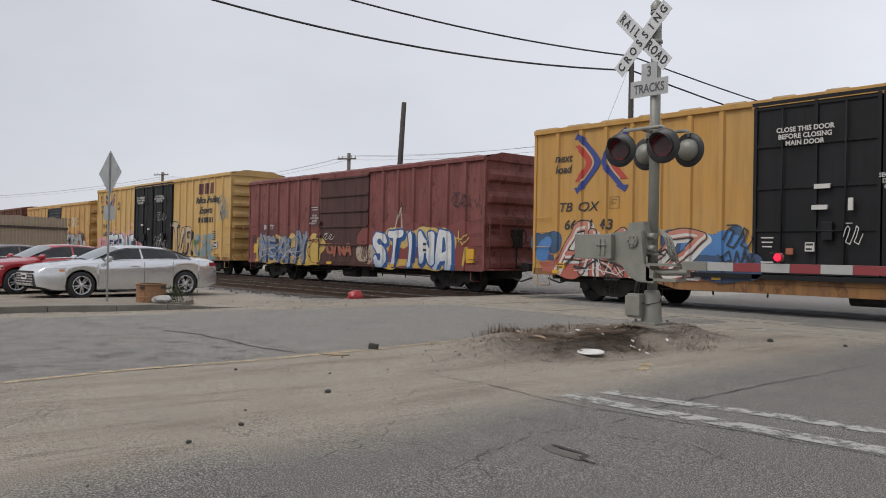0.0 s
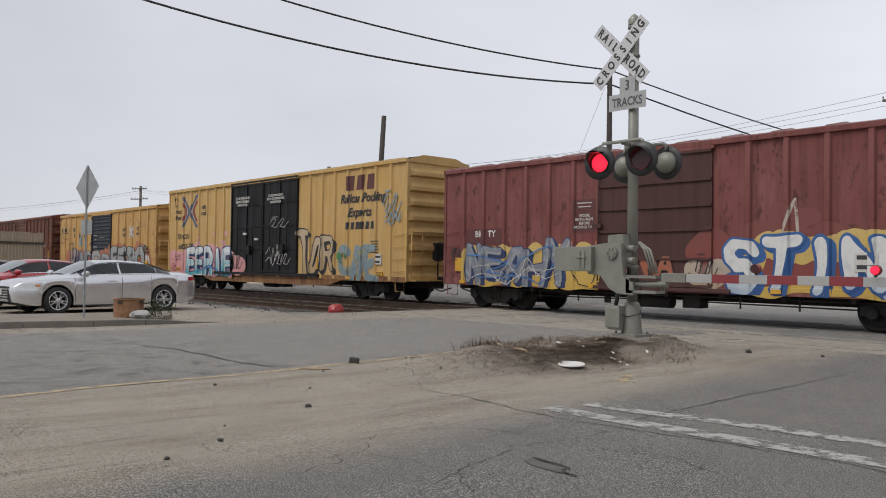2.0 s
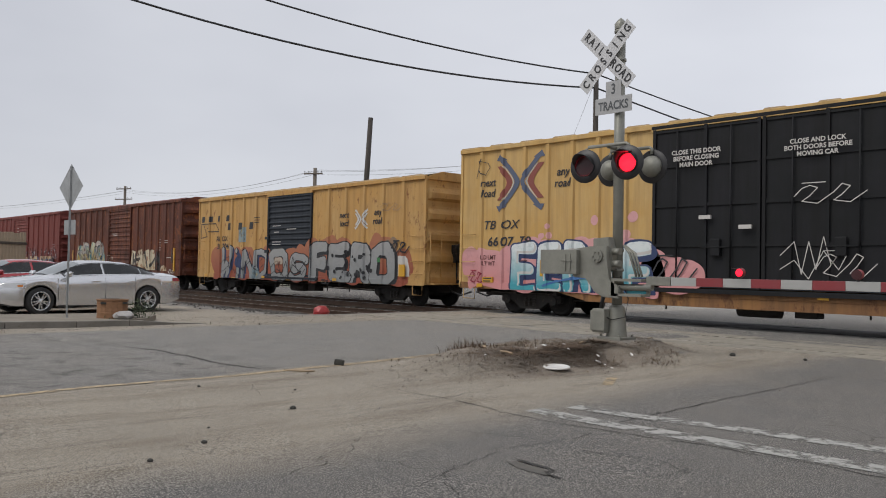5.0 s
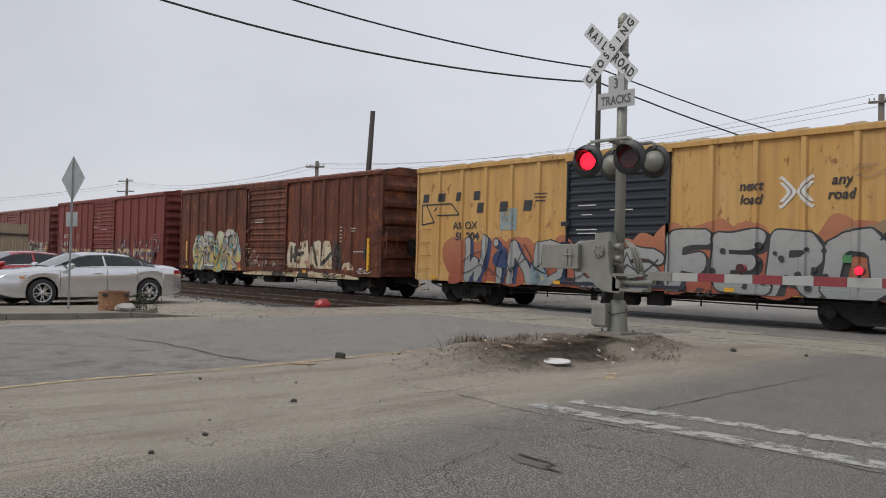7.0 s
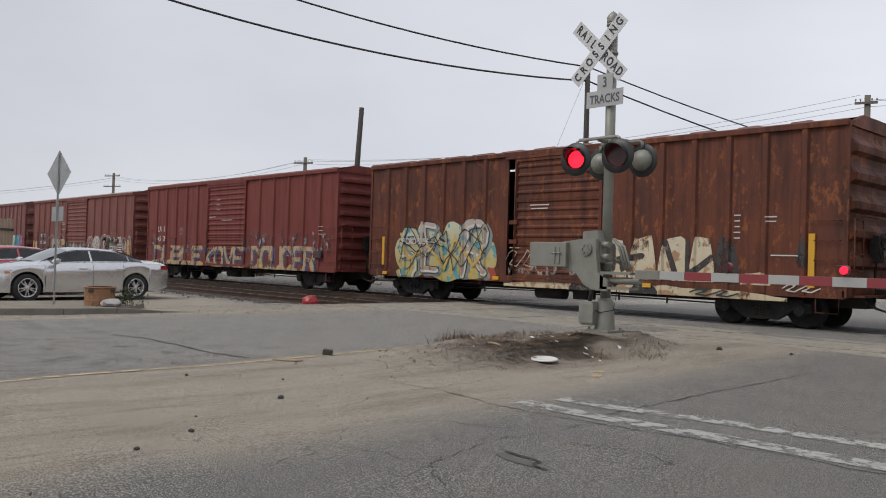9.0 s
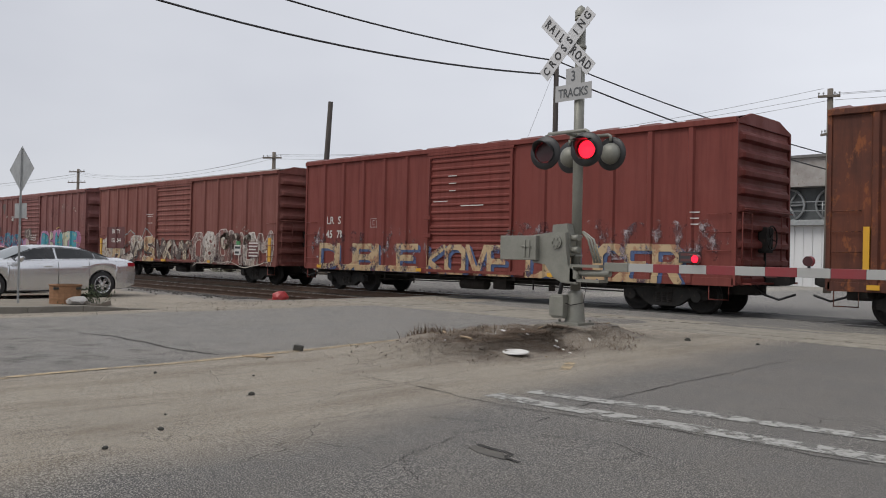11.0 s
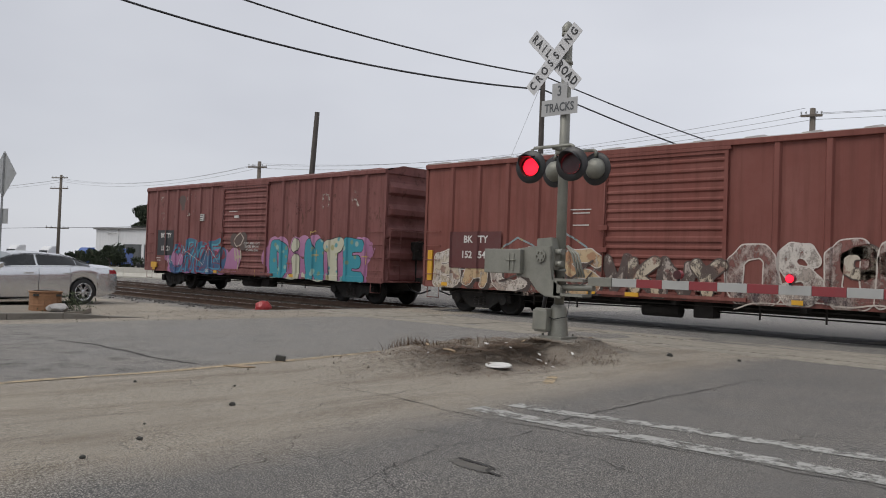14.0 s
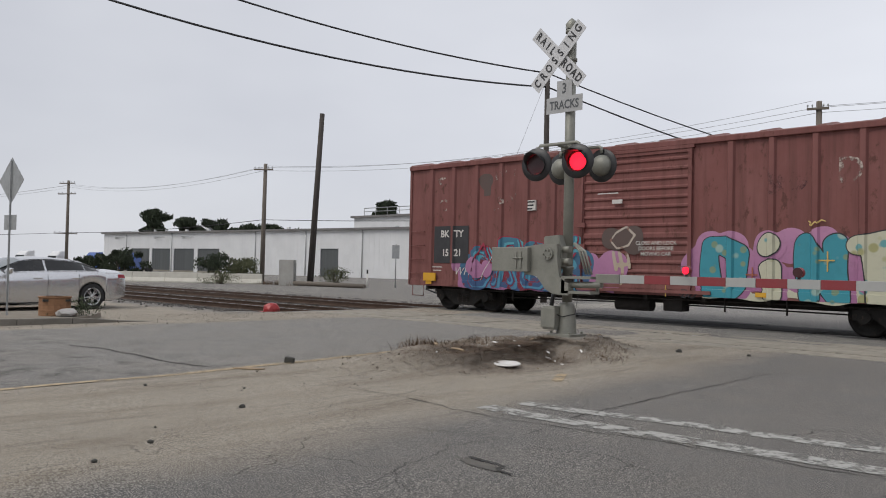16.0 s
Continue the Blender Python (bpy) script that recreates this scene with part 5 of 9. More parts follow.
     tag("WiND", 2.2, 6.2, 0.66, 2.0, G_SILVER, M_INK, 5, 0.18, 0.11, 0.03, shade=G_NAVY), tag("OS", 6.5, 9.4, 0.64, 1.9, G_SILVER, M_INK, 8, 0.16, 0.15, 0.04), tag("FERO", 9.4, 14.5, 0.62, 2.2, G_SILVER, M_INK, 3, 0.10, 0.20, 0.04, shade=M_INK), spots(10.6, 13.9, 0.9, 1.9, M_INK, 24, 6, 0.03, 0.085), line_art(SCRAWL, 2.2, 6.0, 0.8, 1.8, M_INK, 0.025, 0.046, seed=3.0), line_art(SCRAWL, 6.6, 9.2, 0.75, 1.6, M_INK, 0.03, 0.046, seed=6.0), cloud(3.6, 4.2, 1.2, 1.7, G_NAVY, 7, 2, 0.046), cloud(7.0, 7.5, 1.3, 1.7, G_OLDWHITE, 4, 2, 0.046), cloud(4.9, 5.6, 0.8, 1.3, G_DUSTBLUE, 9, 2, 0.046),
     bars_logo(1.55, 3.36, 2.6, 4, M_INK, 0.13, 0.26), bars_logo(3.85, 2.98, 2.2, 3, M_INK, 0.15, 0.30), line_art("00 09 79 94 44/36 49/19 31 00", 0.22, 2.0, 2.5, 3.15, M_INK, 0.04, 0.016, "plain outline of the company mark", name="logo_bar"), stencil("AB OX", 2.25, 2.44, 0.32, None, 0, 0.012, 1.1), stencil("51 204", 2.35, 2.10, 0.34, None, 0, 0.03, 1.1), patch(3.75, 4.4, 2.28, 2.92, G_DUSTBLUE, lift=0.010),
     stencil("next\nload", 11.55, 3.02, 0.31, None, 0.2, 0.02), stencil("any\nroad", 13.55, 3.06, 0.31, None, 0.2, 0.02), arrows(12.6, 3.0, 0.52, WHITE_F, WHITE_F, BLUE_F), print_block(5.3, 3.3, 3, 0.5, M_INK), print_block(7.0, 2.9, 1, 0.6, M_STENCIL), print_block(7.0, 2.65, 1, 0.35, M_STENCIL), print_block(7.0, 2.25, 2, 0.7, M_STENCIL), print_block(8.1, 2.75, 1, 0.7, M_STENCIL),
     line_art(CURLS, 14.35, 15.3, 1.75, 2.2, M_INK, 0.05), patch(14.4, 15.3, 1.0, 1.7, M_STENCIL, 0.1, 4, lift=0.010), plate_art(15.0, 1.2, 0.3, 0.4, M_REFLECT, "yellow panel"), line_art(CURLS, 13.75, 14.9, 3.2, 3.5, G_BROWN, 0.02), plate_art(13.75, 1.55, 0.3, 0.16, G_GREEN, "green label"), line_art(CURLS, 6.8, 7.7, 0.62, 0.85, M_INK, 0.03), line_art(CURLS, 10.2, 10.8, 0.62, 0.8, M_INK, 0.03)],
    # the rusty brown car
    [cloud(1.5, 5.7, 0.72, 2.5, G_GOLD, 4, 9, label="pale yellow sprayed ground", base=0.6), tag("SEGR", 1.5, 5.6, 0.66, 2.45, [G_GOLD, G_OLDWHITE], M_INK, 12, 0.28, 0.12, 0.025, shade=G_DUSTBLUE, glint=M_STENCIL), line_art("02 19 33 58 61 89 94/06 24 47 52 78 96/11 36 55 72 99", 1.6, 5.5, 0.8, 2.4, M_INK, 0.035, 0.046, seed=3.0), line_art("08 13 36 51 67 82 95", 1.6, 5.5, 0.8, 2.3, G_YELLOW, 0.10, 0.045, seed=5.0), line_art("05 22 48 64 77 93", 1.8, 5.4, 0.9, 2.4, G_DUSTBLUE, 0.09, 0.044, seed=7.0), patch(5.5, 6.0, 0.72, 1.1, G_RED, 0.1, 3, lift=0.010), stencil("FCRD 5056", 2.4, 1.86, 0.26, M_STENCIL, 0, 0.03, lift=0.056),
     patch(9.7, 10.45, 0.95, 1.95, G_BLOCKCREAM, 0.12, 3), patch(10.55, 11.3, 0.95, 2.0, G_BLOCKCREAM, 0.1, 5, 0.007), patch(11.4, 12.2, 0.95, 2.0, G_BLOCKCREAM, 0.1, 7), patch(12.25, 12.85, 0.95, 2.0, G_BLOCKCREAM, 0.1, 17, 0.007), patch(12.85, 13.45, 0.95, 2.0, G_BLOCKBLACK, 0.12, 9), patch(13.5, 14.2, 0.93, 1.2, G_BLOCKCREAM, 0.1, 2), line_art("17 12/24 75/37 32", 9.9, 11.2, 0.95, 2.0, G_BLOCKBLACK, 0.16, 0.012), line_art("18 31/58 51 84/95 73", 11.4, 12.8, 0.95, 2.0, G_BLOCKBLACK, 0.15, 0.012), patch(14.75, 15.0, 1.35, 2.1, G_BLOCKBLACK, 0.1, 2),
     patch(6.3, 14.6, 0.60, 0.80, G_BLOCKCREAM, 0.05, 6, 0.010), patch(10.6, 11.4, 0.60, 0.82, G_BLOCKBLACK, 0.05, 9, 0.014), patch(8.7, 9.6, 0.60, 0.82, G_BLOCKBLACK, 0.05, 19, 0.014), line_art(CURLS, 12.3, 13.5, 0.62, 0.80, M_INK, 0.035), line_art(CURLS, 14.5, 15.3, 0.8, 1.0, M_STENCIL, 0.025), line_art(CURLS, 6.4, 7.6, 1.1, 1.7, G_OLDWHITE, 0.03, 0.012), cloud(6.4, 9.3, 0.9, 1.25, G_PEEL, 12, 7),
     plate_art(15.1, 1.5, 0.13, 1.15, M_REFLECT, "tall yellow reflector"), plate_art(0.75, 1.55, 0.12, 0.95, M_REFLECT, "tall yellow reflector"), print_block(13.4, 2.5, 5, 0.16, M_STENCIL, 0.13), print_block(14.2, 2.45, 2, 0.25, M_STENCIL, 0.1), print_block(14.5, 1.6, 1, 0.6, M_STENCIL), print_block(7.6, 2.9, 2, 0.7, M_STENCIL)],
    # the oxide red car
    [tag("DUBLE", 0.85, 5.9, 0.72, 1.62, G_WORNCREAM, G_WORNBLUE, 5, 0.02, 0.095, 0.0, shade=G_WORNBLUE, square=True), tag("KOVE", 6.3, 9.7, 0.66, 1.60, G_WORNCREAM, G_WORNBLUE, 6, 0.02, 0.08, 0.0, shade=G_WORNBLUE, square=True), tag("DOUCER", 10.2, 14.9, 0.64, 1.66, G_WORNCREAM, G_WORNBLUE, 7, 0.02, 0.085, 0.0, shade=G_WORNBLUE, square=True),
     cloud(0.3, 1.3, 1.1, 2.2, G_SCUFF, 31, 3, 0.012, base=0.3), cloud(3.6, 6.2, 1.2, 2.15, G_SCUFF, 32, 5, 0.012, base=0.3), cloud(9.8, 15.9, 1.3, 2.25, G_SCUFF, 33, 11, 0.050, base=0.4), cloud(9.8, 15.9, 1.3, 2.2, G_DARKSCUFF, 34, 10, 0.012, base=0.5), cloud(0.3, 6.1, 1.4, 2.0, G_DARKSCUFF, 35, 9, 0.010, base=0.4), 
     stencil("LR  S", 1.62, 2.40, 0.36, M_STENCIL, 0, 0.015, 1.05), stencil("45  78", 1.68, 1.92, 0.36, M_STENCIL, 0, 0.015, 1.05), line_art("00 09 99 90 00/67 37 33 63", 3.6, 3.9, 2.16, 2.44, M_STENCIL, 0.014, 0.016, "small framed clearance mark", name="clearance_mark"), line_art(CURLS, 9.5, 10.2, 1.6, 2.0, M_SOOT, 0.03), print_block(7.4, 3.65, 3, 0.35, M_STENCIL, 0.22), print_block(6.9, 2.9, 1, 0.6, M_STENCIL), print_block(8.2, 2.75, 1, 0.9, M_STENCIL), print_block(15.2, 2.4, 3, 0.22, M_STENCIL, 0.14), plate_art(15.1, 1.35, 0.5, 0.26, M_INK, "black data panel", 2, M_PLACARD_RED)],
    # the brick red car
    [tag("BAUPS", 0.35, 6.2, 0.68, 1.95, [G_WORNWHITE, G_WORNCREAM, G_PEEL], G_CHALKLINE, 4, 0.20, 0.15, 0.025, shade=M_SOOT), cloud(0.3, 6.2, 0.72, 1.6, G_PEEL, 6, 9, 0.006, label="weathered white sprayed ground", base=0.6), patch(1.1, 3.0, 1.30, 2.35, M_PLACARD_RED, lift=0.046), stencil("BK   TY", 2.05, 2.12, 0.28, M_STENCIL, 0, 0.03, lift=0.052), stencil("152   544", 2.05, 1.68, 0.28, M_STENCIL, 0, 0.03, lift=0.052), print_block(1.6, 1.36, 2, 0.4, M_STENCIL), line_art("05 28 46/52 79 96", 2.9, 5.8, 1.2, 2.3, G_DUSTBLUE, 0.05, 0.012), line_art(SCRAWL, 3.0, 6.0, 0.8, 1.7, M_SOOT, 0.05, 0.046, seed=2.0),
     tag("VKNY", 6.3, 9.5, 0.80, 1.70, [G_PEEL, G_WORNWHITE], M_SOOT, 5, 0.12, 0.13, 0.03), cloud(6.3, 9.5, 0.86, 1.2, G_PEEL, 16, 8, 0.006),
     tag("OSOMOM", 9.6, 15.7, 0.70, 2.05, [M_BARE, G_PEEL, M_BARE], G_CHALKLINE, 6, 0.16, 0.155, 0.03), tag("OOM", 11.9, 14.2, 1.35, 1.98, [G_WORNWHITE], M_SOOT, 16, 0.12, 0.11, 0.025), cloud(9.7, 15.5, 0.72, 1.35, G_DARKSCUFF, 8, 10, 0.048, base=0.5), line_art("01 39 47 72 98", 9.7, 15.5, 0.62, 0.85, G_CHALKLINE, 0.03, seed=2.0), line_art(CURLS, 13.2, 14.2, 2.0, 2.5, G_PEEL, 0.03),
     plate_art(13.3, 1.32, 0.46, 0.40, M_STENCIL, "black and white data panel", 2), plate_art(14.5, 1.35, 0.9, 0.62, M_PLACARD_RED, "dark red data panel", 5, M_STENCIL), plate_art(13.35, 1.6, 0.26, 0.16, G_GREEN, "green label"), plate_art(15.55, 1.35, 0.18, 0.9, M_REFLECT, "yellow panel"), plate_art(0.25, 1.35, 0.18, 0.9, M_REFLECT, "yellow panel"), print_block(5.6, 2.9, 2, 0.6, M_STENCIL, 0.09), print_block(5.6, 2.5, 1, 0.5, M_STENCIL), plate_art(7.2, 0.80, 0.36, 0.10, M_REFLECT, "yellow label")],
    # the last car
    [patch(1.05, 1.72, 1.40, 2.50, M_INK, lift=0.015), patch(1.86, 2.45, 1.40, 2.50, M_INK, lift=0.015), stencil("BK   TY", 1.78, 2.26, 0.28, M_STENCIL, 0, 0.03), stencil("15   21", 1.78, 1.70, 0.28, M_STENCIL, 0, 0.03), print_block(1.2, 1.28, 2, 0.4, M_STENCIL), stencil("WH", 2.2, 1.16, 0.36, M_STENCIL, 0.3, -0.01), cloud(2.0, 7.6, 0.72, 1.75, G_LILAC, 8, 10, 0.004, base=0.4), cloud(2.3, 6.6, 0.66, 1.8, G_INDIGO, 4, 8, 0.008, label="indigo sprayed ground", base=0.75),
     tag("CROE", 2.45, 6.35, 0.66, 2.12, G_INDIGO, G_CRIMSON, 4, 0.20, 0.125, 0.025, shade=G_TURQLINE, glint=G_TURQLINE, lean=0.1), line_art("03 19 25 48 53 79 84 97", 2.6, 6.2, 0.8, 2.0, G_CRIMSON, 0.05, 0.046, seed=4.0), line_art("11 27 44 62 78 93", 2.6, 6.2, 0.8, 2.0, M_STENCIL, 0.018, 0.05, seed=4.4), stencil("0322", 5.4, 0.82, 0.14, M_STENCIL, 0, 0.02, lift=0.05), cloud(2.6, 3.3, 0.95, 1.6, G_LILAC, 14, 2, 0.046, base=0.0),
     cloud(9.4, 15.2, 0.8, 2.28, G_LILAC, 7, 14, label="lilac pink sprayed ground", base=0.4), cloud(9.6, 15.0, 0.60, 0.95, G_SPOT_CREAM, 6, 12, 0.009, base=0.8), tag("DiNTE", 9.7, 15.0, 0.60, 2.15, [G_SPOT_TEAL, G_SPOT_CREAM, G_SPOT_TEAL, G_SPOT_CREAM, G_SPOT_TEAL], M_INK, 7, 0.05, 0.225, 0.025, shade=G_LILAC), line_art("07 16 05 14 36 45 67 86", 12.05, 12.4, 2.12, 2.42, G_YELLOW, 0.03, seed=2.0), line_art(STAR, 12.3, 12.6, 1.35, 1.75, G_YELLOW, 0.03), line_art(STAR, 10.75, 11.0, 1.05, 1.4, G_ORANGE, 0.03), line_art(STAR, 14.95, 15.2, 1.3, 1.75, G_YELLOW, 0.03), line_art(STAR, 8.7, 8.95, 0.7, 0.95, G_YELLOW, 0.025), line_art(CURLS, 9.2, 9.6, 0.66, 0.86, M_INK, 0.025), line_art(CURLS, 15.0, 15.5, 1.5, 2.1, G_LILAC, 0.03),
     cloud(7.2, 8.0, 1.65, 2.35, M_SOOT, 5, 2, 0.006, base=0.0), line_art("05 28 69 95 72 31 05", 7.3, 7.95, 1.80, 2.32, G_OLDWHITE, 0.05, 0.012, seed=1.0), line_art("14 19/49 40/79 84/25 75", 7.35, 7.85, 0.95, 1.7, G_OLDWHITE, 0.09, 0.012, seed=2.0), stencil("CLOSE AND LOCK\nDOORS BEFORE\nMOVING CAR", 8.55, 1.82, 0.13, M_STENCIL, 0, 0.01), plate_art(4.75, 3.0, 0.30, 0.28, M_STENCIL, "white paper notice", 3), print_block(7.2, 3.2, 1, 0.6, M_STENCIL), plate_art(7.5, 2.98, 0.28, 0.10, M_STENCIL, "white paper label"), stencil("ST", 1.45, 3.75, 0.55, M_FADED_WHITE, 0, 0.01), stencil("C", 1.4, 3.1, 0.5, M_FADED_WHITE, 0, 0.01), stencil("LOUI", 3.7, 3.85, 0.42, M_FADED_WHITE, 0, 0.01), stencil("SW", 3.9, 3.2, 0.42, M_FADED_WHITE, 0, 0.01), stencil("Y", 3.5, 2.8, 0.4, M_FADED_WHITE, 0, 0.01), stencil("D", 12.9, 3.4, 0.75, M_FADED_WHITE, 0, 0.01), stencil("R", 14.4, 3.45, 0.75, M_FADED_WHITE, 0, 0.01), cloud(2.9, 3.4, 3.3, 4.0, M_SOOT, 3, 1, 0.004), cloud(11.2, 11.9, 3.0, 3.7, G_DARKSCUFF, 4, 2, 0.004),
     plate_art(0.95, 0.98, 0.5, 0.24, M_REFLECT, "yellow panel")],
]
for rows in ART:
    rows.append(reflectors())


# ---- the freight train ----
YEL = dict(fresh=(0.49, 0.262, 0.068), faded=(0.46, 0.275, 0.098), rust=(0.14, 0.06, 0.03), grime=(0.35, 0.20, 0.072))
M_YELLOW = car_paint("yellow_car_enamel", **YEL, rust_lo=0.66)
M_YELLOW_PALE = car_paint("pale_yellow_car_enamel", (0.53, 0.325, 0.108), (0.565, 0.385, 0.165), (0.19, 0.085, 0.038), (0.40, 0.262, 0.115), 0.68)
M_YELLOW_RUSTY = car_paint("rust_spotted_yellow_enamel", (0.52, 0.295, 0.092), (0.515, 0.33, 0.135), (0.16, 0.058, 0.028), (0.37, 0.21, 0.085), 0.60)
M_MAROON = car_paint("faded_maroon_enamel", (0.183, 0.055, 0.049), (0.234, 0.090, 0.081), (0.065, 0.026, 0.022), (0.114, 0.046, 0.040), 0.575)
M_DOOR_BROWN = car_paint("dark_brown_door_enamel", (0.071, 0.033, 0.030), (0.087, 0.043, 0.038), (0.042, 0.020, 0.017), (0.058, 0.028, 0.025), 0.66)
M_RUSTBROWN = car_paint("rust_brown_enamel", (0.150, 0.046, 0.024), (0.080, 0.031, 0.022), (0.26, 0.085, 0.03), (0.045, 0.022, 0.018), 0.57)
M_OXIDE = car_paint("oxide_red_enamel", (0.168, 0.039, 0.031), (0.185, 0.050, 0.041), (0.086, 0.027, 0.020), (0.122, 0.033, 0.027), 0.70)
M_BRICK = car_paint("brick_red_enamel", (0.181, 0.060, 0.048), (0.213, 0.082, 0.068), (0.090, 0.032, 0.022), (0.135, 0.050, 0.041), 0.68)
M_PINKRED = car_paint("chalky_maroon_enamel", (0.181, 0.068, 0.061), (0.213, 0.090, 0.082), (0.090, 0.036, 0.029), (0.126, 0.055, 0.050), 0.59)
M_DOORBLACK = car_paint("black_plug_door_enamel", (0.008, 0.009, 0.010), (0.014, 0.014, 0.017), (0.040, 0.026, 0.020), (0.013, 0.013, 0.013), 0.72)
M_SILL_RUST = car_paint("rusty_orange_sill", (0.30, 0.15, 0.055), (0.22, 0.11, 0.05), (0.10, 0.045, 0.025), (0.14, 0.08, 0.045), 0.56)
M_DOORBLUE = car_paint("dark_slate_door_enamel", (0.022, 0.028, 0.037), (0.032, 0.037, 0.046), (0.058, 0.033, 0.025), (0.033, 0.037, 0.042), 0.72)
M_ROOF_GALV = surface("galvanised_roof", (0.40, 0.38, 0.36), (0.25, 0.22, 0.20), 1.5, 40, 0.6, 0.3, stain=(0.16, 0.10, 0.08))
M_ROOF_RED = surface("red_roof", (0.22, 0.10, 0.09), (0.14, 0.07, 0.06), 1.5, 40, 0.75, stain=(0.30, 0.27, 0.25))
M_ROOF_YEL = surface("yellow_roof", (0.42, 0.30, 0.15), (0.28, 0.19, 0.10), 1.5, 40, 0.75, stain=(0.22, 0.12, 0.06))

V0, ACC = 7.368, 0.0745


def travelled(t):
    """Metres that the train has gone since the start."""
    return V0 * t + ACC * t * t / 2 - 0.00078 * t ** 3 / 6


SPECS = [
    dict(x0=-16.79, L=19.47, eave=4.90, paint=M_YELLOW, roof=M_ROOF_YEL, door_paint=M_DOORBLACK, left=8, right=8, door=(-2.81, 2.81), doors=plug_doors, end_ridges=8, deep_sill=True, sill_paint=M_SILL_RUST,
         label="tall yellow 60-foot boxcar with black plug doors and pink graffiti"),
    dict(x0=-34.77, L=15.79, eave=4.36, paint=M_MAROON, roof=M_ROOF_RED, door_paint=M_DOOR_BROWN, left=7, right=7, door=(-1.72, 1.62), doors=plain_door, end_ridges=5,
         label="faded maroon boxcar with blue and white graffiti lettering"),
    dict(x0=-56.24, L=19.47, eave=4.97, paint=M_YELLOW_PALE, roof=M_ROOF_YEL, door_paint=M_DOORBLACK, left=8, right=8, door=(-2.81, 2.81), doors=plug_doors, end_ridges=8, deep_sill=True, sill_paint=M_SILL_RUST,
         label="tall pale yellow 60-foot boxcar with black plug doors and turquoise graffiti"),
    dict(x0=-74.0, L=16.04, eave=4.33, paint=M_YELLOW_RUSTY, roof=M_ROOF_YEL, door_paint=M_DOORBLUE, left=6, right=6, door=(-1.74, 1.46), doors=ridged_door, ridges=14, door_bars=(), end_ridges=5,
         label="rust-spotted yellow boxcar with slate door and silver graffiti"),
    dict(x0=-91.72, L=15.78, eave=4.45, paint=M_RUSTBROWN, roof=M_ROOF_RED, door_paint=M_RUSTBROWN, left=7, right=7, door=(-1.55, 1.80), gap=0.32, doors=ridged_door, ridges=13, door_bars=(0.3, 0.66), end_ridges=6,
         label="rusty brown boxcar with yellow and white graffiti and a door ajar"),
    dict(x0=-109.89, L=16.15, eave=4.52, paint=M_OXIDE, roof=M_ROOF_RED, door_paint=M_OXIDE, left=6, right=6, door=(-1.70, 1.62), doors=ridged_door, ridges=15, door_bars=(0.34,), end_ridges=9,
         label="oxide red boxcar with blue and cream graffiti lettering"),
    dict(x0=-127.73, L=15.98, eave=4.37, paint=M_BRICK, roof=M_ROOF_GALV, door_paint=M_BRICK, left=6, right=6, door=(-1.70, 1.52), doors=ridged_door, ridges=14, door_bars=(0.38,), end_ridges=8,
         label="brick red boxcar with white and brown graffiti"),
    dict(x0=-145.49, L=15.89, eave=4.37, paint=M_PINKRED, roof=M_ROOF_RED, door_paint=M_PINKRED, left=7, right=7, door=(-1.55, 1.50), doors=ridged_door, ridges=14, door_bars=(0.38,), end_ridges=5,
         label="chalky maroon boxcar, the last car, with turquoise graffiti"),
]
TRAIN = []
for spec, art in zip(SPECS, ART):
    spec["art"] = art
    spec["door_lift"] = {plug_doors: 0.112, plain_door: 0.053, ridged_door: 0.069}[spec["doors"]]
    spec["start"] = spec["x0"] + spec["L"] / 2
    TRAIN.append((boxcar(spec), spec["start"]))


# ---- crossing surface, paint, cracks ----
def worn_paint(name, colour, lo, hi, scale=7.0):
    m, n, l, p = nodes_of(name)
    f = noise_node(n, l, scale, 9, 0.75)
    l.new(ramp_node(n, l, f, lo, hi), p.inputs["Alpha"])
    g = ramp_node(n, l, noise_node(n, l, 30, 4), 0.35, 0.8)
    l.new(mix_node(n, l, math_node(n, l, "MULTIPLY", g, 0.5), colour, tuple(c * 0.5 for c in colour)), p.inputs["Base Color"])
    p.inputs["Roughness"].default_value = 0.85
    return m


M_LINE_WHITE = worn_paint("worn_white_road_paint", (0.36, 0.355, 0.33), 0.605, 0.47, 7.0)
M_LINE_YELLOW = worn_paint("worn_yellow_road_paint", (0.43, 0.335, 0.21), 0.62, 0.47, 6.0)
M_LINE_FAINT = worn_paint("ghost_white_road_paint", (0.36, 0.36, 0.34), 0.50, 0.38, 5.0)
M_CRACK = surface("open_crack", (0.055, 0.051, 0.046), (0.035, 0.033, 0.03), 6, 60, 1.0, 0, 0)


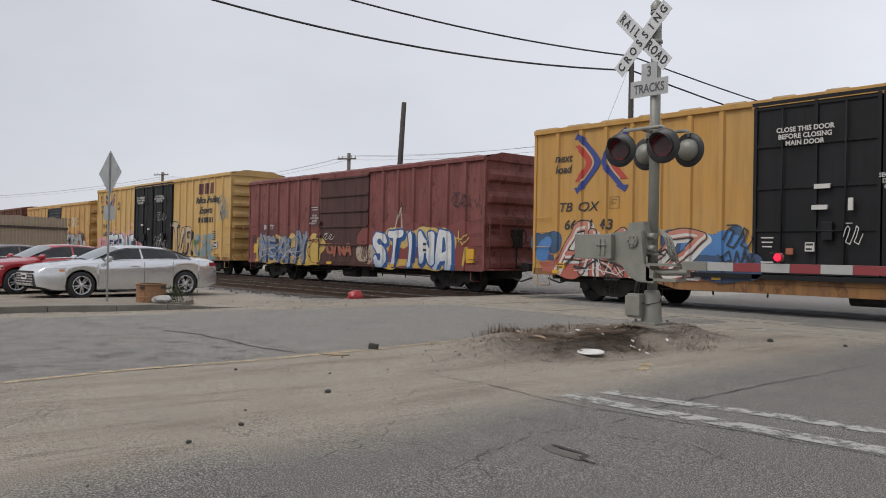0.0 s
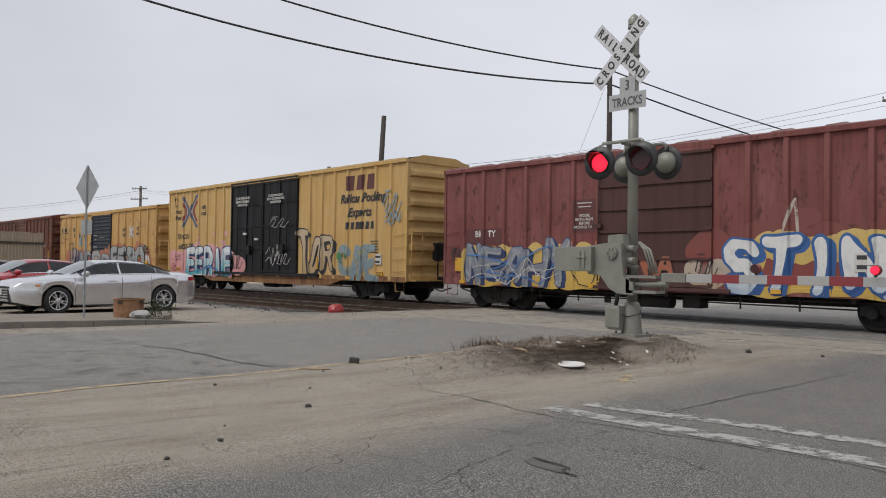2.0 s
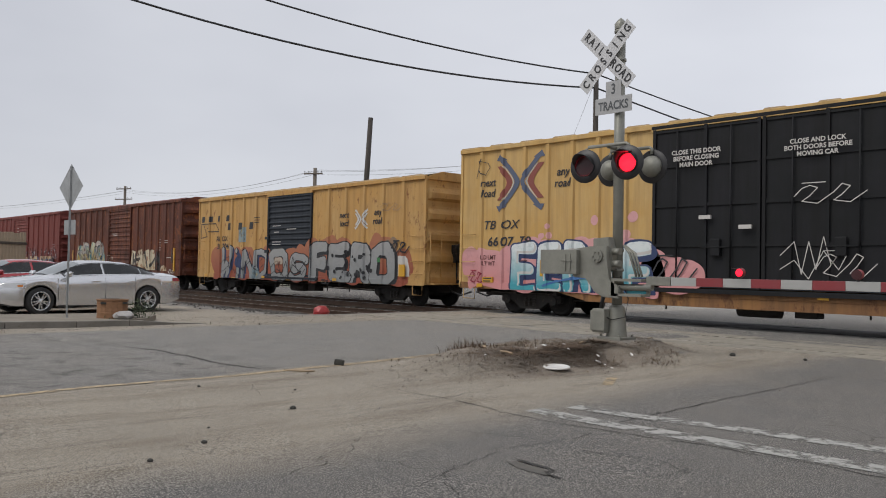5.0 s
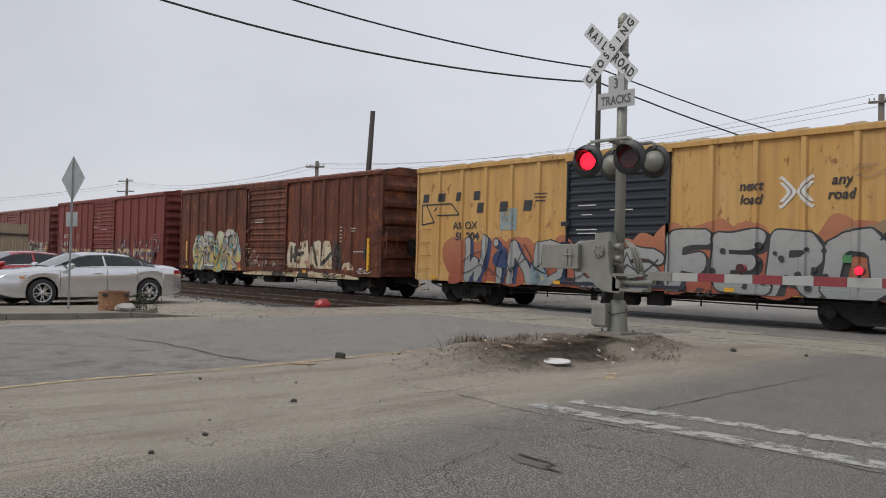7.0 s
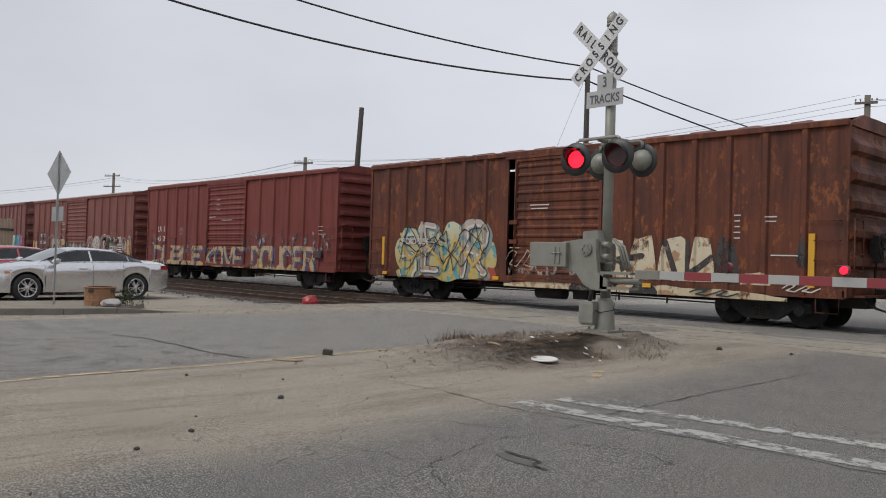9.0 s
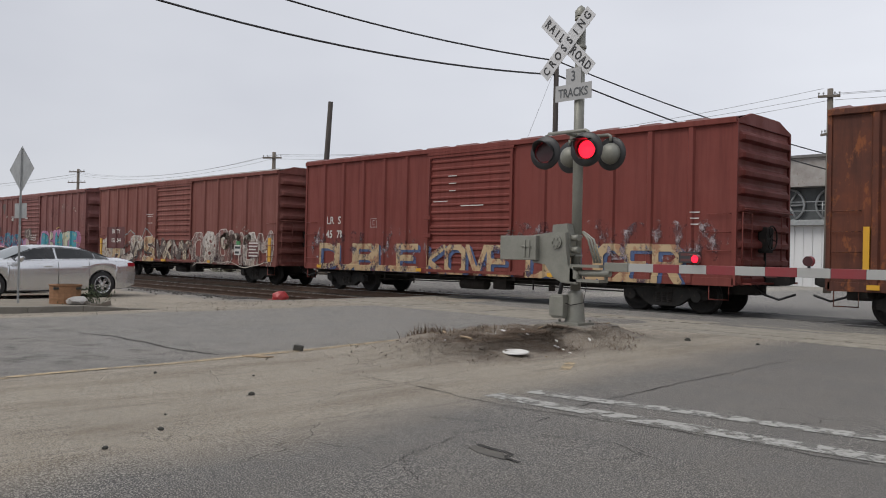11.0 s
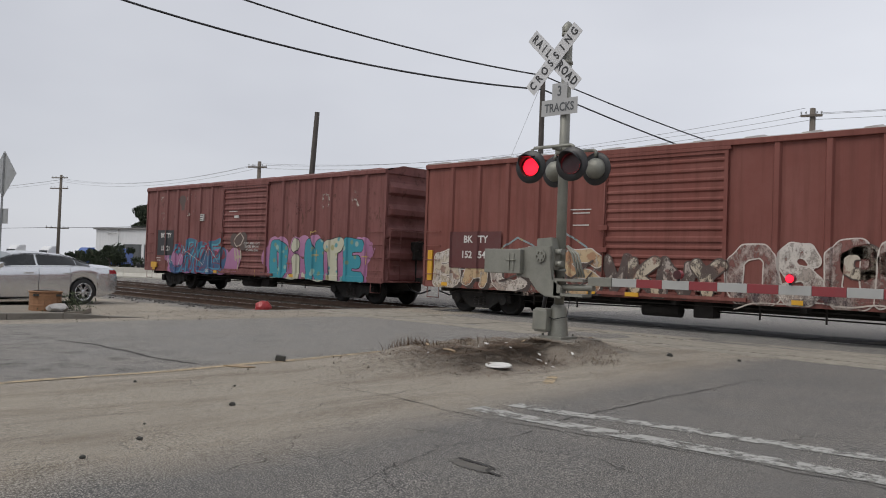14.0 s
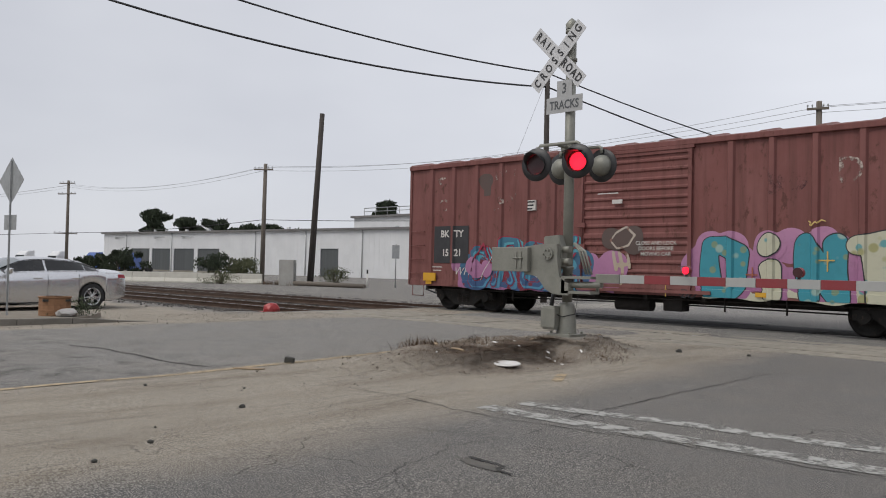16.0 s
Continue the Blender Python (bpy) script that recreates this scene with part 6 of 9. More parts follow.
def ribbon(points, width, lift=0.004, jag=0.0, step=0.12):
    """A thin strip along points that follows the ground."""
    pts = [Vector((*p, 0)) for p in points]
    path = []
    for a, b in zip(pts, pts[1:]):
        k = max(1, int((b - a).length / step))
        path += [a.lerp(b, i / k) for i in range(k)]
    path.append(pts[-1])
    bm = bmesh.new()
    prev = None
    for i, p in enumerate(path):
        d = (path[min(i + 1, len(path) - 1)] - path[max(i - 1, 0)]).normalized()
        s = Vector((-d.y, d.x, 0))
        off = jag * noise.noise(Vector((p.x * 2.7, p.y * 2.7, 8))) + 0.5 * jag * noise.noise(Vector((p.x * 9, p.y * 9, 2)))
        w = width * (1 if not jag else 0.35 + 0.9 * abs(noise.noise(Vector((p.x * 3, p.y * 3, 5)))) * 1.4)
        q = []
        for e in (-0.5, 0.5):
            v = p + s * (off + e * w)
            q.append(bm.verts.new((v.x, v.y, ground_z(v.x, v.y) + lift)))
        if prev:
            bm.faces.new((prev[0], q[0], q[1], prev[1]))
        prev = q
    for f in bm.faces:
        f.normal_update()
        if f.normal.z < 0:
            f.normal_flip()
    return bm


def road_marking(points, width, material, label):
    solid("road_marking", ribbon(points, width, 0.006), material, Matrix(), label, "road marking", "road markings", "structure")


road_marking([(-4.85, 6.12), (-3.4, 6.30), (-1.84, 6.48), (0.6, 6.70)], 0.21, M_LINE_WHITE, "worn white stop line on the asphalt")
road_marking([(-4.95, 5.68), (-3.4, 5.72), (-1.64, 5.80), (0.6, 5.93)], 0.24, M_LINE_WHITE, "worn white stop line on the asphalt")
road_marking([(-7.2, -8), (-7.95, -1), (-8.45, 2.73), (-8.57, 5.22), (-8.8, 7.0), (-9.14, 8.9), (-9.35, 10.5)], 0.11, M_LINE_YELLOW, "faded yellow edge line by the sand")
road_marking([(-5.9, 8.2), (-5.55, 7.6)], 0.12, M_LINE_YELLOW, "faded yellow edge line by the sand")
road_marking([(-6.6, 11.0), (-6.1, 9.2)], 0.07, M_LINE_FAINT, "ghost of an old white line")
road_marking([(-12.2, 5.2), (-12.6, 8.6), (-12.8, 9.4)], 0.10, M_LINE_FAINT, "ghost of an old white line")


def cracks():
    lines = [[(-4.12, 5.6), (-4.15, 6.32), (-4.23, 8.4), (-4.31, 10.39)], [(-5.73, 5.46), (-5.09, 5.37), (-4.22, 5.40), (-3.94, 5.46), (-2.82, 5.57), (-2.06, 5.58), (-0.3, 5.62)], [(-3.99, 5.3), (-3.90, 4.8), (-3.95, 4.34), (-4.04, 4.25)],
             [(-4.04, 4.25), (-3.91, 3.99), (-3.88, 3.65), (-3.69, 3.46), (-3.62, 3.13)], [(-3.75, 3.5), (-3.5, 3.3), (-3.3, 3.2)], [(-3.6, 4.6), (-3.1, 4.8), (-2.6, 4.6)], [(-4.15, 4.7), (-4.6, 4.5), (-4.9, 4.1)],
             [(-12.41, 4.94), (-11.7, 5.08), (-10.59, 5.08), (-9.62, 5.07), (-8.89, 5.19)], [(-7.29, 5.44), (-6.68, 5.42), (-5.73, 5.46)], [(-10.4, 2.2), (-10.2, 3.2), (-10.3, 4.1)], [(-12.2, 2.0), (-11.9, 3.1), (-12.0, 4.0)],
             [(-11.2, 1.4), (-11.0, 2.4), (-11.1, 3.4)], [(-6.2, 6.6), (-5.9, 5.6), (-6.0, 5.0), (-5.6, 4.2)], [(-9.6, 1.8), (-9.5, 2.6), (-9.7, 3.3)]]
    for k, pts in enumerate(lines):
        solid("pavement_crack", ribbon(pts, {0: 0.024, 1: 0.020, 7: 0.075, 8: 0.013}.get(k, 0.012), 0.004, 0.10 if k not in (0, 1, 7, 8) else 0.05, 0.05), M_CRACK, Matrix(), "jagged dark crack in the asphalt", "crack", "cracks in the asphalt", "structure")


cracks()


def pothole():
    """A shallow broken hollow in the asphalt with a ragged dark lip."""
    p = thing("pothole", pose(-3.5, 3.97, 0.0, 0, 0, 0), "shallow pothole with a ragged dark edge and sandy bottom", "pothole", kind="structure")
    rnd = random.Random(3)
    ring = []
    for k in range(26):
        a = 2 * math.pi * k / 26
        r = 1 + 0.55 * noise.noise(Vector((math.cos(a) * 2.6, math.sin(a) * 2.6, 7)))
        ring.append((0.25 * math.cos(a) * r, 0.075 * math.sin(a) * r - 0.05 * math.cos(a) + 0.02 * noise.noise(Vector((a * 3, 2, 5)))))
    bm = bmesh.new()
    bm.faces.new([bm.verts.new((x * 0.82, y * 0.7, ground_z(x - 3.5, y + 3.97) + 0.005)) for x, y in ring])
    part("hollow", tidy(bm), surface("sandy_hollow", (0.115, 0.105, 0.09), (0.088, 0.084, 0.078), 9, 60, 0.95), p)
    lip = [(-3.5 + x * 1.02, 3.97 + y * 1.02) for x, y in ring[0:10]]
    o = part("lip", ribbon(lip, 0.042, 0.010, 0.045, 0.012), M_CRACK, p, "ragged dark edge")
    o.matrix_basis = pose(3.5, -3.97, 0)


pothole()


def crossing_surface():
    """Concrete panels on the near track, dark timber and rubber on the train's."""
    deck = thing("crossing_surface", Matrix(), "weathered concrete and dark rubber panels level with the rails", "crossing", kind="structure")
    rnd = random.Random(4)
    for y0, strips, mat, length in ((NEAR_TRACK_Y, ((-1.35, -0.80), (-0.66, 0.66), (0.80, 1.35)), M_CONCRETE, 2.44), (TRACK_Y, ((-1.25, -0.80), (-0.66, 0.66), (0.80, 1.25)), M_PLANK, 1.83)):
        for a, b in strips:
            bm = bmesh.new()
            box(bm, -length / 2 + 0.012, length / 2 - 0.012, a, b, -0.12, 0.0, 0.012)
            mesh = link_mesh("panel", bm, mat)
            x = -17.6
            while x < 14:
                share("panel", mesh, deck, pose(x + length / 2, y0, 0.006 + rnd.uniform(-0.006, 0.010), rnd.uniform(-0.3, 0.3), rnd.uniform(-0.2, 0.2), 0))
                x += length
    return deck


crossing_surface()


def track_bed():
    rnd = random.Random(11)
    for tr in [o for o in scene.objects if o.name.startswith("railway_track")]:
        bm = bmesh.new()
        box(bm, -0.115, 0.115, -1.3, 1.3, -0.33, -0.165, 0.012)
        mesh = link_mesh("sleeper", bm, M_TIE)
        x = -19.4
        while x > -62:
            share("sleeper", mesh, tr, pose(x, rnd.uniform(-0.05, 0.05), rnd.uniform(-0.01, 0.005), 0, 0, rnd.uniform(-1.5, 1.5)))
            x -= 0.55
    # crushed stone between and beside the rails
    verts, faces = [], []
    base = [(1, 0, 0), (-1, 0, 0), (0, 1, 0), (0, -1, 0), (0, 0, 1), (0, 0, -1)]
    tri = [(0, 2, 4), (2, 1, 4), (1, 3, 4), (3, 0, 4), (2, 0, 5), (1, 2, 5), (3, 1, 5), (0, 3, 5)]
    for k in range(22000):
        x = -19.0 - 30 * rnd.random() ** 1.7
        y = rnd.uniform(12.0, 22.4) if k % 3 else rnd.gauss(12.7, 0.5)
        hump = -0.19 if 12.9 < y < 21.6 else -0.26
        z = max(ground_z(x, y) + 0.01, hump - rnd.random() * 0.05) if x < -19.3 else ground_z(x, y) + 0.01
        s = rnd.uniform(0.022, 0.055)
        m = Matrix.Translation((x, y, z)) @ Euler((rnd.random() * 6, rnd.random() * 6, rnd.random() * 6)).to_matrix().to_4x4() @ Matrix.Diagonal((s * rnd.uniform(0.7, 1.4), s, s * rnd.uniform(0.6, 1.1), 1))
        k = len(verts)
        verts += [tuple(m @ Vector(b)) for b in base]
        faces += [(a + k, b + k, c + k) for a, b, c in tri]
    mesh = bpy.data.meshes.new("ballast")
    mesh.from_pydata(verts, [], faces)
    mesh.materials.append(island_varied("crushed_ballast", (0.16, 0.147, 0.132), (0.05, 0.047, 0.045)))
    tagged(new("ballast", mesh), "dark crushed stone ballast beside the rails", "ballast", kind="stuff")


def island_varied(name, a, b, rough=0.9):
    m, n, l, p = nodes_of(name)
    g = n.new("ShaderNodeNewGeometry")
    f = noise_node(n, l, 40, 3)
    k = math_node(n, l, "ADD", math_node(n, l, "MULTIPLY", g.outputs["Random Per Island"], 0.8), math_node(n, l, "MULTIPLY", f, 0.3), True)
    l.new(mix_node(n, l, k, a, b), p.inputs["Base Color"])
    p.inputs["Roughness"].default_value = rough
    return m


track_bed()


# ---- crossing signal with barrier ----
# darker copy of the white sheeting: the plate's shade is put into the colour
M_SIGN_SHADED = surface("shaded_sign_sheeting", (0.42, 0.42, 0.42), (0.34, 0.34, 0.335), 4, 60, 0.5, 0, 0.02)
M_SIGNGREYTEXT = paint("dark_grey_lettering", (0.075, 0.08, 0.085), 0.5)

def crossing_signal():
    """Post with crossbuck, track count, two pairs of flashers, and the lowered barrier with its drive."""
    px, py, pz = POST
    s = thing("crossing_signal", pose(px, py, pz), "silver railroad crossing signal post with crossbuck and red flashers", "crossing signal")
    bm = bmesh.new()
    tube(bm, [(0, 0, 0.5), (0.0, 0, 4.74)], 0.078, 18)
    lathe(bm, [(0.09, 4.72), (0.095, 4.80), (0.05, 4.86), (0.0, 4.90)], None, 18)
    for z in (4.22, 4.66, 3.62, 1.32, 1.02):
        lathe(bm, [(0.08, z), (0.094, z + 0.005), (0.094, z + 0.045), (0.08, z + 0.05)], None, 18)
    part("post", bm, M_SILVER, s)
    bm = bmesh.new()
    box(bm, -0.21, 0.21, -0.21, 0.21, 0.0, 0.04, 0.006)
    lathe(bm, [(0.16, 0.04), (0.15, 0.10), (0.125, 0.45), (0.11, 0.50), (0.08, 0.52)], None, 18)
    base = part("base", bm, M_SILVER, s, "cast pole base with bolted flange")
    bm = bmesh.new()
    lathe(bm, [(0.0, 0.075), (0.022, 0.075), (0.022, 0.04)], None, 6, False)
    bolt = link_mesh("bolt", bm, M_SILVER)
    for a in (-0.165, 0.165):
        for b in (-0.165, 0.165):
            share("bolt", bolt, base, pose(a, b, 0))
    bm = bmesh.new()
    box(bm, -0.27, -0.05, -0.26, -0.10, 0.10, 0.46, 0.02)
    box(bm, -0.29, -0.03, -0.275, -0.25, 0.13, 0.43, 0.01)
    part("junction_box", bm, M_SILVER, s, "small silver cable box at the base")
    bm = bmesh.new()
    tube(bm, [(-0.16, -0.18, 0.46), (-0.15, -0.15, 0.62), (-0.09, -0.1, 0.80), (-0.09, -0.07, 1.1)], 0.032, 8)
    tube(bm, [(0.10, -0.06, 0.95), (0.30, -0.14, 0.62), (0.26, -0.16, 0.35), (0.02, -0.15, 0.30), (-0.1, -0.2, 0.35)], 0.008, 6)
    part("cable", bm, M_BLACK, s, "grey conduit and loose black cable")
    # crossbuck
    for turn, word, yy, at in ((45, "CROSSING", -0.115, None), (-45, "RAIL ROAD", -0.10, None)):
        bm = bmesh.new()
        box(bm, -0.625, 0.625, 0.0, 0.006, -0.112, 0.112, 0.0)
        blade = part("crossbuck_blade", bm, M_SIGN, s, "white crossbuck blade with black letters")
        blade.matrix_basis = pose(-0.17, yy, 4.30, 0, -turn, 0)
        for i, ch in enumerate(word):
            if ch == " ":
                continue
            if word == "CROSSING":
                x = -0.53 + 1.06 * i / 7
            else:
                x = (-0.53 + 0.125 * i) if i < 4 else (0.16 + (i - 5) * 0.125)
            lb = letters(ch, 0.185, 0.0, 0.005)
            for v in lb.verts:
                v.co = Vector((v.co.x * 0.78 + x, -0.004, v.co.y))
            part("letter", lb, M_SIGNBLACK, blade)
    plate = part("track_count_sign", box(box(bmesh.new(), -0.335, 0.335, -0.006, 0.0, -0.125, 0.125), -0.14, 0.14, -0.006, 0.0, 0.125, 0.37), M_SIGN_SHADED, s, "white inverted T sign giving the number of tracks")
    plate.matrix_basis = pose(-0.04, -0.105, 3.55)
    for word, z, size in (("TRACKS", -0.01, 0.185), ("3", 0.24, 0.22)):
        lb = letters(word, size, 0.0, 0.004)
        for v in lb.verts:
            v.co = Vector((v.co.x * 0.80, -0.010, v.co.y + z))
        part("letter", lb, M_SIGNGREYTEXT, plate)
    # flasher arm and four lamps
    zc = 2.62
    bm = bmesh.new()
    box(bm, -0.1, 0.1, -0.1, 0.1, zc + 0.20, zc + 0.34, 0.02)
    for sy in (-1, 1):
        y = sy * 0.30
        tube(bm, [(0, 0, zc + 0.27), (0, y * 0.9, zc + 0.28)], 0.035, 8)
        tube(bm, [(-0.38, y, zc + 0.19), (-0.38, y, zc + 0.27), (-0.34, y, zc + 0.29), (0.34, y, zc + 0.29), (0.38, y, zc + 0.27), (0.38, y, zc + 0.19)], 0.026, 8)
    part("flasher_arm", bm, M_SILVER, s, "tubular cross arm for the lamps")
    shutters = []
    for sy in (-1, 1):
        for sx in (-1, 1):
            lamp = new("flasher_lamp")
            lamp.empty_display_size = 0.1
            lamp.parent = s
            lamp.matrix_basis = pose(sx * 0.38, sy * 0.33, zc, 0, 0, 0 if sy < 0 else 180) @ pose(0, 0, 0, 0, 0, 10 if sy < 0 else 0)
            tagged(lamp, "round red flasher lamp with black backing disc")
            face = Matrix.Rotation(radians(90), 4, "X")
            part("backing_disc", lathe(bmesh.new(), [(0.150, 0.012), (0.252, 0.006), (0.257, -0.004), (0.252, -0.012), (0.150, -0.012)], face, 40), M_BLACK, lamp, "black backing disc")
            part("housing", lathe(bmesh.new(), [(0.165, -0.012), (0.165, -0.03), (0.155, -0.07), (0.12, -0.12), (0.06, -0.15), (0.0, -0.155)], face, 28), M_SILVER, lamp, "silver rounded lamp housing")
            bm = bmesh.new()
            ring = []
            for k in range(25):
                a = radians(-65 + 310 * k / 24) + radians(0)
                depth = 0.05 + 0.19 * max(0.0, math.sin(a)) ** 0.8
                ring.append((a, depth))
            prev = None
            for a, d in ring:
                q = [bm.verts.new(Vector((r * math.cos(a), yq, r * math.sin(a)))) for r, yq in ((0.160, -0.004), (0.168, -d), (0.162, -d), (0.154, -0.004))]
                if prev:
                    for i in range(3):
                        f = bm.faces.new((prev[i], q[i], q[i + 1], prev[i + 1]))
                        f.smooth = True
                prev = q
            part("hood", tidy(bm), M_BLACK, lamp, "black visor hood")
            if sy < 0:
                part("led_disc", lathe(bmesh.new(), [(0.0, -0.006), (0.128, -0.006), (0.132, -0.012)], face, 32), M_LED, lamp, "glowing red lamp disc")
                # added shutter: covers the ever-glowing disc while the lamp counts as off
                sh = part("shutter", added_shutter_disc(0.146), M_REDGLASS, lamp, "added dark red shutter over the glowing disc")
                sh.matrix_basis = pose(0, -0.02, 0.146)
                shutters.append((sh, sx))
            else:
                part("lens", lathe(bmesh.new(), [(0.0, 0.02), (0.08, 0.016), (0.148, 0.0)], face, 32), M_REDGLASS, lamp, "unlit dark red lens")
    # barrier drive
    bm = bmesh.new()
    slab(bm, [(-0.62, 0.93), (-0.62, 1.36), (-0.28, 1.40), (0.02, 1.40), (0.02, 1.17), (0.05, 0.90), (0.24, 0.80), (0.24, 0.62), (-0.06, 0.64), (-0.22, 0.72), (-0.36, 0.92)], -0.30, -0.22)
    slab(bm, [(-0.30, 1.05), (-0.30, 1.52), (-0.02, 1.54), (0.04, 1.3), (0.04, 1.05)], -0.22, 0.02)
    bmesh.ops.bevel(bm, geom=bm.edges[:], offset=0.012, segments=2, affect="EDGES")
    drive = part("barrier_drive", tidy(bm), M_SILVER, s, "cast counterweight arm and drive housing")
    bm = bmesh.new()
    tube(bm, [(0, 0, 0), (0, -0.03, 0)], 0.10, 16)
    for k in range(6):
        a = k * math.pi / 3
        tube(bm, [(0.062 * math.cos(a), -0.03, 0.062 * math.sin(a)), (0.062 * math.cos(a), -0.05, 0.062 * math.sin(a))], 0.016, 6)
    o = part("hub", bm, M_SILVER, drive, "bolted hub")
    o.matrix_basis = pose(-0.15, -0.302, 1.25)
    bm = bmesh.new()
    box(bm, -0.72, 0.0, -0.06, 0.06, -0.19, 0.19, 0.012)
    for x in (-0.22, -0.13):
        box(bm, x - 0.02, x + 0.02, -0.075, -0.062, -0.14, 0.12, 0.004)
        tube(bm, [(x - 0.05, -0.08, 0.02), (x + 0.05, -0.08, 0.02)], 0.012, 6)
    o = part("counterweight", bm, M_SILVER, s, "grey steel counterweight plates")
    o.matrix_basis = pose(-0.48, -0.33, 1.16)
    bm = bmesh.new()
    box(bm, 0.10, 0.62, -0.30, -0.06, 0.66, 0.70)
    box(bm, 0.10, 0.62, -0.30, -0.06, 0.88, 0.92)
    box(bm, 0.10, 0.16, -0.30, -0.06, 0.70, 0.88)
    box(bm, 0.58, 0.62, -0.10, -0.06, 0.70, 0.88)
    tube(bm, [(0.16, -0.2, 0.79), (0.75, -0.2, 0.80)], 0.05, 10)
    for z in (1.14, 1.32):
        tube(bm, [(0.03, -0.16, z), (0.16, -0.16, z)], 0.05, 10)
    for q in (0.0, 0.05, 0.1):
        tube(bm, [(0.09, 0.02 + q * 0.3, 1.42), (0.20 + q, 0.02, 1.30), (0.34 + q, 0.0, 0.95)], 0.018, 6)
    part("bracket", tidy(bm), M_SILVER, s, "barrier bracket with cables")
    # the lowered arm
    ay = -0.20
    bm = bmesh.new()
    box(bm, 0.66, 1.055, ay - 0.03, ay + 0.03, 0.83, 0.96, 0.008)
    arm = part("barrier_arm", bm, M_SILVER, s, "long lowered barrier arm with red and grey bands")
    red = link_mesh("band", box(bmesh.new(), 0.0, 0.392, -0.022, 0.022, -0.058, 0.058, 0.004), M_STRIPE_RED)
    white = link_mesh("band", box(bmesh.new(), 0.0, 0.392, -0.022, 0.022, -0.058, 0.058, 0.004), M_STRIPE_WHITE)
    for k in range(20):
        share("band", red if k % 2 == 0 else white, arm, pose(1.455 + 0.3945 * k, ay, 0.895))
    share("band", white, arm, pose(1.060, ay, 0.895))
    gate_lamps = []
    for x, which in ((2.08, 1), (3.56, -1)):
        lamp = new("barrier_lamp")
        lamp.empty_display_size = 0.05
        lamp.parent = s
        lamp.matrix_basis = pose(x, ay, 1.035)
        tagged(lamp, "small red lamp on the barrier arm")
        face = Matrix.Rotation(radians(90), 4, "X")
        part("lamp_body", lathe(bmesh.new(), [(0.055, 0.03), (0.058, 0.0), (0.064, -0.03), (0.0, -0.04)], face, 20), M_STRIPE_RED, lamp, "round red lamp body")
        tube_bm = tube(bmesh.new(), [(0, 0, -0.05), (0, 0, -0.10)], 0.02, 8)
        part("stem", tube_bm, M_BLACK, lamp)
        part("led_disc", lathe(bmesh.new(), [(0.0, 0.034), (0.046, 0.034), (0.050, 0.030)], face, 20), M_GATE_LED, lamp, "glowing red lamp disc")
        sh = part("shutter", added_shutter_disc(0.06), M_REDGLASS, lamp, "added dark red shutter over the glowing disc")
        sh.matrix_basis = pose(0, -0.045, 0.06)
        gate_lamps.append((sh, which))
    return shutters, gate_lamps


def added_shutter_disc(r):
    """A thin dark disc, hinged at its top, that swings up under the hood to show the lamp. Added: it stands in for
    switching the lamp.
    """
    bm = bmesh.new()
    lathe(bm, [(0.0, 0.002), (r, 0.002), (r, -0.002), (0.0, -0.002)], Matrix.Translation((0, 0, -r)) @ Matrix.Rotation(radians(90), 4, "X"), 28, False)
    return tidy(bm)


SHUTTERS, GATE_SHUTTERS = crossing_signal()
solid("concrete_pad", box(bmesh.new(), -0.42, 0.48, -0.42, 0.48, -0.25, 0.004, 0.02), M_KERB, pose(POST.x, POST.y, POST.z - 0.001), "low concrete pad under the signal post", "concrete pad")


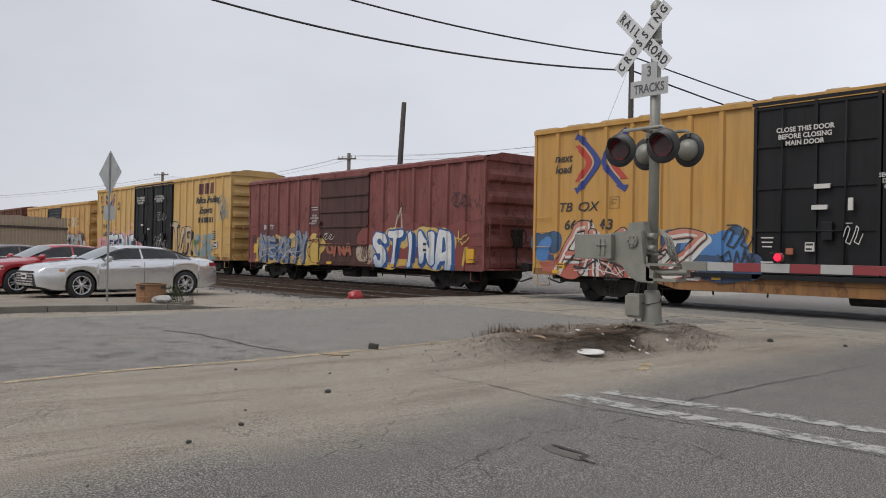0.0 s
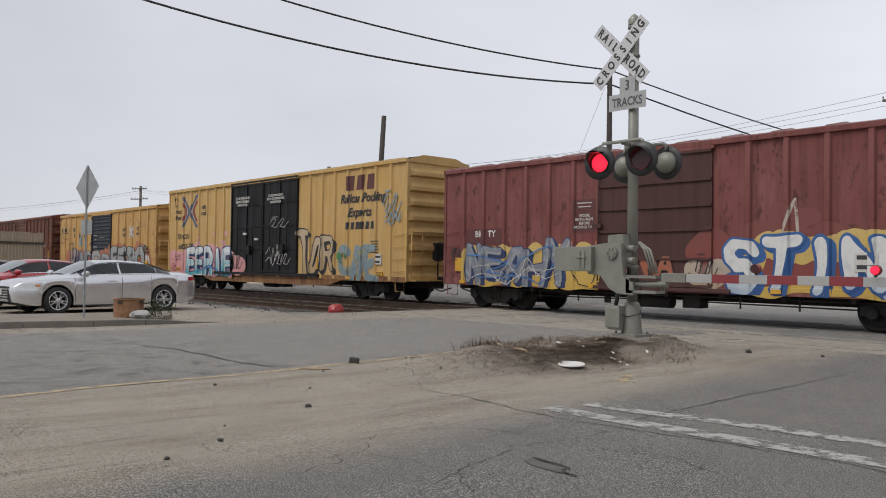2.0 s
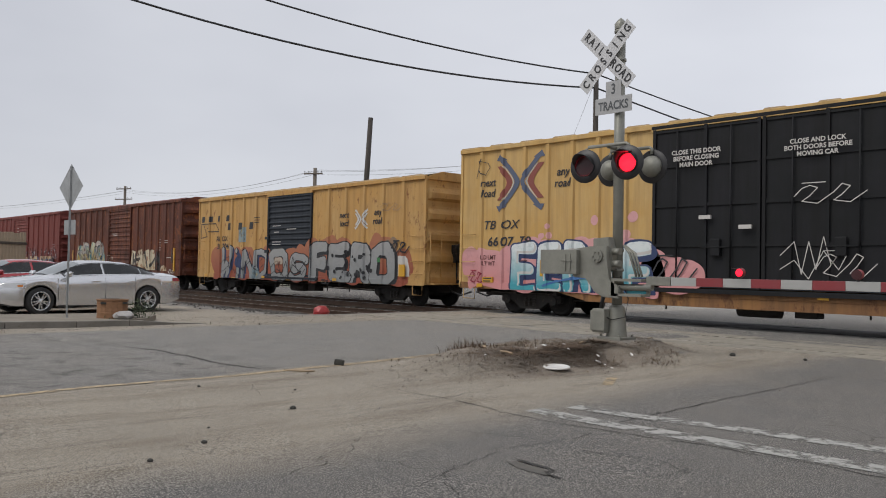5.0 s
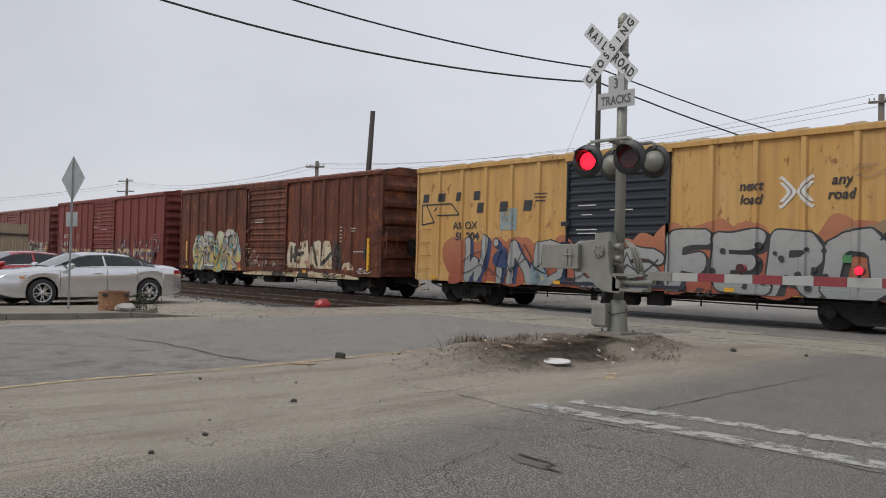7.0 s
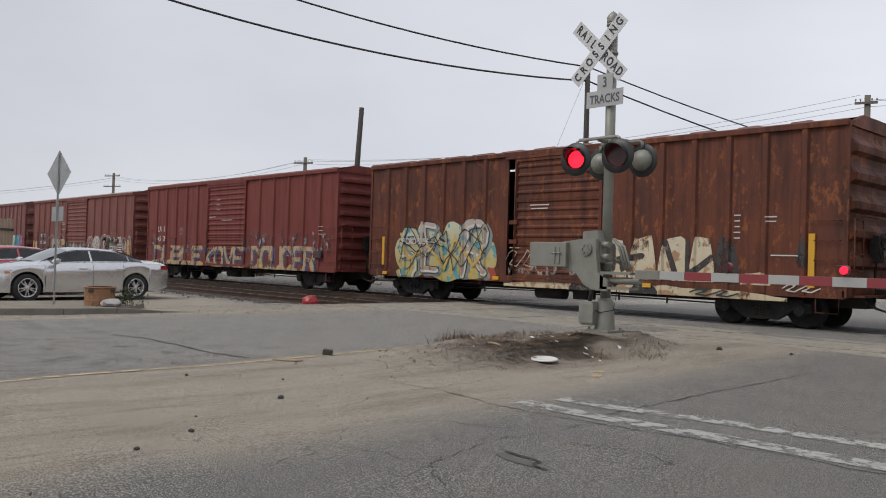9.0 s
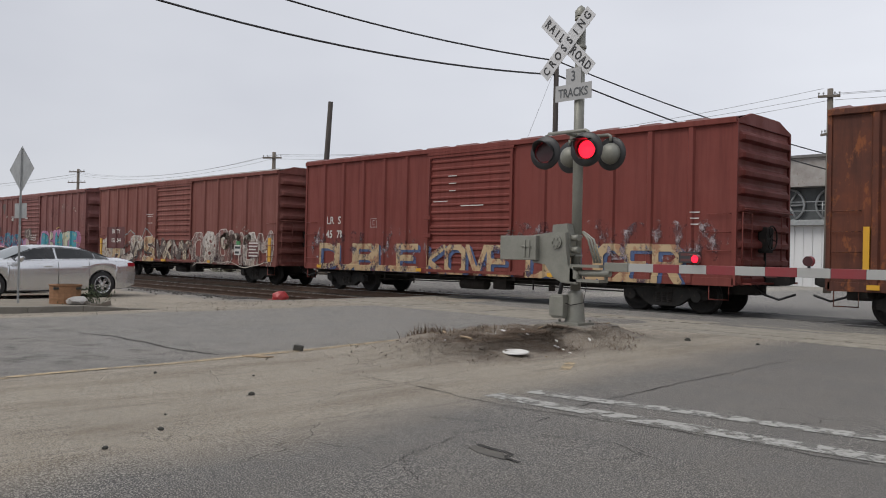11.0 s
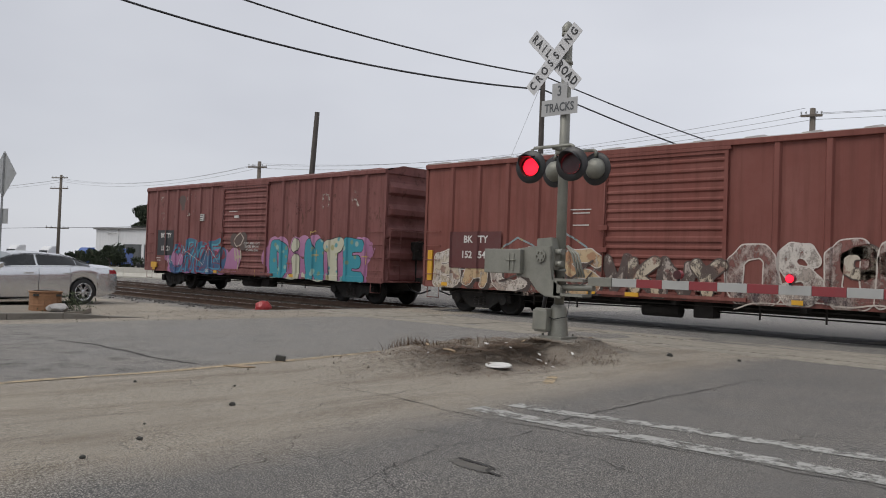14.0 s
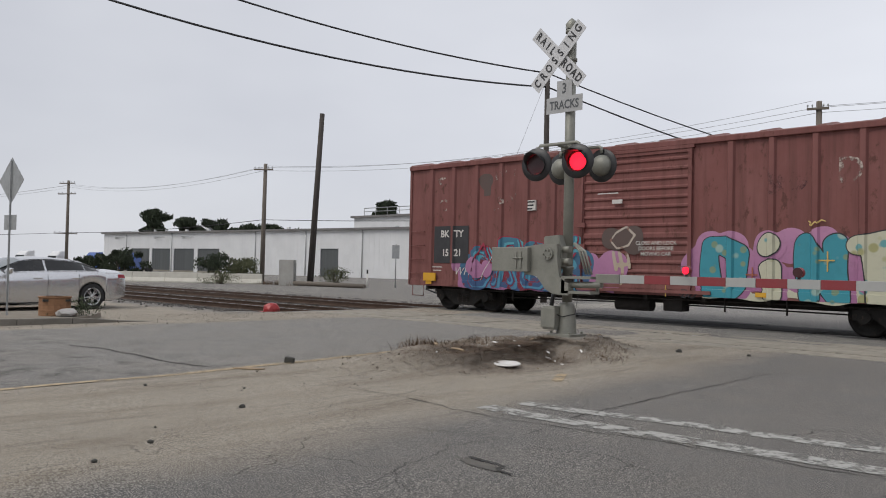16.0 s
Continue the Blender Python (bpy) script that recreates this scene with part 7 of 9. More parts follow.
# ---- island: dry weeds and litter ----
def island():
    rnd = random.Random(21)
    m_dry = island_varied("dry_weed", (0.165, 0.11, 0.068), (0.07, 0.046, 0.031))
    verts, faces = [], []

    def blade(x, y, h, lean, w):
        z = ground_z(x, y) - 0.01
        a = rnd.random() * 6.283
        dx, dy = math.cos(a), math.sin(a)
        k = len(verts)
        bx, by = -dy * w, dx * w
        mx, my = x + dx * lean * 0.4, y + dy * lean * 0.4
        verts.extend([(x - bx, y - by, z), (x + bx, y + by, z), (mx + bx * 0.7, my + by * 0.7, z + h * 0.6), (mx - bx * 0.7, my - by * 0.7, z + h * 0.6), (x + dx * lean, y + dy * lean, z + h)])
        faces.extend([(k, k + 1, k + 2, k + 3), (k + 3, k + 2, k + 4)])
    for _ in range(34000):
        u, v = rnd.gauss(0, 0.36), rnd.gauss(0, 0.40)
        y = 9.25 + v * 2.6
        x = -7.45 - 0.12 * (y - 9.5) + u * 1.2
        if noise.noise(Vector((x * 1.3, y * 1.3, 4))) < -0.22 or (abs(x - POST.x) < 0.5 and abs(y - POST.y) < 0.5) or x < -9.0 - 0.1 * (y - 9):
            continue
        blade(x, y, rnd.uniform(0.006, 0.026) * (2.2 if rnd.random() < 0.04 else 1), rnd.uniform(0.06, 0.22), rnd.uniform(0.002, 0.006))
    for cx, cy, n, top in ((-8.7, 8.3, 130, 0.24), (-8.62, 8.5, 120, 0.16), (-8.3, 8.4, 160, 0.10), (-8.1, 9.0, 160, 0.09), (-8.4, 9.5, 60, 0.12), (-6.9, 11.3, 30, 0.10), (-6.5, 10.4, 150, 0.08), (-6.3, 9.8, 150, 0.08), (-6.7, 9.2, 120, 0.07), (-8.75, 7.2, 60, 0.06)):
        for _ in range(n):
            blade(cx + rnd.gauss(0, 0.13), cy + rnd.gauss(0, 0.16), rnd.uniform(0.2, 1.0) * top, rnd.uniform(0.02, 0.9) * top + 0.04, rnd.uniform(0.002, 0.005))
    for _ in range(1500):
        q = rnd.random()
        blade(-48.5 + 9.0 * q + rnd.gauss(0, 0.5), 28.2 + 2.6 * q + rnd.gauss(0, 0.6), rnd.uniform(0.05, 0.30), rnd.uniform(0.05, 0.2), 0.012)
    mesh = bpy.data.meshes.new("dry_weeds")
    mesh.from_pydata(verts, [], faces)
    mesh.materials.append(m_dry)
    tagged(new("dry_weeds", mesh), "low dead brown weeds on the sandy island", "weeds", kind="stuff")
    # clods, gravel and twigs over sand and road
    verts, faces = [], []
    base = [(1, 0, 0), (-1, 0, 0), (0, 1, 0), (0, -1, 0), (0, 0, 1), (0, 0, -1)]
    tri = [(0, 2, 4), (2, 1, 4), (1, 3, 4), (3, 0, 4), (2, 0, 5), (1, 2, 5), (3, 1, 5), (0, 3, 5)]
    for k in range(5200):
        if k < 1500:
            y = 9.0 + rnd.gauss(0, 1.4)
            x = -7.5 - 0.12 * (y - 9.5) + rnd.gauss(0, 0.55)
            s = rnd.uniform(0.003, 0.010) * (2.0 if rnd.random() < 0.04 else 1)
        elif k < 2600:
            x, y = rnd.uniform(-18.6, -15.6), rnd.uniform(3, 13.6)
            s = rnd.uniform(0.004, 0.016)
        else:
            y = rnd.uniform(0.8, 13)
            x = -4.3 - 0.18 * y + abs(rnd.gauss(0, 1.3)) * (-1.6 if rnd.random() < 0.75 else 0.5)
            s = rnd.uniform(0.002, 0.005) * (2.2 if rnd.random() < 0.03 else 1)
        m = Matrix.Translation((x, y, ground_z(x, y) + s * 0.35)) @ Euler((rnd.random() * 6, rnd.random() * 6, rnd.random() * 6)).to_matrix().to_4x4() @ Matrix.Diagonal((s * rnd.uniform(0.7, 1.8), s, s * rnd.uniform(0.5, 0.9), 1))
        q = len(verts)
        verts += [tuple(m @ Vector(b)) for b in base]
        faces += [(a + q, b + q, c + q) for a, b, c in tri]
    mesh = bpy.data.meshes.new("gravel")
    mesh.from_pydata(verts, [], faces)
    mesh.materials.append(island_varied("loose_gravel", (0.30, 0.26, 0.21), (0.06, 0.052, 0.045)))
    tagged(new("gravel", mesh), "loose gravel and dirt clods on the road", "gravel", kind="stuff")


island()


def lump(bm, r, seed, flat=1.0, m=None):
    bmesh.ops.create_icosphere(bm, subdivisions=2, radius=r)
    for v in bm.verts:
        d = 1 + 0.35 * noise.noise(v.co * (1.6 / r) + Vector((seed, 0, 0)))
        v.co = Vector((v.co.x * d, v.co.y * d, v.co.z * d * flat))
    return bm


def on_ground(x, y, dz=0.0, rz=0, rx=0, ry=0):
    return pose(x, y, ground_z(x, y) + dz, rx, ry, rz)


M_PLASTIC = surface("white_plastic", (0.72, 0.71, 0.68), (0.58, 0.56, 0.52), 6, 60, 0.5, 0, 0.03)
M_DARKSTONE = surface("dark_stone", (0.06, 0.058, 0.05), (0.035, 0.034, 0.03), 9, 50, 0.9)
M_PALEWOOD = surface("bleached_wood", (0.36, 0.27, 0.17), (0.24, 0.175, 0.11), 8, 60, 0.8, stretch=(1, 6, 6))
M_REDBAG = surface("red_plastic_bag", (0.40, 0.035, 0.035), (0.25, 0.02, 0.022), 9, 50, 0.45, 0, 0.2, stain=(0.55, 0.40, 0.38), stain_at=(0.66, 0.74))


def litter():
    rnd = random.Random(5)
    solid("bucket_lid", lathe(bmesh.new(), [(0.0, 0.012), (0.13, 0.014), (0.142, 0.022), (0.16, 0.024), (0.174, 0.018), (0.178, 0.004), (0.0, 0.0)], None, 40), M_PLASTIC, on_ground(-6.72, 8.14, 0.02, 0, 3, 2), "round white plastic bucket lid lying on the sand", "lid")
    solid("stone_block", box(bmesh.new(), -0.06, 0.06, -0.04, 0.04, 0.0, 0.075, 0.012), M_DARKSTONE, on_ground(-8.72, 6.22, 0, 40, 0, 8), "dark broken block on the sand", "stone")
    solid("wood_stick", tube(bmesh.new(), [(-0.17, 0, 0.02), (0, 0.01, 0.025), (0.17, -0.01, 0.02)], 0.016, 6), M_PALEWOOD, on_ground(-7.35, 7.9, 0.03, -20), "pale piece of wood on the weeds", "stick")
    solid("cardboard_scrap", flat_piece(bmesh.new(), [(-0.18, -0.05), (0.1, -0.07), (0.2, 0.02), (-0.05, 0.08)], 0.0, 0.012), M_PALEWOOD, on_ground(-8.45, 5.45, 0.004, 30), "flat pale scrap on the sand", "scrap")
    for x, y, s in ((-6.27, 3.99, 0.028), (-5.43, 2.73, 0.022), (-5.9, 3.0, 0.010), (-7.2, 4.6, 0.014), (-7.9, 3.9, 0.018), (-5.1, 2.2, 0.02), (-6.4, 12.0, 0.05), (-5.4, 12.3, 0.03)):
        solid("stone", lump(bmesh.new(), s, x, 0.7), M_DARKSTONE, on_ground(x, y, s * 0.4), "small dark stone on the road", "stone", "loose stones")
    for k in range(16):
        x, y = -7.3 + rnd.gauss(0, 0.5), 8.9 + rnd.gauss(0, 0.75)
        w = rnd.uniform(0.018, 0.05)
        bm = flat_piece(bmesh.new(), [(-w, -w * 0.4), (w * 0.3, -w * 0.5), (w, w * 0.1), (-w * 0.3, w * 0.5)], 0.0, 0.008)
        solid("litter_scrap", bm, M_PLASTIC if k % 3 else M_PALEWOOD, on_ground(x, y, 0.04, rnd.uniform(0, 360), rnd.uniform(-25, 25), rnd.uniform(-25, 25)), "torn scrap of pale plastic in the weeds", "litter", "litter in the weeds")
    # crumpled red bag by the tracks
    bag = thing("plastic_bag", on_ground(-18.9, 12.85), "crumpled red plastic bag lying by the tracks", "bag")
    bm = lump(bmesh.new(), 0.22, 3.0, 0.75)
    for v in bm.verts:
        v.co *= 1 + 0.22 * noise.noise(v.co * 14)
        v.co.z += 0.14
    part("bag_body", bm, M_REDBAG, bag)
    bm = lump(bmesh.new(), 0.10, 7.0, 0.35)
    for v in bm.verts:
        v.co = Vector((v.co.x * 1.6 - 0.12, v.co.y * 1.3 - 0.22, v.co.z + 0.035))
    part("bag_neck", bm, M_REDBAG, bag)


litter()


# ---- kerbed corner with sign and crate ----
M_CRATE = surface("orange_weathered_wood", (0.31, 0.16, 0.08), (0.21, 0.11, 0.058), 4, 40, 0.85, stretch=(1, 1, 7), stain=(0.14, 0.08, 0.05))
M_LEAF = island_varied("grey_green_leaf", (0.085, 0.105, 0.055), (0.05, 0.065, 0.035))


def kerb_corner():
    k = thing("kerb", Matrix(), "low concrete kerb round the car park corner", "kerb", kind="structure")
    path = [(-16.75, -6.0), (-16.75, 1.5), (-16.8, 4.4), (-16.55, 5.6), (-16.47, 6.6), (-16.48, 7.5), (-16.4, 8.2)]
    for (ax, ay), (bx, by) in zip(path, path[1:]):
        d = Vector((bx - ax, by - ay, 0))
        n = max(1, int(d.length / 1.2))
        for i in range(n):
            a, b = Vector((ax, ay, 0)) + d * (i / n), Vector((ax, ay, 0)) + d * ((i + 1) / n)
            L = (b - a).length
            bm = box(bmesh.new(), 0.004, L - 0.004, 0.0, 0.18, -0.1, 0.15, 0.018)
            for v in bm.verts:
                if v.co.z > 0:
                    yy = a.y + (b.y - a.y) * v.co.x / L
                    v.co.z *= 0.85 * (1.0 - 0.95 * smooth(yy, 6.3, 8.2)) * (1.0 + 0.12 * noise.noise(Vector((a.x, yy * 1.7, 3))))
            o = part("kerb_stone", bm, M_KERB, k)
            o.matrix_basis = pose(a.x, a.y, ground_z(a.x, a.y), 0, 0, math.degrees(math.atan2(d.y, d.x)))
    bm = flat_piece(bmesh.new(), [(-16.93, -6.0), (-16.93, 1.5), (-16.98, 4.4), (-16.8, 5.7), (-16.68, 6.3), (-17.1, 7.2), (-18.2, 7.9), (-19.2, 7.95), (-19.6, 5.0), (-19.6, -6.0)], 0.0, 0.105)
    solid("pavement", bm, surface("dusty_pavement", (0.235, 0.205, 0.165), (0.165, 0.145, 0.115), 1.3, 45, 0.95, stain=(0.12, 0.11, 0.075)), Matrix(), "dusty concrete pavement inside the kerb", "pavement", kind="structure")
    sg = thing("road_sign", pose(-17.75, 5.82, 0.12, 0, 0, 0), "grey back of a diamond road sign on a steel post", "road sign")
    part("post", box(box(bmesh.new(), -0.03, 0.03, -0.006, 0.0, 0, 3.12), -0.008, 0.008, -0.03, -0.006, 0, 3.12), M_STEEL, sg)
    bm = slab(bmesh.new(), [(0, -0.47), (0.47, 0), (0, 0.47), (-0.47, 0)], -0.003, 0.003)
    bmesh.ops.bevel(bm, geom=[v for v in bm.verts], offset=0.03, segments=2, affect="VERTICES")
    o = part("diamond_panel", tidy(bm), M_STEEL, sg, "plain grey back of a diamond panel")
    o.matrix_basis = pose(-0.005, 0.0, 2.70, 0, 0, 9.5)
    o = part("lower_panel", box(bmesh.new(), -0.23, 0.23, -0.003, 0.003, -0.15, 0.15, 0.0), M_STEEL, sg, "plain grey back of a small panel")
    o.matrix_basis = pose(-0.005, 0.0, 1.86, 0, 0, 9.5)
    crate = thing("wooden_planter", pose(-17.55, 6.66, 0.105, 0, 0, 78) @ Matrix.Diagonal((0.68, 0.68, 0.74, 1)), "weathered orange-brown wooden tub at the kerb", "planter")
    for k2 in range(16):
        a = 2 * math.pi * k2 / 16
        bm = slab(bmesh.new(), [(-0.083, 0), (0.083, 0), (0.086, 0.5), (-0.086, 0.5)], -0.018, 0.018)
        o = part("stave", tidy(bm), M_CRATE, crate)
        o.matrix_basis = pose(0.42 * math.cos(a), 0.42 * math.sin(a), 0, 0, 0, math.degrees(a) + 90)
    bm = bmesh.new()
    for z in (0.12, 0.40):
        lathe(bm, [(0.445, z), (0.448, z + 0.01), (0.448, z + 0.05), (0.445, z + 0.06)], None, 32)
    part("hoop", bm, M_CRATE, crate, "dark hoop")
    part("rim", lathe(bmesh.new(), [(0.37, 0.495), (0.47, 0.495), (0.475, 0.53), (0.37, 0.535)], None, 32), M_CRATE, crate)
    bm = bmesh.new()
    box(bm, -0.38, 0.38, -0.38, 0.38, 0.40, 0.46)
    part("soil", bm, M_DARKSTONE, crate, "dry soil")
    rnd = random.Random(8)
    verts, faces = [], []
    for _ in range(420):
        r = abs(rnd.gauss(0, 0.22))
        a = rnd.random() * 6.28
        x, y, z = r * math.cos(a), r * math.sin(a) * 1.3, rnd.uniform(0.0, 0.42) * (1 - r)
        s = rnd.uniform(0.015, 0.04)
        m = Matrix.Translation((x, y, max(z, 0.02))) @ Euler((rnd.random() * 6, rnd.random() * 6, rnd.random() * 6)).to_matrix().to_4x4()
        q = len(verts)
        verts += [tuple(m @ Vector(v)) for v in ((-s, 0, 0), (0, -s * 0.4, 0), (s, 0, 0), (0, s * 0.4, 0.004))]
        faces.append((q, q + 1, q + 2, q + 3))
    mesh = bpy.data.meshes.new("weed")
    mesh.from_pydata(verts, [], faces)
    mesh.materials.append(M_LEAF)
    w = new("weed", mesh)
    w.matrix_basis = pose(-17.35, 7.12, 0.10)
    tagged(w, "scrubby grey-green weed at the kerb", "weed", kind="stuff")
    bm = lump(bmesh.new(), 0.2, 12.0, 0.5)
    for v in bm.verts:
        v.co *= 1 + 0.3 * noise.noise(v.co * 16)
        v.co.z += 0.08
    solid("trash_bag", bm, surface("grey_plastic_sheet", (0.42, 0.40, 0.38), (0.25, 0.24, 0.23), 9, 50, 0.5), pose(-17.05, 6.72, 0.10), "crumpled grey plastic lying at the kerb", "trash bag")


kerb_corner()


# ---- parked cars ----
M_GLASS = paint("tinted_car_glass", (0.006, 0.007, 0.008), 0.08)
M_SCREEN = paint("pale_windscreen_glass", (0.20, 0.22, 0.23), 0.08)
M_TYRE = surface("tyre_rubber", (0.022, 0.022, 0.022), (0.035, 0.034, 0.033), 8, 60, 0.85, 0, 0.1)
M_ALLOY = surface("alloy_rim", (0.72, 0.73, 0.74), (0.55, 0.56, 0.57), 8, 60, 0.3, 0.8, 0.02)
M_TRIM = paint("black_plastic_trim", (0.015, 0.015, 0.016), 0.5)
M_TAIL = paint("red_tail_lamp", (0.30, 0.012, 0.02), 0.15)
M_LENS = paint("clear_lamp", (0.62, 0.63, 0.64), 0.12)
M_AMBER = paint("amber_lamp", (0.60, 0.20, 0.03), 0.2)


def enamel(name, colour, metal, rough=0.28):
    m, n, l, p = nodes_of(name)
    f = noise_node(n, l, 2.2, 5)
    l.new(mix_node(n, l, math_node(n, l, "MULTIPLY", ramp_node(n, l, f, 0.4, 0.75), 0.25), colour, tuple(c * 0.8 + 0.02 for c in colour)), p.inputs["Base Color"])
    p.inputs["Metallic"].default_value, p.inputs["Roughness"].default_value = metal, rough
    p.inputs["Coat Weight"].default_value, p.inputs["Coat Roughness"].default_value = 0.8, 0.05
    return m


def sedan(m, body, label, scale=(1, 1, 1)):
    """A four-door saloon; x forward, wheels at x = 1.39 and -1.39."""
    car = thing("car", m, label, "car", "parked cars")
    sx, sy, sz = scale
    top = ((-2.47, -2.44, -2.36, -2.0, -1.82, -1.35, -0.95, -0.4, 0.05, 0.30, 0.65, 1.08, 1.5, 1.95, 2.2, 2.32, 2.40), (0.62, 0.98, 1.09, 1.12, 1.13, 1.32, 1.42, 1.465, 1.455, 1.42, 1.25, 1.02, 0.965, 0.90, 0.83, 0.775, 0.60))
    shoulder = ((-2.47, -2.3, -1.8, 0.0, 1.0, 1.8, 2.2, 2.38), (0.80, 0.98, 1.0, 0.955, 0.92, 0.84, 0.77, 0.58))
    wide = ((-2.47, -2.38, -2.1, -1.4, 0.0, 1.4, 1.9, 2.2, 2.33, 2.38), (0.66, 0.78, 0.87, 0.91, 0.915, 0.905, 0.865, 0.76, 0.62, 0.50))
    R, ZC = 0.375, 0.325
    top = (top[0], [z if z < 0.6 else 0.6 + (z - 0.6) * 0.84 for z in top[1]])
    shoulder = (shoulder[0], [z if z < 0.6 else 0.6 + (z - 0.6) * 0.86 for z in shoulder[1]])

    def low(x):
        z = 0.21 + 0.10 * smooth(abs(x), 1.9, 2.45)
        for c in (-1.39, 1.39):
            if abs(x - c) < R:
                z = max(z, ZC + math.sqrt(R * R - (x - c) ** 2))
        return z

    def section(x):
        w = float(np.interp(x, *wide))
        zt, zs, zb = float(np.interp(x, *top)), float(np.interp(x, *shoulder)), low(x)
        zs = min(zs, zt - 0.015)
        zb = min(zb, zs - 0.05)
        cabin = smooth(zt - zs, 0.14, 0.36)
        y4 = w * (0.90 - 0.03 * cabin)
        y5 = (1 - cabin) * w * 0.55 + cabin * 0.60
        z5 = (1 - cabin) * (zs + (zt - zs) * 0.75) + cabin * (zt - 0.065)
        z4 = zs + 0.03 * cabin + 0.012
        zm = zb + (zs - zb) * 0.55
        return [(w * 0.955, zb), (w * 0.985, zb + (zs - zb) * 0.18), (w * 0.982, zb + (zs - zb) * 0.48), (w * 1.0, zb + (zs - zb) * 0.74), (w * 0.955, zs), (y4, z4), (y5, z5), (y5 * 0.55, zt - 0.012), (0.0, zt)]
    xs = sorted({*[round(-2.47 + i * 4.85 / 66, 4) for i in range(67)], *[c + R * k for c in (-1.39, 1.39) for k in (-1.001, -0.999, -0.97, -0.9, -0.75, -0.5, -0.2, 0.2, 0.5, 0.75, 0.9, 0.97, 0.999, 1.001)]})
    bm = bmesh.new()
    rows = []
    for x in xs:
        s = section(x)
        left = [bm.verts.new((x * sx, y * sy, z * sz)) for y, z in s]
        right = [bm.verts.new((x * sx, -y * sy, z * sz)) for y, z in s[:-1]]
        rows.append(left + right[::-1])
    for a, b in zip(rows, rows[1:]):
        for i in range(len(a) - 1):
            f = bm.faces.new((a[i], a[i + 1], b[i + 1], b[i]))
            f.smooth = True
    bm.faces.new(rows[0])
    bm.faces.new(rows[-1][::-1])
    part("body", tidy(bm), body, car)
    bm = bmesh.new()
    box(bm, -2.1 * sx, 1.95 * sx, -0.62 * sy, 0.62 * sy, 0.19 * sz, 0.5 * sz)
    part("floor_pan", bm, M_TRIM, car, "dark underside")

    def on_side(x, k, lift=0.006):
        """A point between the shoulder and the roof edge, k from 0 to 1, on the left side."""
        s = section(x)
        (ya, za), (yb, zb) = s[5], s[6]
        return Vector((x * sx, (ya + (yb - ya) * k + lift) * sy, (za + (zb - za) * k + lift * 0.6) * sz))
    for side in (1, -1):
        for name, spans in (("front_window", (-0.18, 0.80)), ("rear_window", (-1.22, -0.24)), ("quarter_window", (-1.62, -1.25))):
            bm = bmesh.new()
            n = 10
            lo, hi = [], []
            for i in range(n + 1):
                x = spans[0] + (spans[1] - spans[0]) * i / n
                k1 = 0.93
                if section(x)[6][1] - section(x)[5][1] < 0.06:
                    continue
                p, q = on_side(x, 0.07), on_side(x, k1)
                lo.append(bm.verts.new((p.x, p.y * side, p.z)))
                hi.append(bm.verts.new((q.x, q.y * side, q.z)))
            for i in range(len(lo) - 1):
                bm.faces.new((lo[i], lo[i + 1], hi[i + 1], hi[i]))
            part(name, tidy(bm), M_GLASS, car, "dark tinted side window")
        for name, k0, k1, mat in (("window_trim", 0.0, 0.06, M_ALLOY), ("roof_trim", 0.94, 1.0, M_TRIM)):
            bm = bmesh.new()
            prev = None
            for i in range(25):
                x = -1.60 + 2.38 * i / 24
                p, q = on_side(x, k0, 0.008), on_side(x, k1, 0.008)
                v = (bm.verts.new((p.x, p.y * side, p.z)), bm.verts.new((q.x, q.y * side, q.z)))
                if prev:
                    bm.faces.new((prev[0], v[0], v[1], prev[1]))
                prev = v
            part(name, tidy(bm), mat, car)
        sill = box(bmesh.new(), -0.98 * sx, 0.98 * sx, -0.02, 0.02, -0.035, 0.035, 0.01)
        part("sill_trim", sill, M_TRIM, car, "black sill strip").matrix_basis = pose(0, side * 0.85 * sy, 0.215 * sz)
        # seams and handles
        for x, z0, z1 in ((0.98, 0.30, 0.86), (-0.21, 0.26, 0.89), (-1.02, 0.62, 0.90)):
            bm = bmesh.new()
            prev = None
            for i in range(9):
                z = z0 + (z1 - z0) * i / 8
                s = section(x)
                y = float(np.interp(z, [p[1] for p in s[:5]], [p[0] for p in s[:5]])) + 0.003
                v = [bm.verts.new(((x + e) * sx, side * y * sy, z * sz)) for e in (-0.005, 0.005)]
                if prev:
                    bm.faces.new((prev[0], prev[1], v[1], v[0]))
                prev = v
            part("door_seam", tidy(bm), M_TRIM, car)
        for x in (0.05, -0.93):
            bm = box(bmesh.new(), -0.11, 0.11, -0.015, 0.02, -0.018, 0.018, 0.012)
            o = part("door_handle", bm, body, car)
            o.matrix_basis = pose(x * sx, side * 0.912 * sy, 0.795 * sz)
        bm = bmesh.new()
        lump(bm, 0.11, 2.0, 0.75)
        for v in bm.verts:
            v.co = Vector((v.co.x * 0.8, v.co.y * 1.1, v.co.z))
        o = part("wing_mirror", bm, body, car)
        o.matrix_basis = pose(0.78 * sx, side * 0.98 * sy, 0.965 * sz)
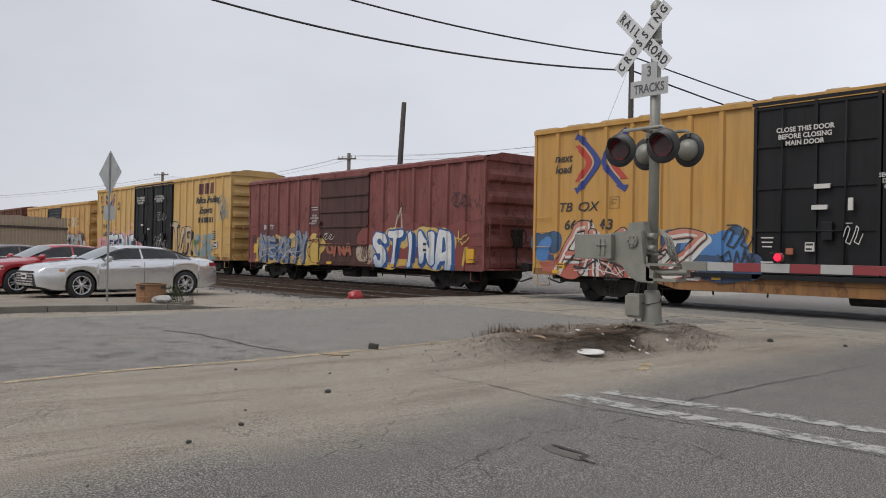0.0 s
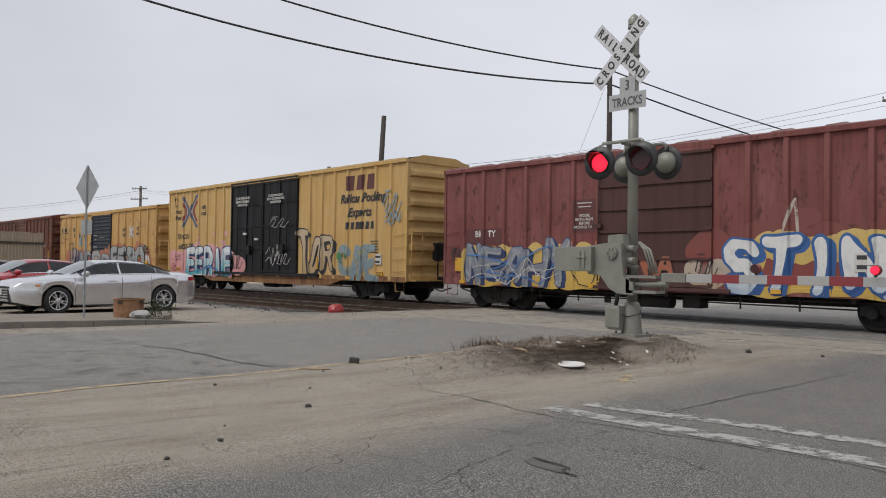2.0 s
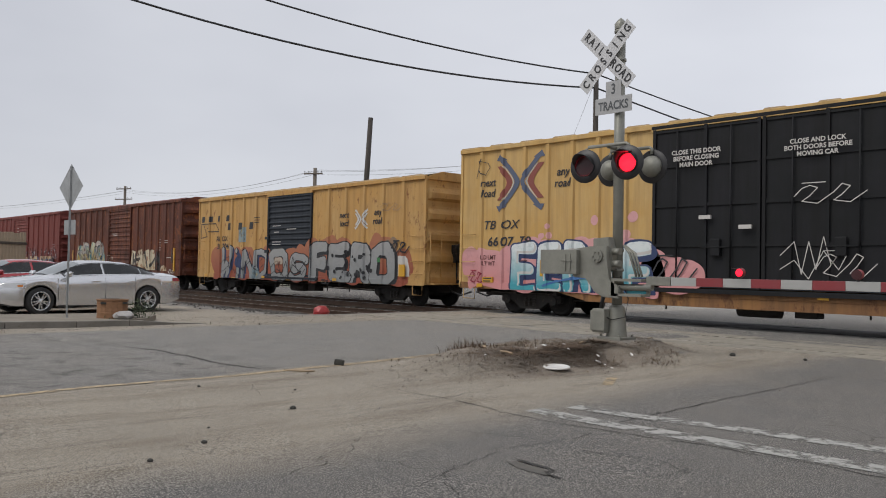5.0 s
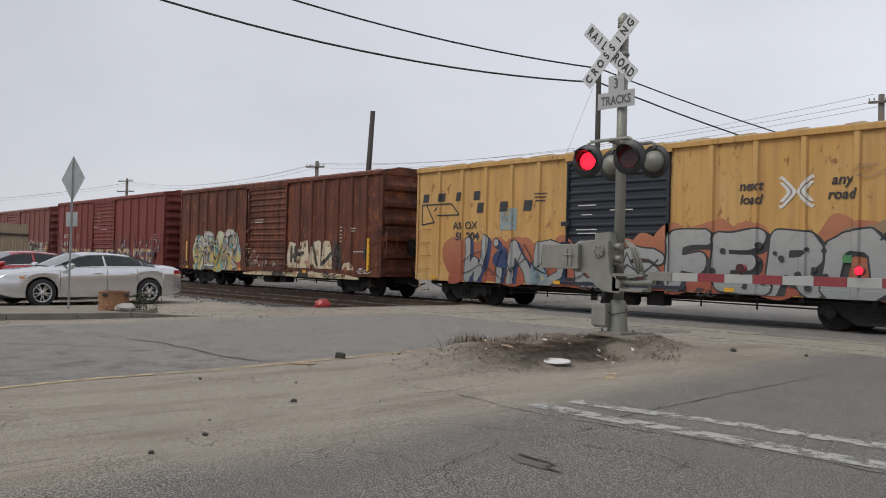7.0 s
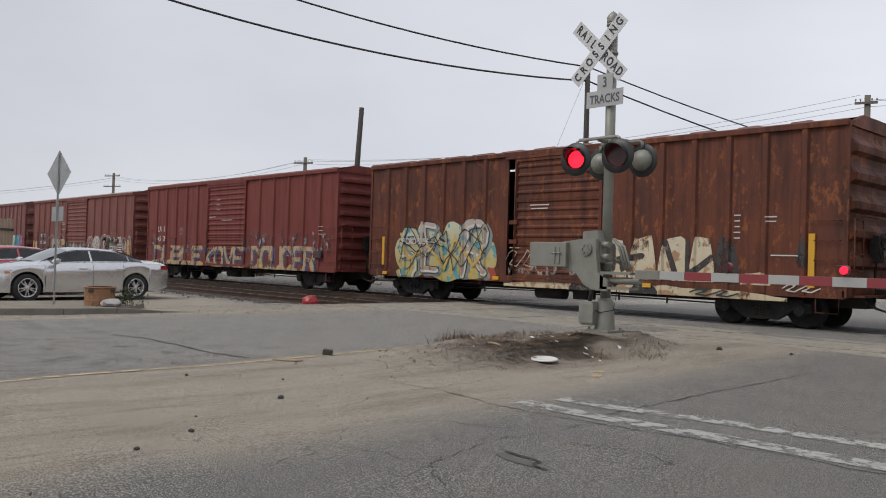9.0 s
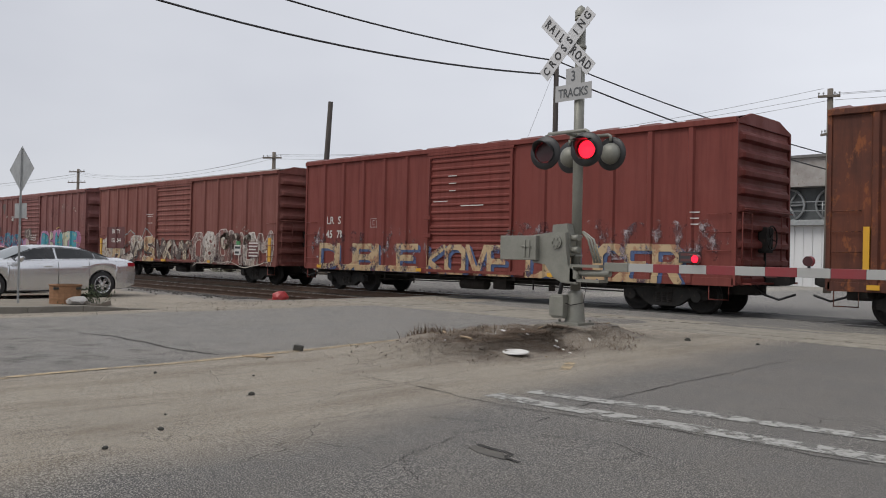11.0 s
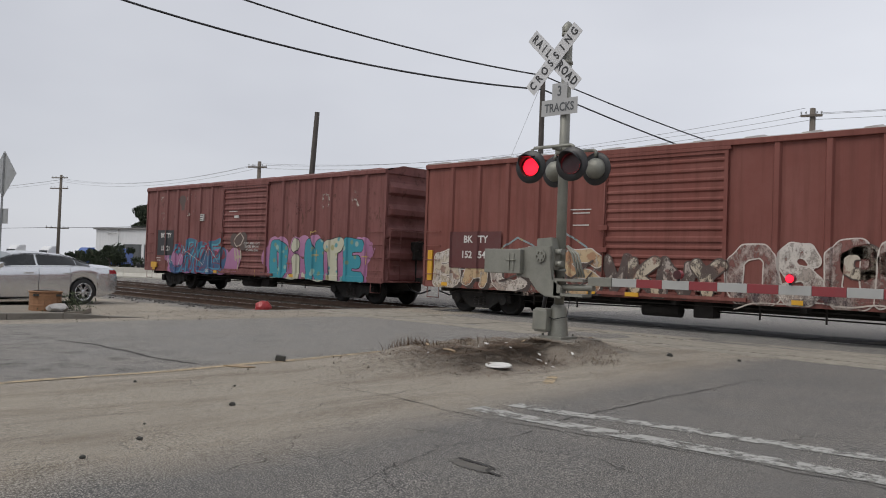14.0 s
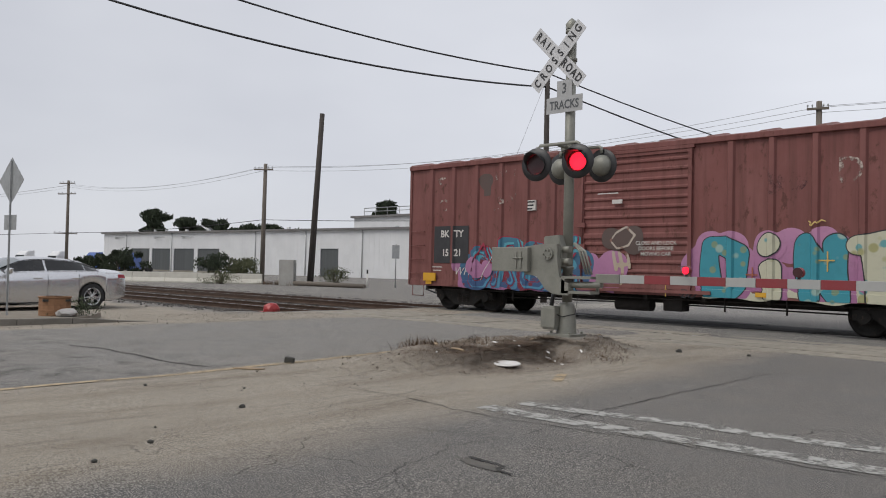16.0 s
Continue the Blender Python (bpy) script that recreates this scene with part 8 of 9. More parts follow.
        # lamps
        for name, spans, zr, mat in (("headlamp", (1.74, 2.30), (0.64, 0.75), M_LENS), ("turn_lamp", (1.80, 1.92), (0.66, 0.71), M_AMBER), ("tail_lamp", (-2.45, -2.12), (0.80, 0.895), M_TAIL)):
            bm = bmesh.new()
            prev = None
            for i in range(7):
                x = spans[0] + (spans[1] - spans[0]) * i / 6
                s = section(x)
                col = []
                for z in zr:
                    z = min(z, s[4][1] - 0.004)
                    y = float(np.interp(z, [p[1] for p in s[:5]], [p[0] for p in s[:5]])) + 0.006
                    col.append(bm.verts.new((x * sx, side * y * sy, z * sz)))
                if prev:
                    bm.faces.new((prev[0], col[0], col[1], prev[1]))
                prev = col
            part(name, tidy(bm), mat, car)
    # windscreens
    for name, x0, x1, mat in (("windscreen", 1.06, 0.34, M_SCREEN), ("rear_screen", -1.80, -1.05, M_GLASS)):
        bm = bmesh.new()
        prev = None
        for i in range(9):
            x = x0 + (x1 - x0) * i / 8
            s = section(x)
            wy = s[6][0] * 0.97 + 0.10 * (1 - i / 8)
            row = []
            for e in (-1, -0.5, 0, 0.5, 1):
                row.append(bm.verts.new((x * sx, e * wy * sy, (s[8][1] - 0.012 * abs(e) - (0.05 if abs(e) == 1 else 0.0) + 0.012) * sz)))
            if prev:
                for j in range(4):
                    f = bm.faces.new((prev[j], prev[j + 1], row[j + 1], row[j]))
                    f.smooth = True
            prev = row
        part(name, tidy(bm), mat, car)
    # grille and plate
    bm = bmesh.new()
    for k in range(5):
        box(bm, 2.33 * sx, 2.405 * sx, -0.47 * sy, 0.47 * sy, (0.335 + 0.062 * k) * sz, (0.365 + 0.062 * k) * sz, 0.006)
    part("grille", bm, M_ALLOY, car, "slatted grille")
    bm = slab(bmesh.new(), [(-0.56, 0.30), (0.56, 0.30), (0.50, 0.56), (0.42, 0.66), (-0.42, 0.66), (-0.50, 0.56)], 0.0, 0.10)
    for v in bm.verts:
        v.co = Vector(((2.292 + (0.10 - abs(v.co.y)) - 0.12 * max(0, abs(v.co.x) - 0.45)) * sx, v.co.x * sy, v.co.z * sz))
    part("grille_opening", tidy(bm), M_TRIM, car, "black front air intake")
    o = part("licence_plate", box(bmesh.new(), 2.39 * sx, 2.41 * sx, -0.15, 0.15, 0.46 * sz, 0.60 * sz), M_PLASTIC, car, "pale licence plate")
    part("plate_bar", box(bmesh.new(), 2.411 * sx, 2.414 * sx, -0.11, 0.11, 0.50 * sz, 0.56 * sz), M_TRIM, o)
    # wheels
    for x in (1.39, -1.39):
        for side in (1, -1):
            w = new("wheel")
            w.empty_display_size = 0.1
            w.parent = car
            w.matrix_basis = pose(x * sx, side * 0.79 * sy, 0.325, 0, 0, 0 if side > 0 else 180)
            face = Matrix.Rotation(radians(-90), 4, "X")
            part("tyre", lathe(bmesh.new(), [(0.225, -0.10), (0.30, -0.11), (0.322, -0.09), (0.326, 0.0), (0.322, 0.09), (0.30, 0.112), (0.225, 0.105)], face, 36), M_TYRE, w, "black rubber tyre")
            bm = lathe(bmesh.new(), [(0.228, 0.10), (0.225, 0.112), (0.205, 0.10), (0.20, 0.03), (0.205, -0.06)], face, 36)
            lathe(bm, [(0.055, 0.05), (0.055, 0.10), (0.03, 0.112), (0.0, 0.112)], face, 16)
            for k in range(10):
                a = 2 * math.pi * (k + (0.18 if k % 2 else -0.18)) / 10
                r0 = Vector((0.045 * math.cos(a), 0.10, 0.045 * math.sin(a)))
                r1 = Vector((0.212 * math.cos(a), 0.092, 0.212 * math.sin(a)))
                t = Vector((-math.sin(a), 0, math.cos(a)))
                q = [bm.verts.new(v) for v in (r0 - t * 0.018, r0 + t * 0.018, r1 + t * 0.011, r1 - t * 0.011)]
                q2 = [bm.verts.new(v.co + Vector((0, -0.03, 0))) for v in q]
                bm.faces.new(q)
                for i in range(4):
                    bm.faces.new((q[i], q[(i + 1) % 4], q2[(i + 1) % 4], q2[i]))
            part("rim", tidy(bm), M_ALLOY, w, "spoked alloy rim")
            part("brake_disc", lathe(bmesh.new(), [(0.0, -0.02), (0.205, -0.02), (0.205, -0.05), (0.0, -0.05)], face, 24), M_TRIM, w)
    return car


M_CAR_SILVER = enamel("silver_metallic_enamel", (0.66, 0.665, 0.675), 0.8, 0.27)
M_CAR_RED = enamel("red_enamel", (0.36, 0.018, 0.026), 0.1, 0.25)
M_CAR_DARK = enamel("dark_maroon_enamel", (0.06, 0.03, 0.03), 0.2, 0.3)
sedan(pose(-21.95, 7.50, 0.0, 0, 0, -82.5), M_CAR_SILVER, "silver four-door saloon car parked by the kerb")
sedan(pose(-24.5, 6.55, 0.0, 0, 0, -80), M_CAR_RED, "glossy red saloon car parked beside the silver one", (0.96, 0.98, 1.0))
sedan(pose(-27.4, 5.9, 0.0, 0, 0, -80), M_CAR_DARK, "dark maroon car parked behind the red one", (0.96, 0.98, 0.98))


# ---- beyond the tracks ----
M_WALLWHITE = surface("white_painted_metal_wall", (0.70, 0.705, 0.71), (0.60, 0.605, 0.61), 0.5, 25, 0.6, 0, 0.03, stain=(0.34, 0.32, 0.30), stain_at=(0.66, 0.82))
M_ROLLDOOR = surface("grey_roller_door", (0.10, 0.108, 0.11), (0.075, 0.08, 0.082), 2, 30, 0.6, 0.1, 0.05)
M_ROOFGREY = surface("dull_roof", (0.20, 0.195, 0.19), (0.13, 0.125, 0.12), 1.0, 30, 0.9)
M_BARRIER = surface("limewashed_concrete", (0.62, 0.60, 0.53), (0.48, 0.45, 0.39), 1.5, 40, 0.9, stain=(0.20, 0.17, 0.13), stain_at=(0.62, 0.75))
M_POLE = surface("weathered_pole_wood", (0.17, 0.145, 0.12), (0.11, 0.095, 0.08), 4, 40, 0.9, stretch=(4, 4, 0.4))
M_POLEDARK = surface("creosoted_pole_wood", (0.065, 0.055, 0.048), (0.04, 0.035, 0.032), 4, 40, 0.9, stretch=(4, 4, 0.4))
M_WIRE = paint("black_cable", (0.02, 0.02, 0.022), 0.6)
M_WIRE_THIN = paint("dull_grey_wire", (0.20, 0.20, 0.21), 0.6)
M_SHRUB = island_varied("dark_shrub_leaf", (0.045, 0.06, 0.03), (0.02, 0.028, 0.016))
M_SHRUB_PALE = island_varied("olive_shrub_leaf", (0.12, 0.125, 0.06), (0.05, 0.06, 0.03))
M_BARK = surface("bark", (0.09, 0.07, 0.055), (0.055, 0.045, 0.036), 5, 40, 0.95)


def warehouse():
    """Long low white shed with loading doors."""
    ax, ay, bx, by = -121.0, 52.7, -56.0, 59.1
    L = math.hypot(bx - ax, by - ay)
    w = thing("warehouse", pose(ax, ay, 0, 0, 0, math.degrees(math.atan2(by - ay, bx - ax))), "long low white metal warehouse with grey loading doors", "warehouse")
    H = 5.2
    doors = [(7.3, 12.0, 0.2, 3.1), (12.6, 17.0, 0.2, 3.1), (17.8, 22.4, 0.2, 3.1), (23.2, 27.8, 0.2, 3.1), (46.4, 49.3, 0.0, 3.15)]
    x = 0.0
    for a, b, z0, z1 in doors:
        part("wall_panel", box(bmesh.new(), x, a, 0.0, 0.3, 0, H), M_WALLWHITE, w)
        part("wall_panel", box(bmesh.new(), a, b, 0.0, 0.3, z1, H), M_WALLWHITE, w)
        if z0 > 0:
            part("wall_panel", box(bmesh.new(), a, b, 0.0, 0.3, 0, z0), M_CONCRETE, w, "raised concrete dock edge")
        x = b
    part("wall_panel", box(bmesh.new(), x, L, 0.0, 0.3, 0, H), M_WALLWHITE, w)
    rib = link_mesh("wall_rib", slab(bmesh.new(), [(-0.02, 0.25), (0.02, 0.25), (0.02, H - 0.05), (-0.02, H - 0.05)], -0.012, -0.001), M_WALLWHITE)
    low = link_mesh("wall_rib", slab(bmesh.new(), [(-0.02, 3.2), (0.02, 3.2), (0.02, H - 0.05), (-0.02, H - 0.05)], -0.012, -0.001), M_WALLWHITE)
    for k in range(1, int(L / 0.76)):
        q = 0.76 * k
        share("wall_rib", low if any(a - 0.1 < q < b + 0.1 for a, b, _, _ in doors) else rib, w, pose(q, 0, 0))
    part("side_wall", box(bmesh.new(), 0.0, 0.3, 0.301, 30, 0, H), M_WALLWHITE, w)
    part("side_wall", box(bmesh.new(), L - 0.3, L, 0.301, 30, 0, H), M_WALLWHITE, w)
    part("back_wall", box(bmesh.new(), 0.301, L - 0.301, 29.7, 30, 0, H), M_WALLWHITE, w)
    bm = slab(bmesh.new(), [(-0.3, H), (L + 0.3, H), (L + 0.3, H + 0.22), (-0.3, H + 0.22)], -0.35, 30.3)
    part("roof", tidy(bm), M_ROOFGREY, w, "flat roof with dark eave")
    for a, b, z0, z1 in doors:
        door = part("roller_door", box(bmesh.new(), a, b, 0.14, 0.16, z0, z1), M_ROLLDOOR, w, "closed grey slatted roller door")
        n = 12
        slat = link_mesh("slat", box(bmesh.new(), a, b, 0.11, 0.139, 0.01, (z1 - z0) / n), M_ROLLDOOR)
        for k in range(n):
            share("slat", slat, door, pose(0, 0, z0 + (z1 - z0) * k / n))
    rnd = random.Random(3)
    for k in range(9):
        q = rnd.uniform(3, L - 3)
        part("roof_vent", tube(bmesh.new(), [(q, 6, H + 0.2), (q, 6, H + rnd.uniform(0.5, 1.0))], rnd.uniform(0.12, 0.3), 10), M_STEEL, w)
    for q in (3.0, 13.0, 19.5):
        bm = bmesh.new()
        tube(bm, [(q, -0.02, H - 0.5), (q + 4.0, -0.9, H - 0.6)], 0.05, 6)
        tube(bm, [(q + 0.1, -0.02, H - 0.7), (q + 2.0, -0.45, H - 0.55)], 0.03, 6)
        part("awning_bracket", bm, M_STEEL, w)
    for q in (6.2, 17.4, 35.0, 44.0, 53.0, 60.4):
        part("downpipe", tube(bmesh.new(), [(q, -0.09, 0), (q, -0.09, H)], 0.05, 6), M_STEEL, w)
    return w


warehouse()


def back_building():
    b = thing("industrial_building", pose(-72.0, 78, 0), "pale two-storey industrial building with a roof railing", "building")
    part("wall", box(bmesh.new(), -22, 24, 0, 20, 0, 8.3), M_WALLWHITE, b)
    part("roof", box(bmesh.new(), -22.4, 24.4, -0.4, 20.4, 8.301, 8.6), M_ROOFGREY, b)
    for k in range(17):
        o = part("rail_post", tube(bmesh.new(), [(0, 0, 8.6), (0, 0, 9.7)], 0.05, 6), M_STEEL, b)
        o.matrix_basis = pose(-20 + 2.5 * k, 0.2, 0)
    part("roof_rail", tube(tube(bmesh.new(), [(-20, 0.2, 9.7), (20, 0.2, 9.7)], 0.06, 6), [(-20, 0.2, 9.2), (20, 0.2, 9.2)], 0.05, 6), M_STEEL, b)
    c = thing("processing_plant", pose(-9.0, 47, 0), "grey industrial plant with large fans above a corrugated wall", "building")
    bm = bmesh.new()
    for k in range(74):
        box(bm, -12 + 0.5 * k, -12 + 0.5 * k + 0.36, -0.04, 0.0, 0, 3.4)
    box(bm, -12, 25, 0.001, 8, 0, 3.4)
    part("lower_wall", bm, M_WALLWHITE, c, "white corrugated wall")
    part("ledge", box(bmesh.new(), -12.3, 25.3, -0.5, 8, 3.401, 3.7, 0.02), M_STEEL, c)
    part("fan_bay", box(bmesh.new(), -11.5, 24.5, 0.9, 8, 3.701, 5.6), M_ROLLDOOR, c, "dark recessed fan bay")
    part("upper_wall", box(bmesh.new(), -12, 25, 0.0, 8, 5.601, 7.2), M_ROOF_GALV, c, "grey panelled top storey")
    part("roof", box(bmesh.new(), -12.2, 25.2, -0.2, 8.2, 7.201, 7.35), M_ROOFGREY, c)
    fan = lathe(bmesh.new(), [(0.85, -0.05), (0.95, -0.12), (0.95, 0.1), (0.85, 0.12)], Matrix.Rotation(radians(90), 4, "X"), 28)
    for k in range(6):
        a = k * math.pi / 3
        tube(fan, [(0, 0.02, 0), (0.88 * math.cos(a), 0.02, 0.88 * math.sin(a))], 0.06, 6)
    mesh = link_mesh("fan", fan, M_STEEL)
    for k in range(14):
        share("fan", mesh, c, pose(-10.3 + 2.45 * k, 0.75, 4.6), "large round fan with guard")
    bm = bmesh.new()
    for z in (4.2, 4.7):
        tube(bm, [(-12, -0.4, z), (25, -0.4, z)], 0.03, 6)
    for k in range(19):
        tube(bm, [(-12 + 2 * k, -0.4, 3.7), (-12 + 2 * k, -0.4, 4.7)], 0.03, 6)
    part("guard_rail", bm, M_STEEL, c)
    bm = bmesh.new()
    for k in range(8):
        tube(bm, [(-12.6 - 0.1 * k, 1 + 0.4 * k, 0), (-12.6 - 0.1 * k, 1 + 0.4 * k, 6.2 - 0.3 * k)], 0.06, 6)
        tube(bm, [(-14.6, 1, 1.2 + 0.6 * k), (-12.1, 1, 1.3 + 0.6 * k)], 0.04, 6)
    part("pipework", bm, M_STEEL, c, "upright pipes and stair frame")


back_building()


def barrier_wall():
    b = thing("concrete_barrier", Matrix(), "low whitewashed concrete barrier beyond the tracks", "barrier")
    a, e = Vector((-50.5, 21.8, 0)), Vector((-44.0, 29.2, 0))
    n = 5
    ang = math.degrees(math.atan2(e.y - a.y, e.x - a.x))
    L = (e - a).length / n
    mesh = None
    for k in range(n):
        if mesh is None:
            bm = bmesh.new()
            prof = ((-0.3, 0.0), (0.3, 0.0), (0.3, 0.08), (0.12, 0.3), (0.08, 0.64), (-0.08, 0.64), (-0.12, 0.3), (-0.3, 0.08))
            A = [bm.verts.new((0.01, y, z)) for y, z in prof]
            B = [bm.verts.new((L - 0.01, y, z)) for y, z in prof]
            bm.faces.new(A)
            bm.faces.new(B[::-1])
            for i in range(8):
                bm.faces.new((A[i], B[i], B[(i + 1) % 8], A[(i + 1) % 8]))
            mesh = link_mesh("barrier_block", tidy(bm), M_BARRIER)
        p = a.lerp(e, k / n)
        share("barrier_block", mesh, b, pose(p.x, p.y, 0, 0, 0, ang))


barrier_wall()


def leafy(n, spread, seed, size, base=0.0, shape=None):
    """Many small leaf blades in uneven clumps."""
    rnd = random.Random(seed)
    verts, faces = [], []
    clumps = [(rnd.gauss(0, 0.45) * spread[0], rnd.gauss(0, 0.4) * spread[1], rnd.uniform(0.15, 0.85) * spread[2], rnd.uniform(0.25, 0.55)) for _ in range(26)] if shape is None else shape(rnd)
    for _ in range(n):
        cx, cy, cz, r = rnd.choice(clumps)
        d = Vector((rnd.gauss(0, 1), rnd.gauss(0, 1), rnd.gauss(0, 0.8))).normalized() * r * rnd.random() ** 0.4
        s = rnd.uniform(0.6, 1.3) * size
        m = Matrix.Translation((cx + d.x, cy + d.y, max(base + 0.03, cz + d.z * 0.7))) @ Euler((rnd.random() * 6, rnd.random() * 6, rnd.random() * 6)).to_matrix().to_4x4()
        q = len(verts)
        verts += [tuple(m @ Vector(v)) for v in ((-s, 0, 0), (0, -s * 0.45, s * 0.1), (s, 0, 0), (0, s * 0.45, s * 0.1))]
        faces.append((q, q + 1, q + 2, q + 3))
    mesh = bpy.data.meshes.new("leaves")
    mesh.from_pydata(verts, [], faces)
    return mesh


def shrub(x, y, spread, n, seed, mat, size, label):
    s = thing("shrub", pose(x, y, ground_z(x, y)), label, "shrub", "shrubs by the barrier")
    mesh = leafy(n, spread, seed, size)
    mesh.materials.append(mat)
    o = share("foliage", mesh, s)
    bm = bmesh.new()
    rnd = random.Random(seed)
    for _ in range(9):
        tube(bm, [(rnd.gauss(0, 0.1), rnd.gauss(0, 0.1), 0), (rnd.gauss(0, 0.3) * spread[0], rnd.gauss(0, 0.3) * spread[1], spread[2] * 0.7)], 0.03, 5, 0.01)
    part("stem", bm, M_BARK, s)


shrub(-55.5, 25.5, (3.2, 1.6, 2.3), 3800, 2, M_SHRUB, 0.11, "dark green shrub behind the concrete barrier")
shrub(-58.5, 24.5, (2.6, 1.6, 2.0), 2600, 9, M_SHRUB, 0.11, "dark green shrub behind the concrete barrier")
shrub(-50.0, 29.6, (1.5, 1.3, 2.1), 2400, 3, M_SHRUB, 0.09, "dark green shrub behind the concrete barrier")
shrub(-47.8, 30.0, (2.6, 1.4, 1.7), 3000, 4, M_SHRUB_PALE, 0.08, "straggly olive shrub by the barrier")
shrub(-44.6, 26.6, (1.2, 0.8, 0.9), 700, 5, M_SHRUB_PALE, 0.06, "straggly olive shrub by the barrier")
shrub(-41.5, 33.0, (1.0, 1.0, 1.2), 900, 6, M_SHRUB_PALE, 0.06, "small weed bush by the leaning pole")


def cypress(x, y, h, w, seed):
    """A wind-shaped conifer: trunk, spreading limbs, flat layered clumps."""
    t = thing("tree", pose(x, y, 0), "dark wind-shaped cypress behind the warehouse", "tree", "far trees")
    bm = bmesh.new()
    tube(bm, [(0, 0, 0), (0.2, 0, h * 0.4), (0.1, 0, h * 0.85)], 0.5, 8, 0.12)
    rnd = random.Random(seed)
    limbs = []
    for k in range(16):
        z = h * rnd.uniform(0.45, 0.92)
        a = rnd.random() * 6.28
        r = w * rnd.uniform(0.35, 1.0) * (1.15 - 0.6 * (z / h))
        tip = (r * math.cos(a), r * math.sin(a), z + h * 0.10)
        tube(bm, [(0.1, 0, z - h * 0.08), (tip[0] * 0.5, tip[1] * 0.5, z), tip], 0.16, 5, 0.04)
        limbs.append(tip)
    part("trunk", bm, M_BARK, t)

    def shape(r):
        out = []
        for tx, ty, tz in limbs:
            for _ in range(5):
                out.append((tx * r.uniform(0.5, 1.1), ty * r.uniform(0.5, 1.1), tz + r.uniform(-0.3, 0.35), r.uniform(0.6, 1.35)))
        return out
    mesh = leafy(7000, (1, 1, 1), seed, 0.34, 0, shape)
    mesh.materials.append(M_SHRUB)
    share("crown", mesh, t)


for x, y, h, w, sd in ((-152.2, 75.8, 11.2, 4.2, 1), (-149.5, 82.0, 9.2, 4.2, 2), (-146.8, 86.0, 9.0, 4.0, 8), (-144.6, 89.4, 8.0, 3.6, 3), (-142.8, 92.6, 8.4, 4.2, 4), (-140.6, 95.8, 8.3, 4.2, 5), (-138.2, 98.8, 7.8, 3.6, 9), (-100.6, 90.0, 12.0, 1.9, 6)):
    cypress(x, y, h, w, sd)


# ---- poles and wires ----
def pole(x, y, h, r, mat, lean=(0, 0), arms=(), label="weathered wooden utility pole with cross-arms", insul=True):
    p = thing("utility_pole", pose(x, y, 0), label, "utility pole", "utility poles")
    part("shaft", tube(bmesh.new(), [(0, 0, -0.2), (lean[0] * 0.5, lean[1] * 0.5, h * 0.5), (lean[0], lean[1], h)], r, 12, r * 0.72), mat, p)
    for z, w, ang in arms:
        bm = box(bmesh.new(), -w / 2, w / 2, -0.05, 0.05, -0.05, 0.05, 0.01)
        o = part("cross_arm", bm, mat, p)
        o.matrix_basis = pose(lean[0] * z / h, lean[1] * z / h - 0.15, z, 0, 0, ang)
        for e in (-0.46, -0.25, 0.25, 0.46):
            i = part("insulator", lathe(bmesh.new(), [(0.015, 0.05), (0.015, 0.10), (0.035, 0.12), (0.04, 0.17), (0.02, 0.20), (0.0, 0.21)], None, 10), M_STEEL, o)
            i.matrix_basis = pose(e * w, 0, 0)
    return p


pole(-41.84, 31.25, 10.75, 0.21, M_POLEDARK, (0.46, 0.30), (), "dark leaning pole cut off at the top")
pole(-48.34, 32.04, 8.15, 0.17, M_POLE, (0.1, 0.0), ((7.75, 1.4, 30),))
pole(-87.5, 34.2, 9.5, 0.18, M_POLE, (0, 0), ((9.2, 2.0, 25), (8.1, 2.3, 25), (4.0, 2.2, 70)))
pole(-19.3, 25.5, 9.1, 0.13, M_POLEDARK, (0, 0), (), "slim dark pole carrying two heavy cables")
pole(-13.5, 37.7, 9.0, 0.17, M_POLE, (0, 0), ((8.65, 0.9, 20), (7.0, 0.9, -30)), "wooden utility pole with cut-out switches")
pole(-27.9, -2.4, 14.2, 0.16, M_POLE, (0, 0), ((13.6, 1.6, 0),))
pole(-12.7, 46.5, 6.2, 0.12, M_POLE, (0, 0), ())


def wire(points, r, mat, label):
    solid("overhead_wire", tube(bmesh.new(), points, r, 6), mat, Matrix(), label, "cable", "overhead wires")


def sag(a, b, c0, c1, n=24):
    """A cable from plan point a to b with height c0 + c1[0] s + c1[1] s^2."""
    return [(a[0] + (b[0] - a[0]) * i / n, a[1] + (b[1] - a[1]) * i / n, c0 + c1[0] * i / n + c1[1] * (i / n) ** 2) for i in range(n + 1)]


wire(sag((-19.3, 25.5), (-27.9, -2.4), 8.33, (-2.24, 6.21)), 0.034, M_WIRE, "thick black overhead power cable")
wire(sag((-19.3, 25.5), (-27.9, -2.4), 8.87, (-0.43, 5.42)), 0.030, M_WIRE, "thick black overhead power cable")
wire(sag((-19.3, 25.5), (-12.7, 46.5), 8.33, (-4.9, 1.8), 12), 0.030, M_WIRE, "thick black overhead power cable")
wire(sag((-19.3, 25.5), (-12.7, 46.5), 8.87, (-4.6, 1.75), 12), 0.026, M_WIRE, "thick black overhead power cable")
wire([(-19.3, 25.5, 8.7), (-22.2, 24.4, 1.0)], 0.006, M_WIRE_THIN, "thin grey stay wire of the dark pole")
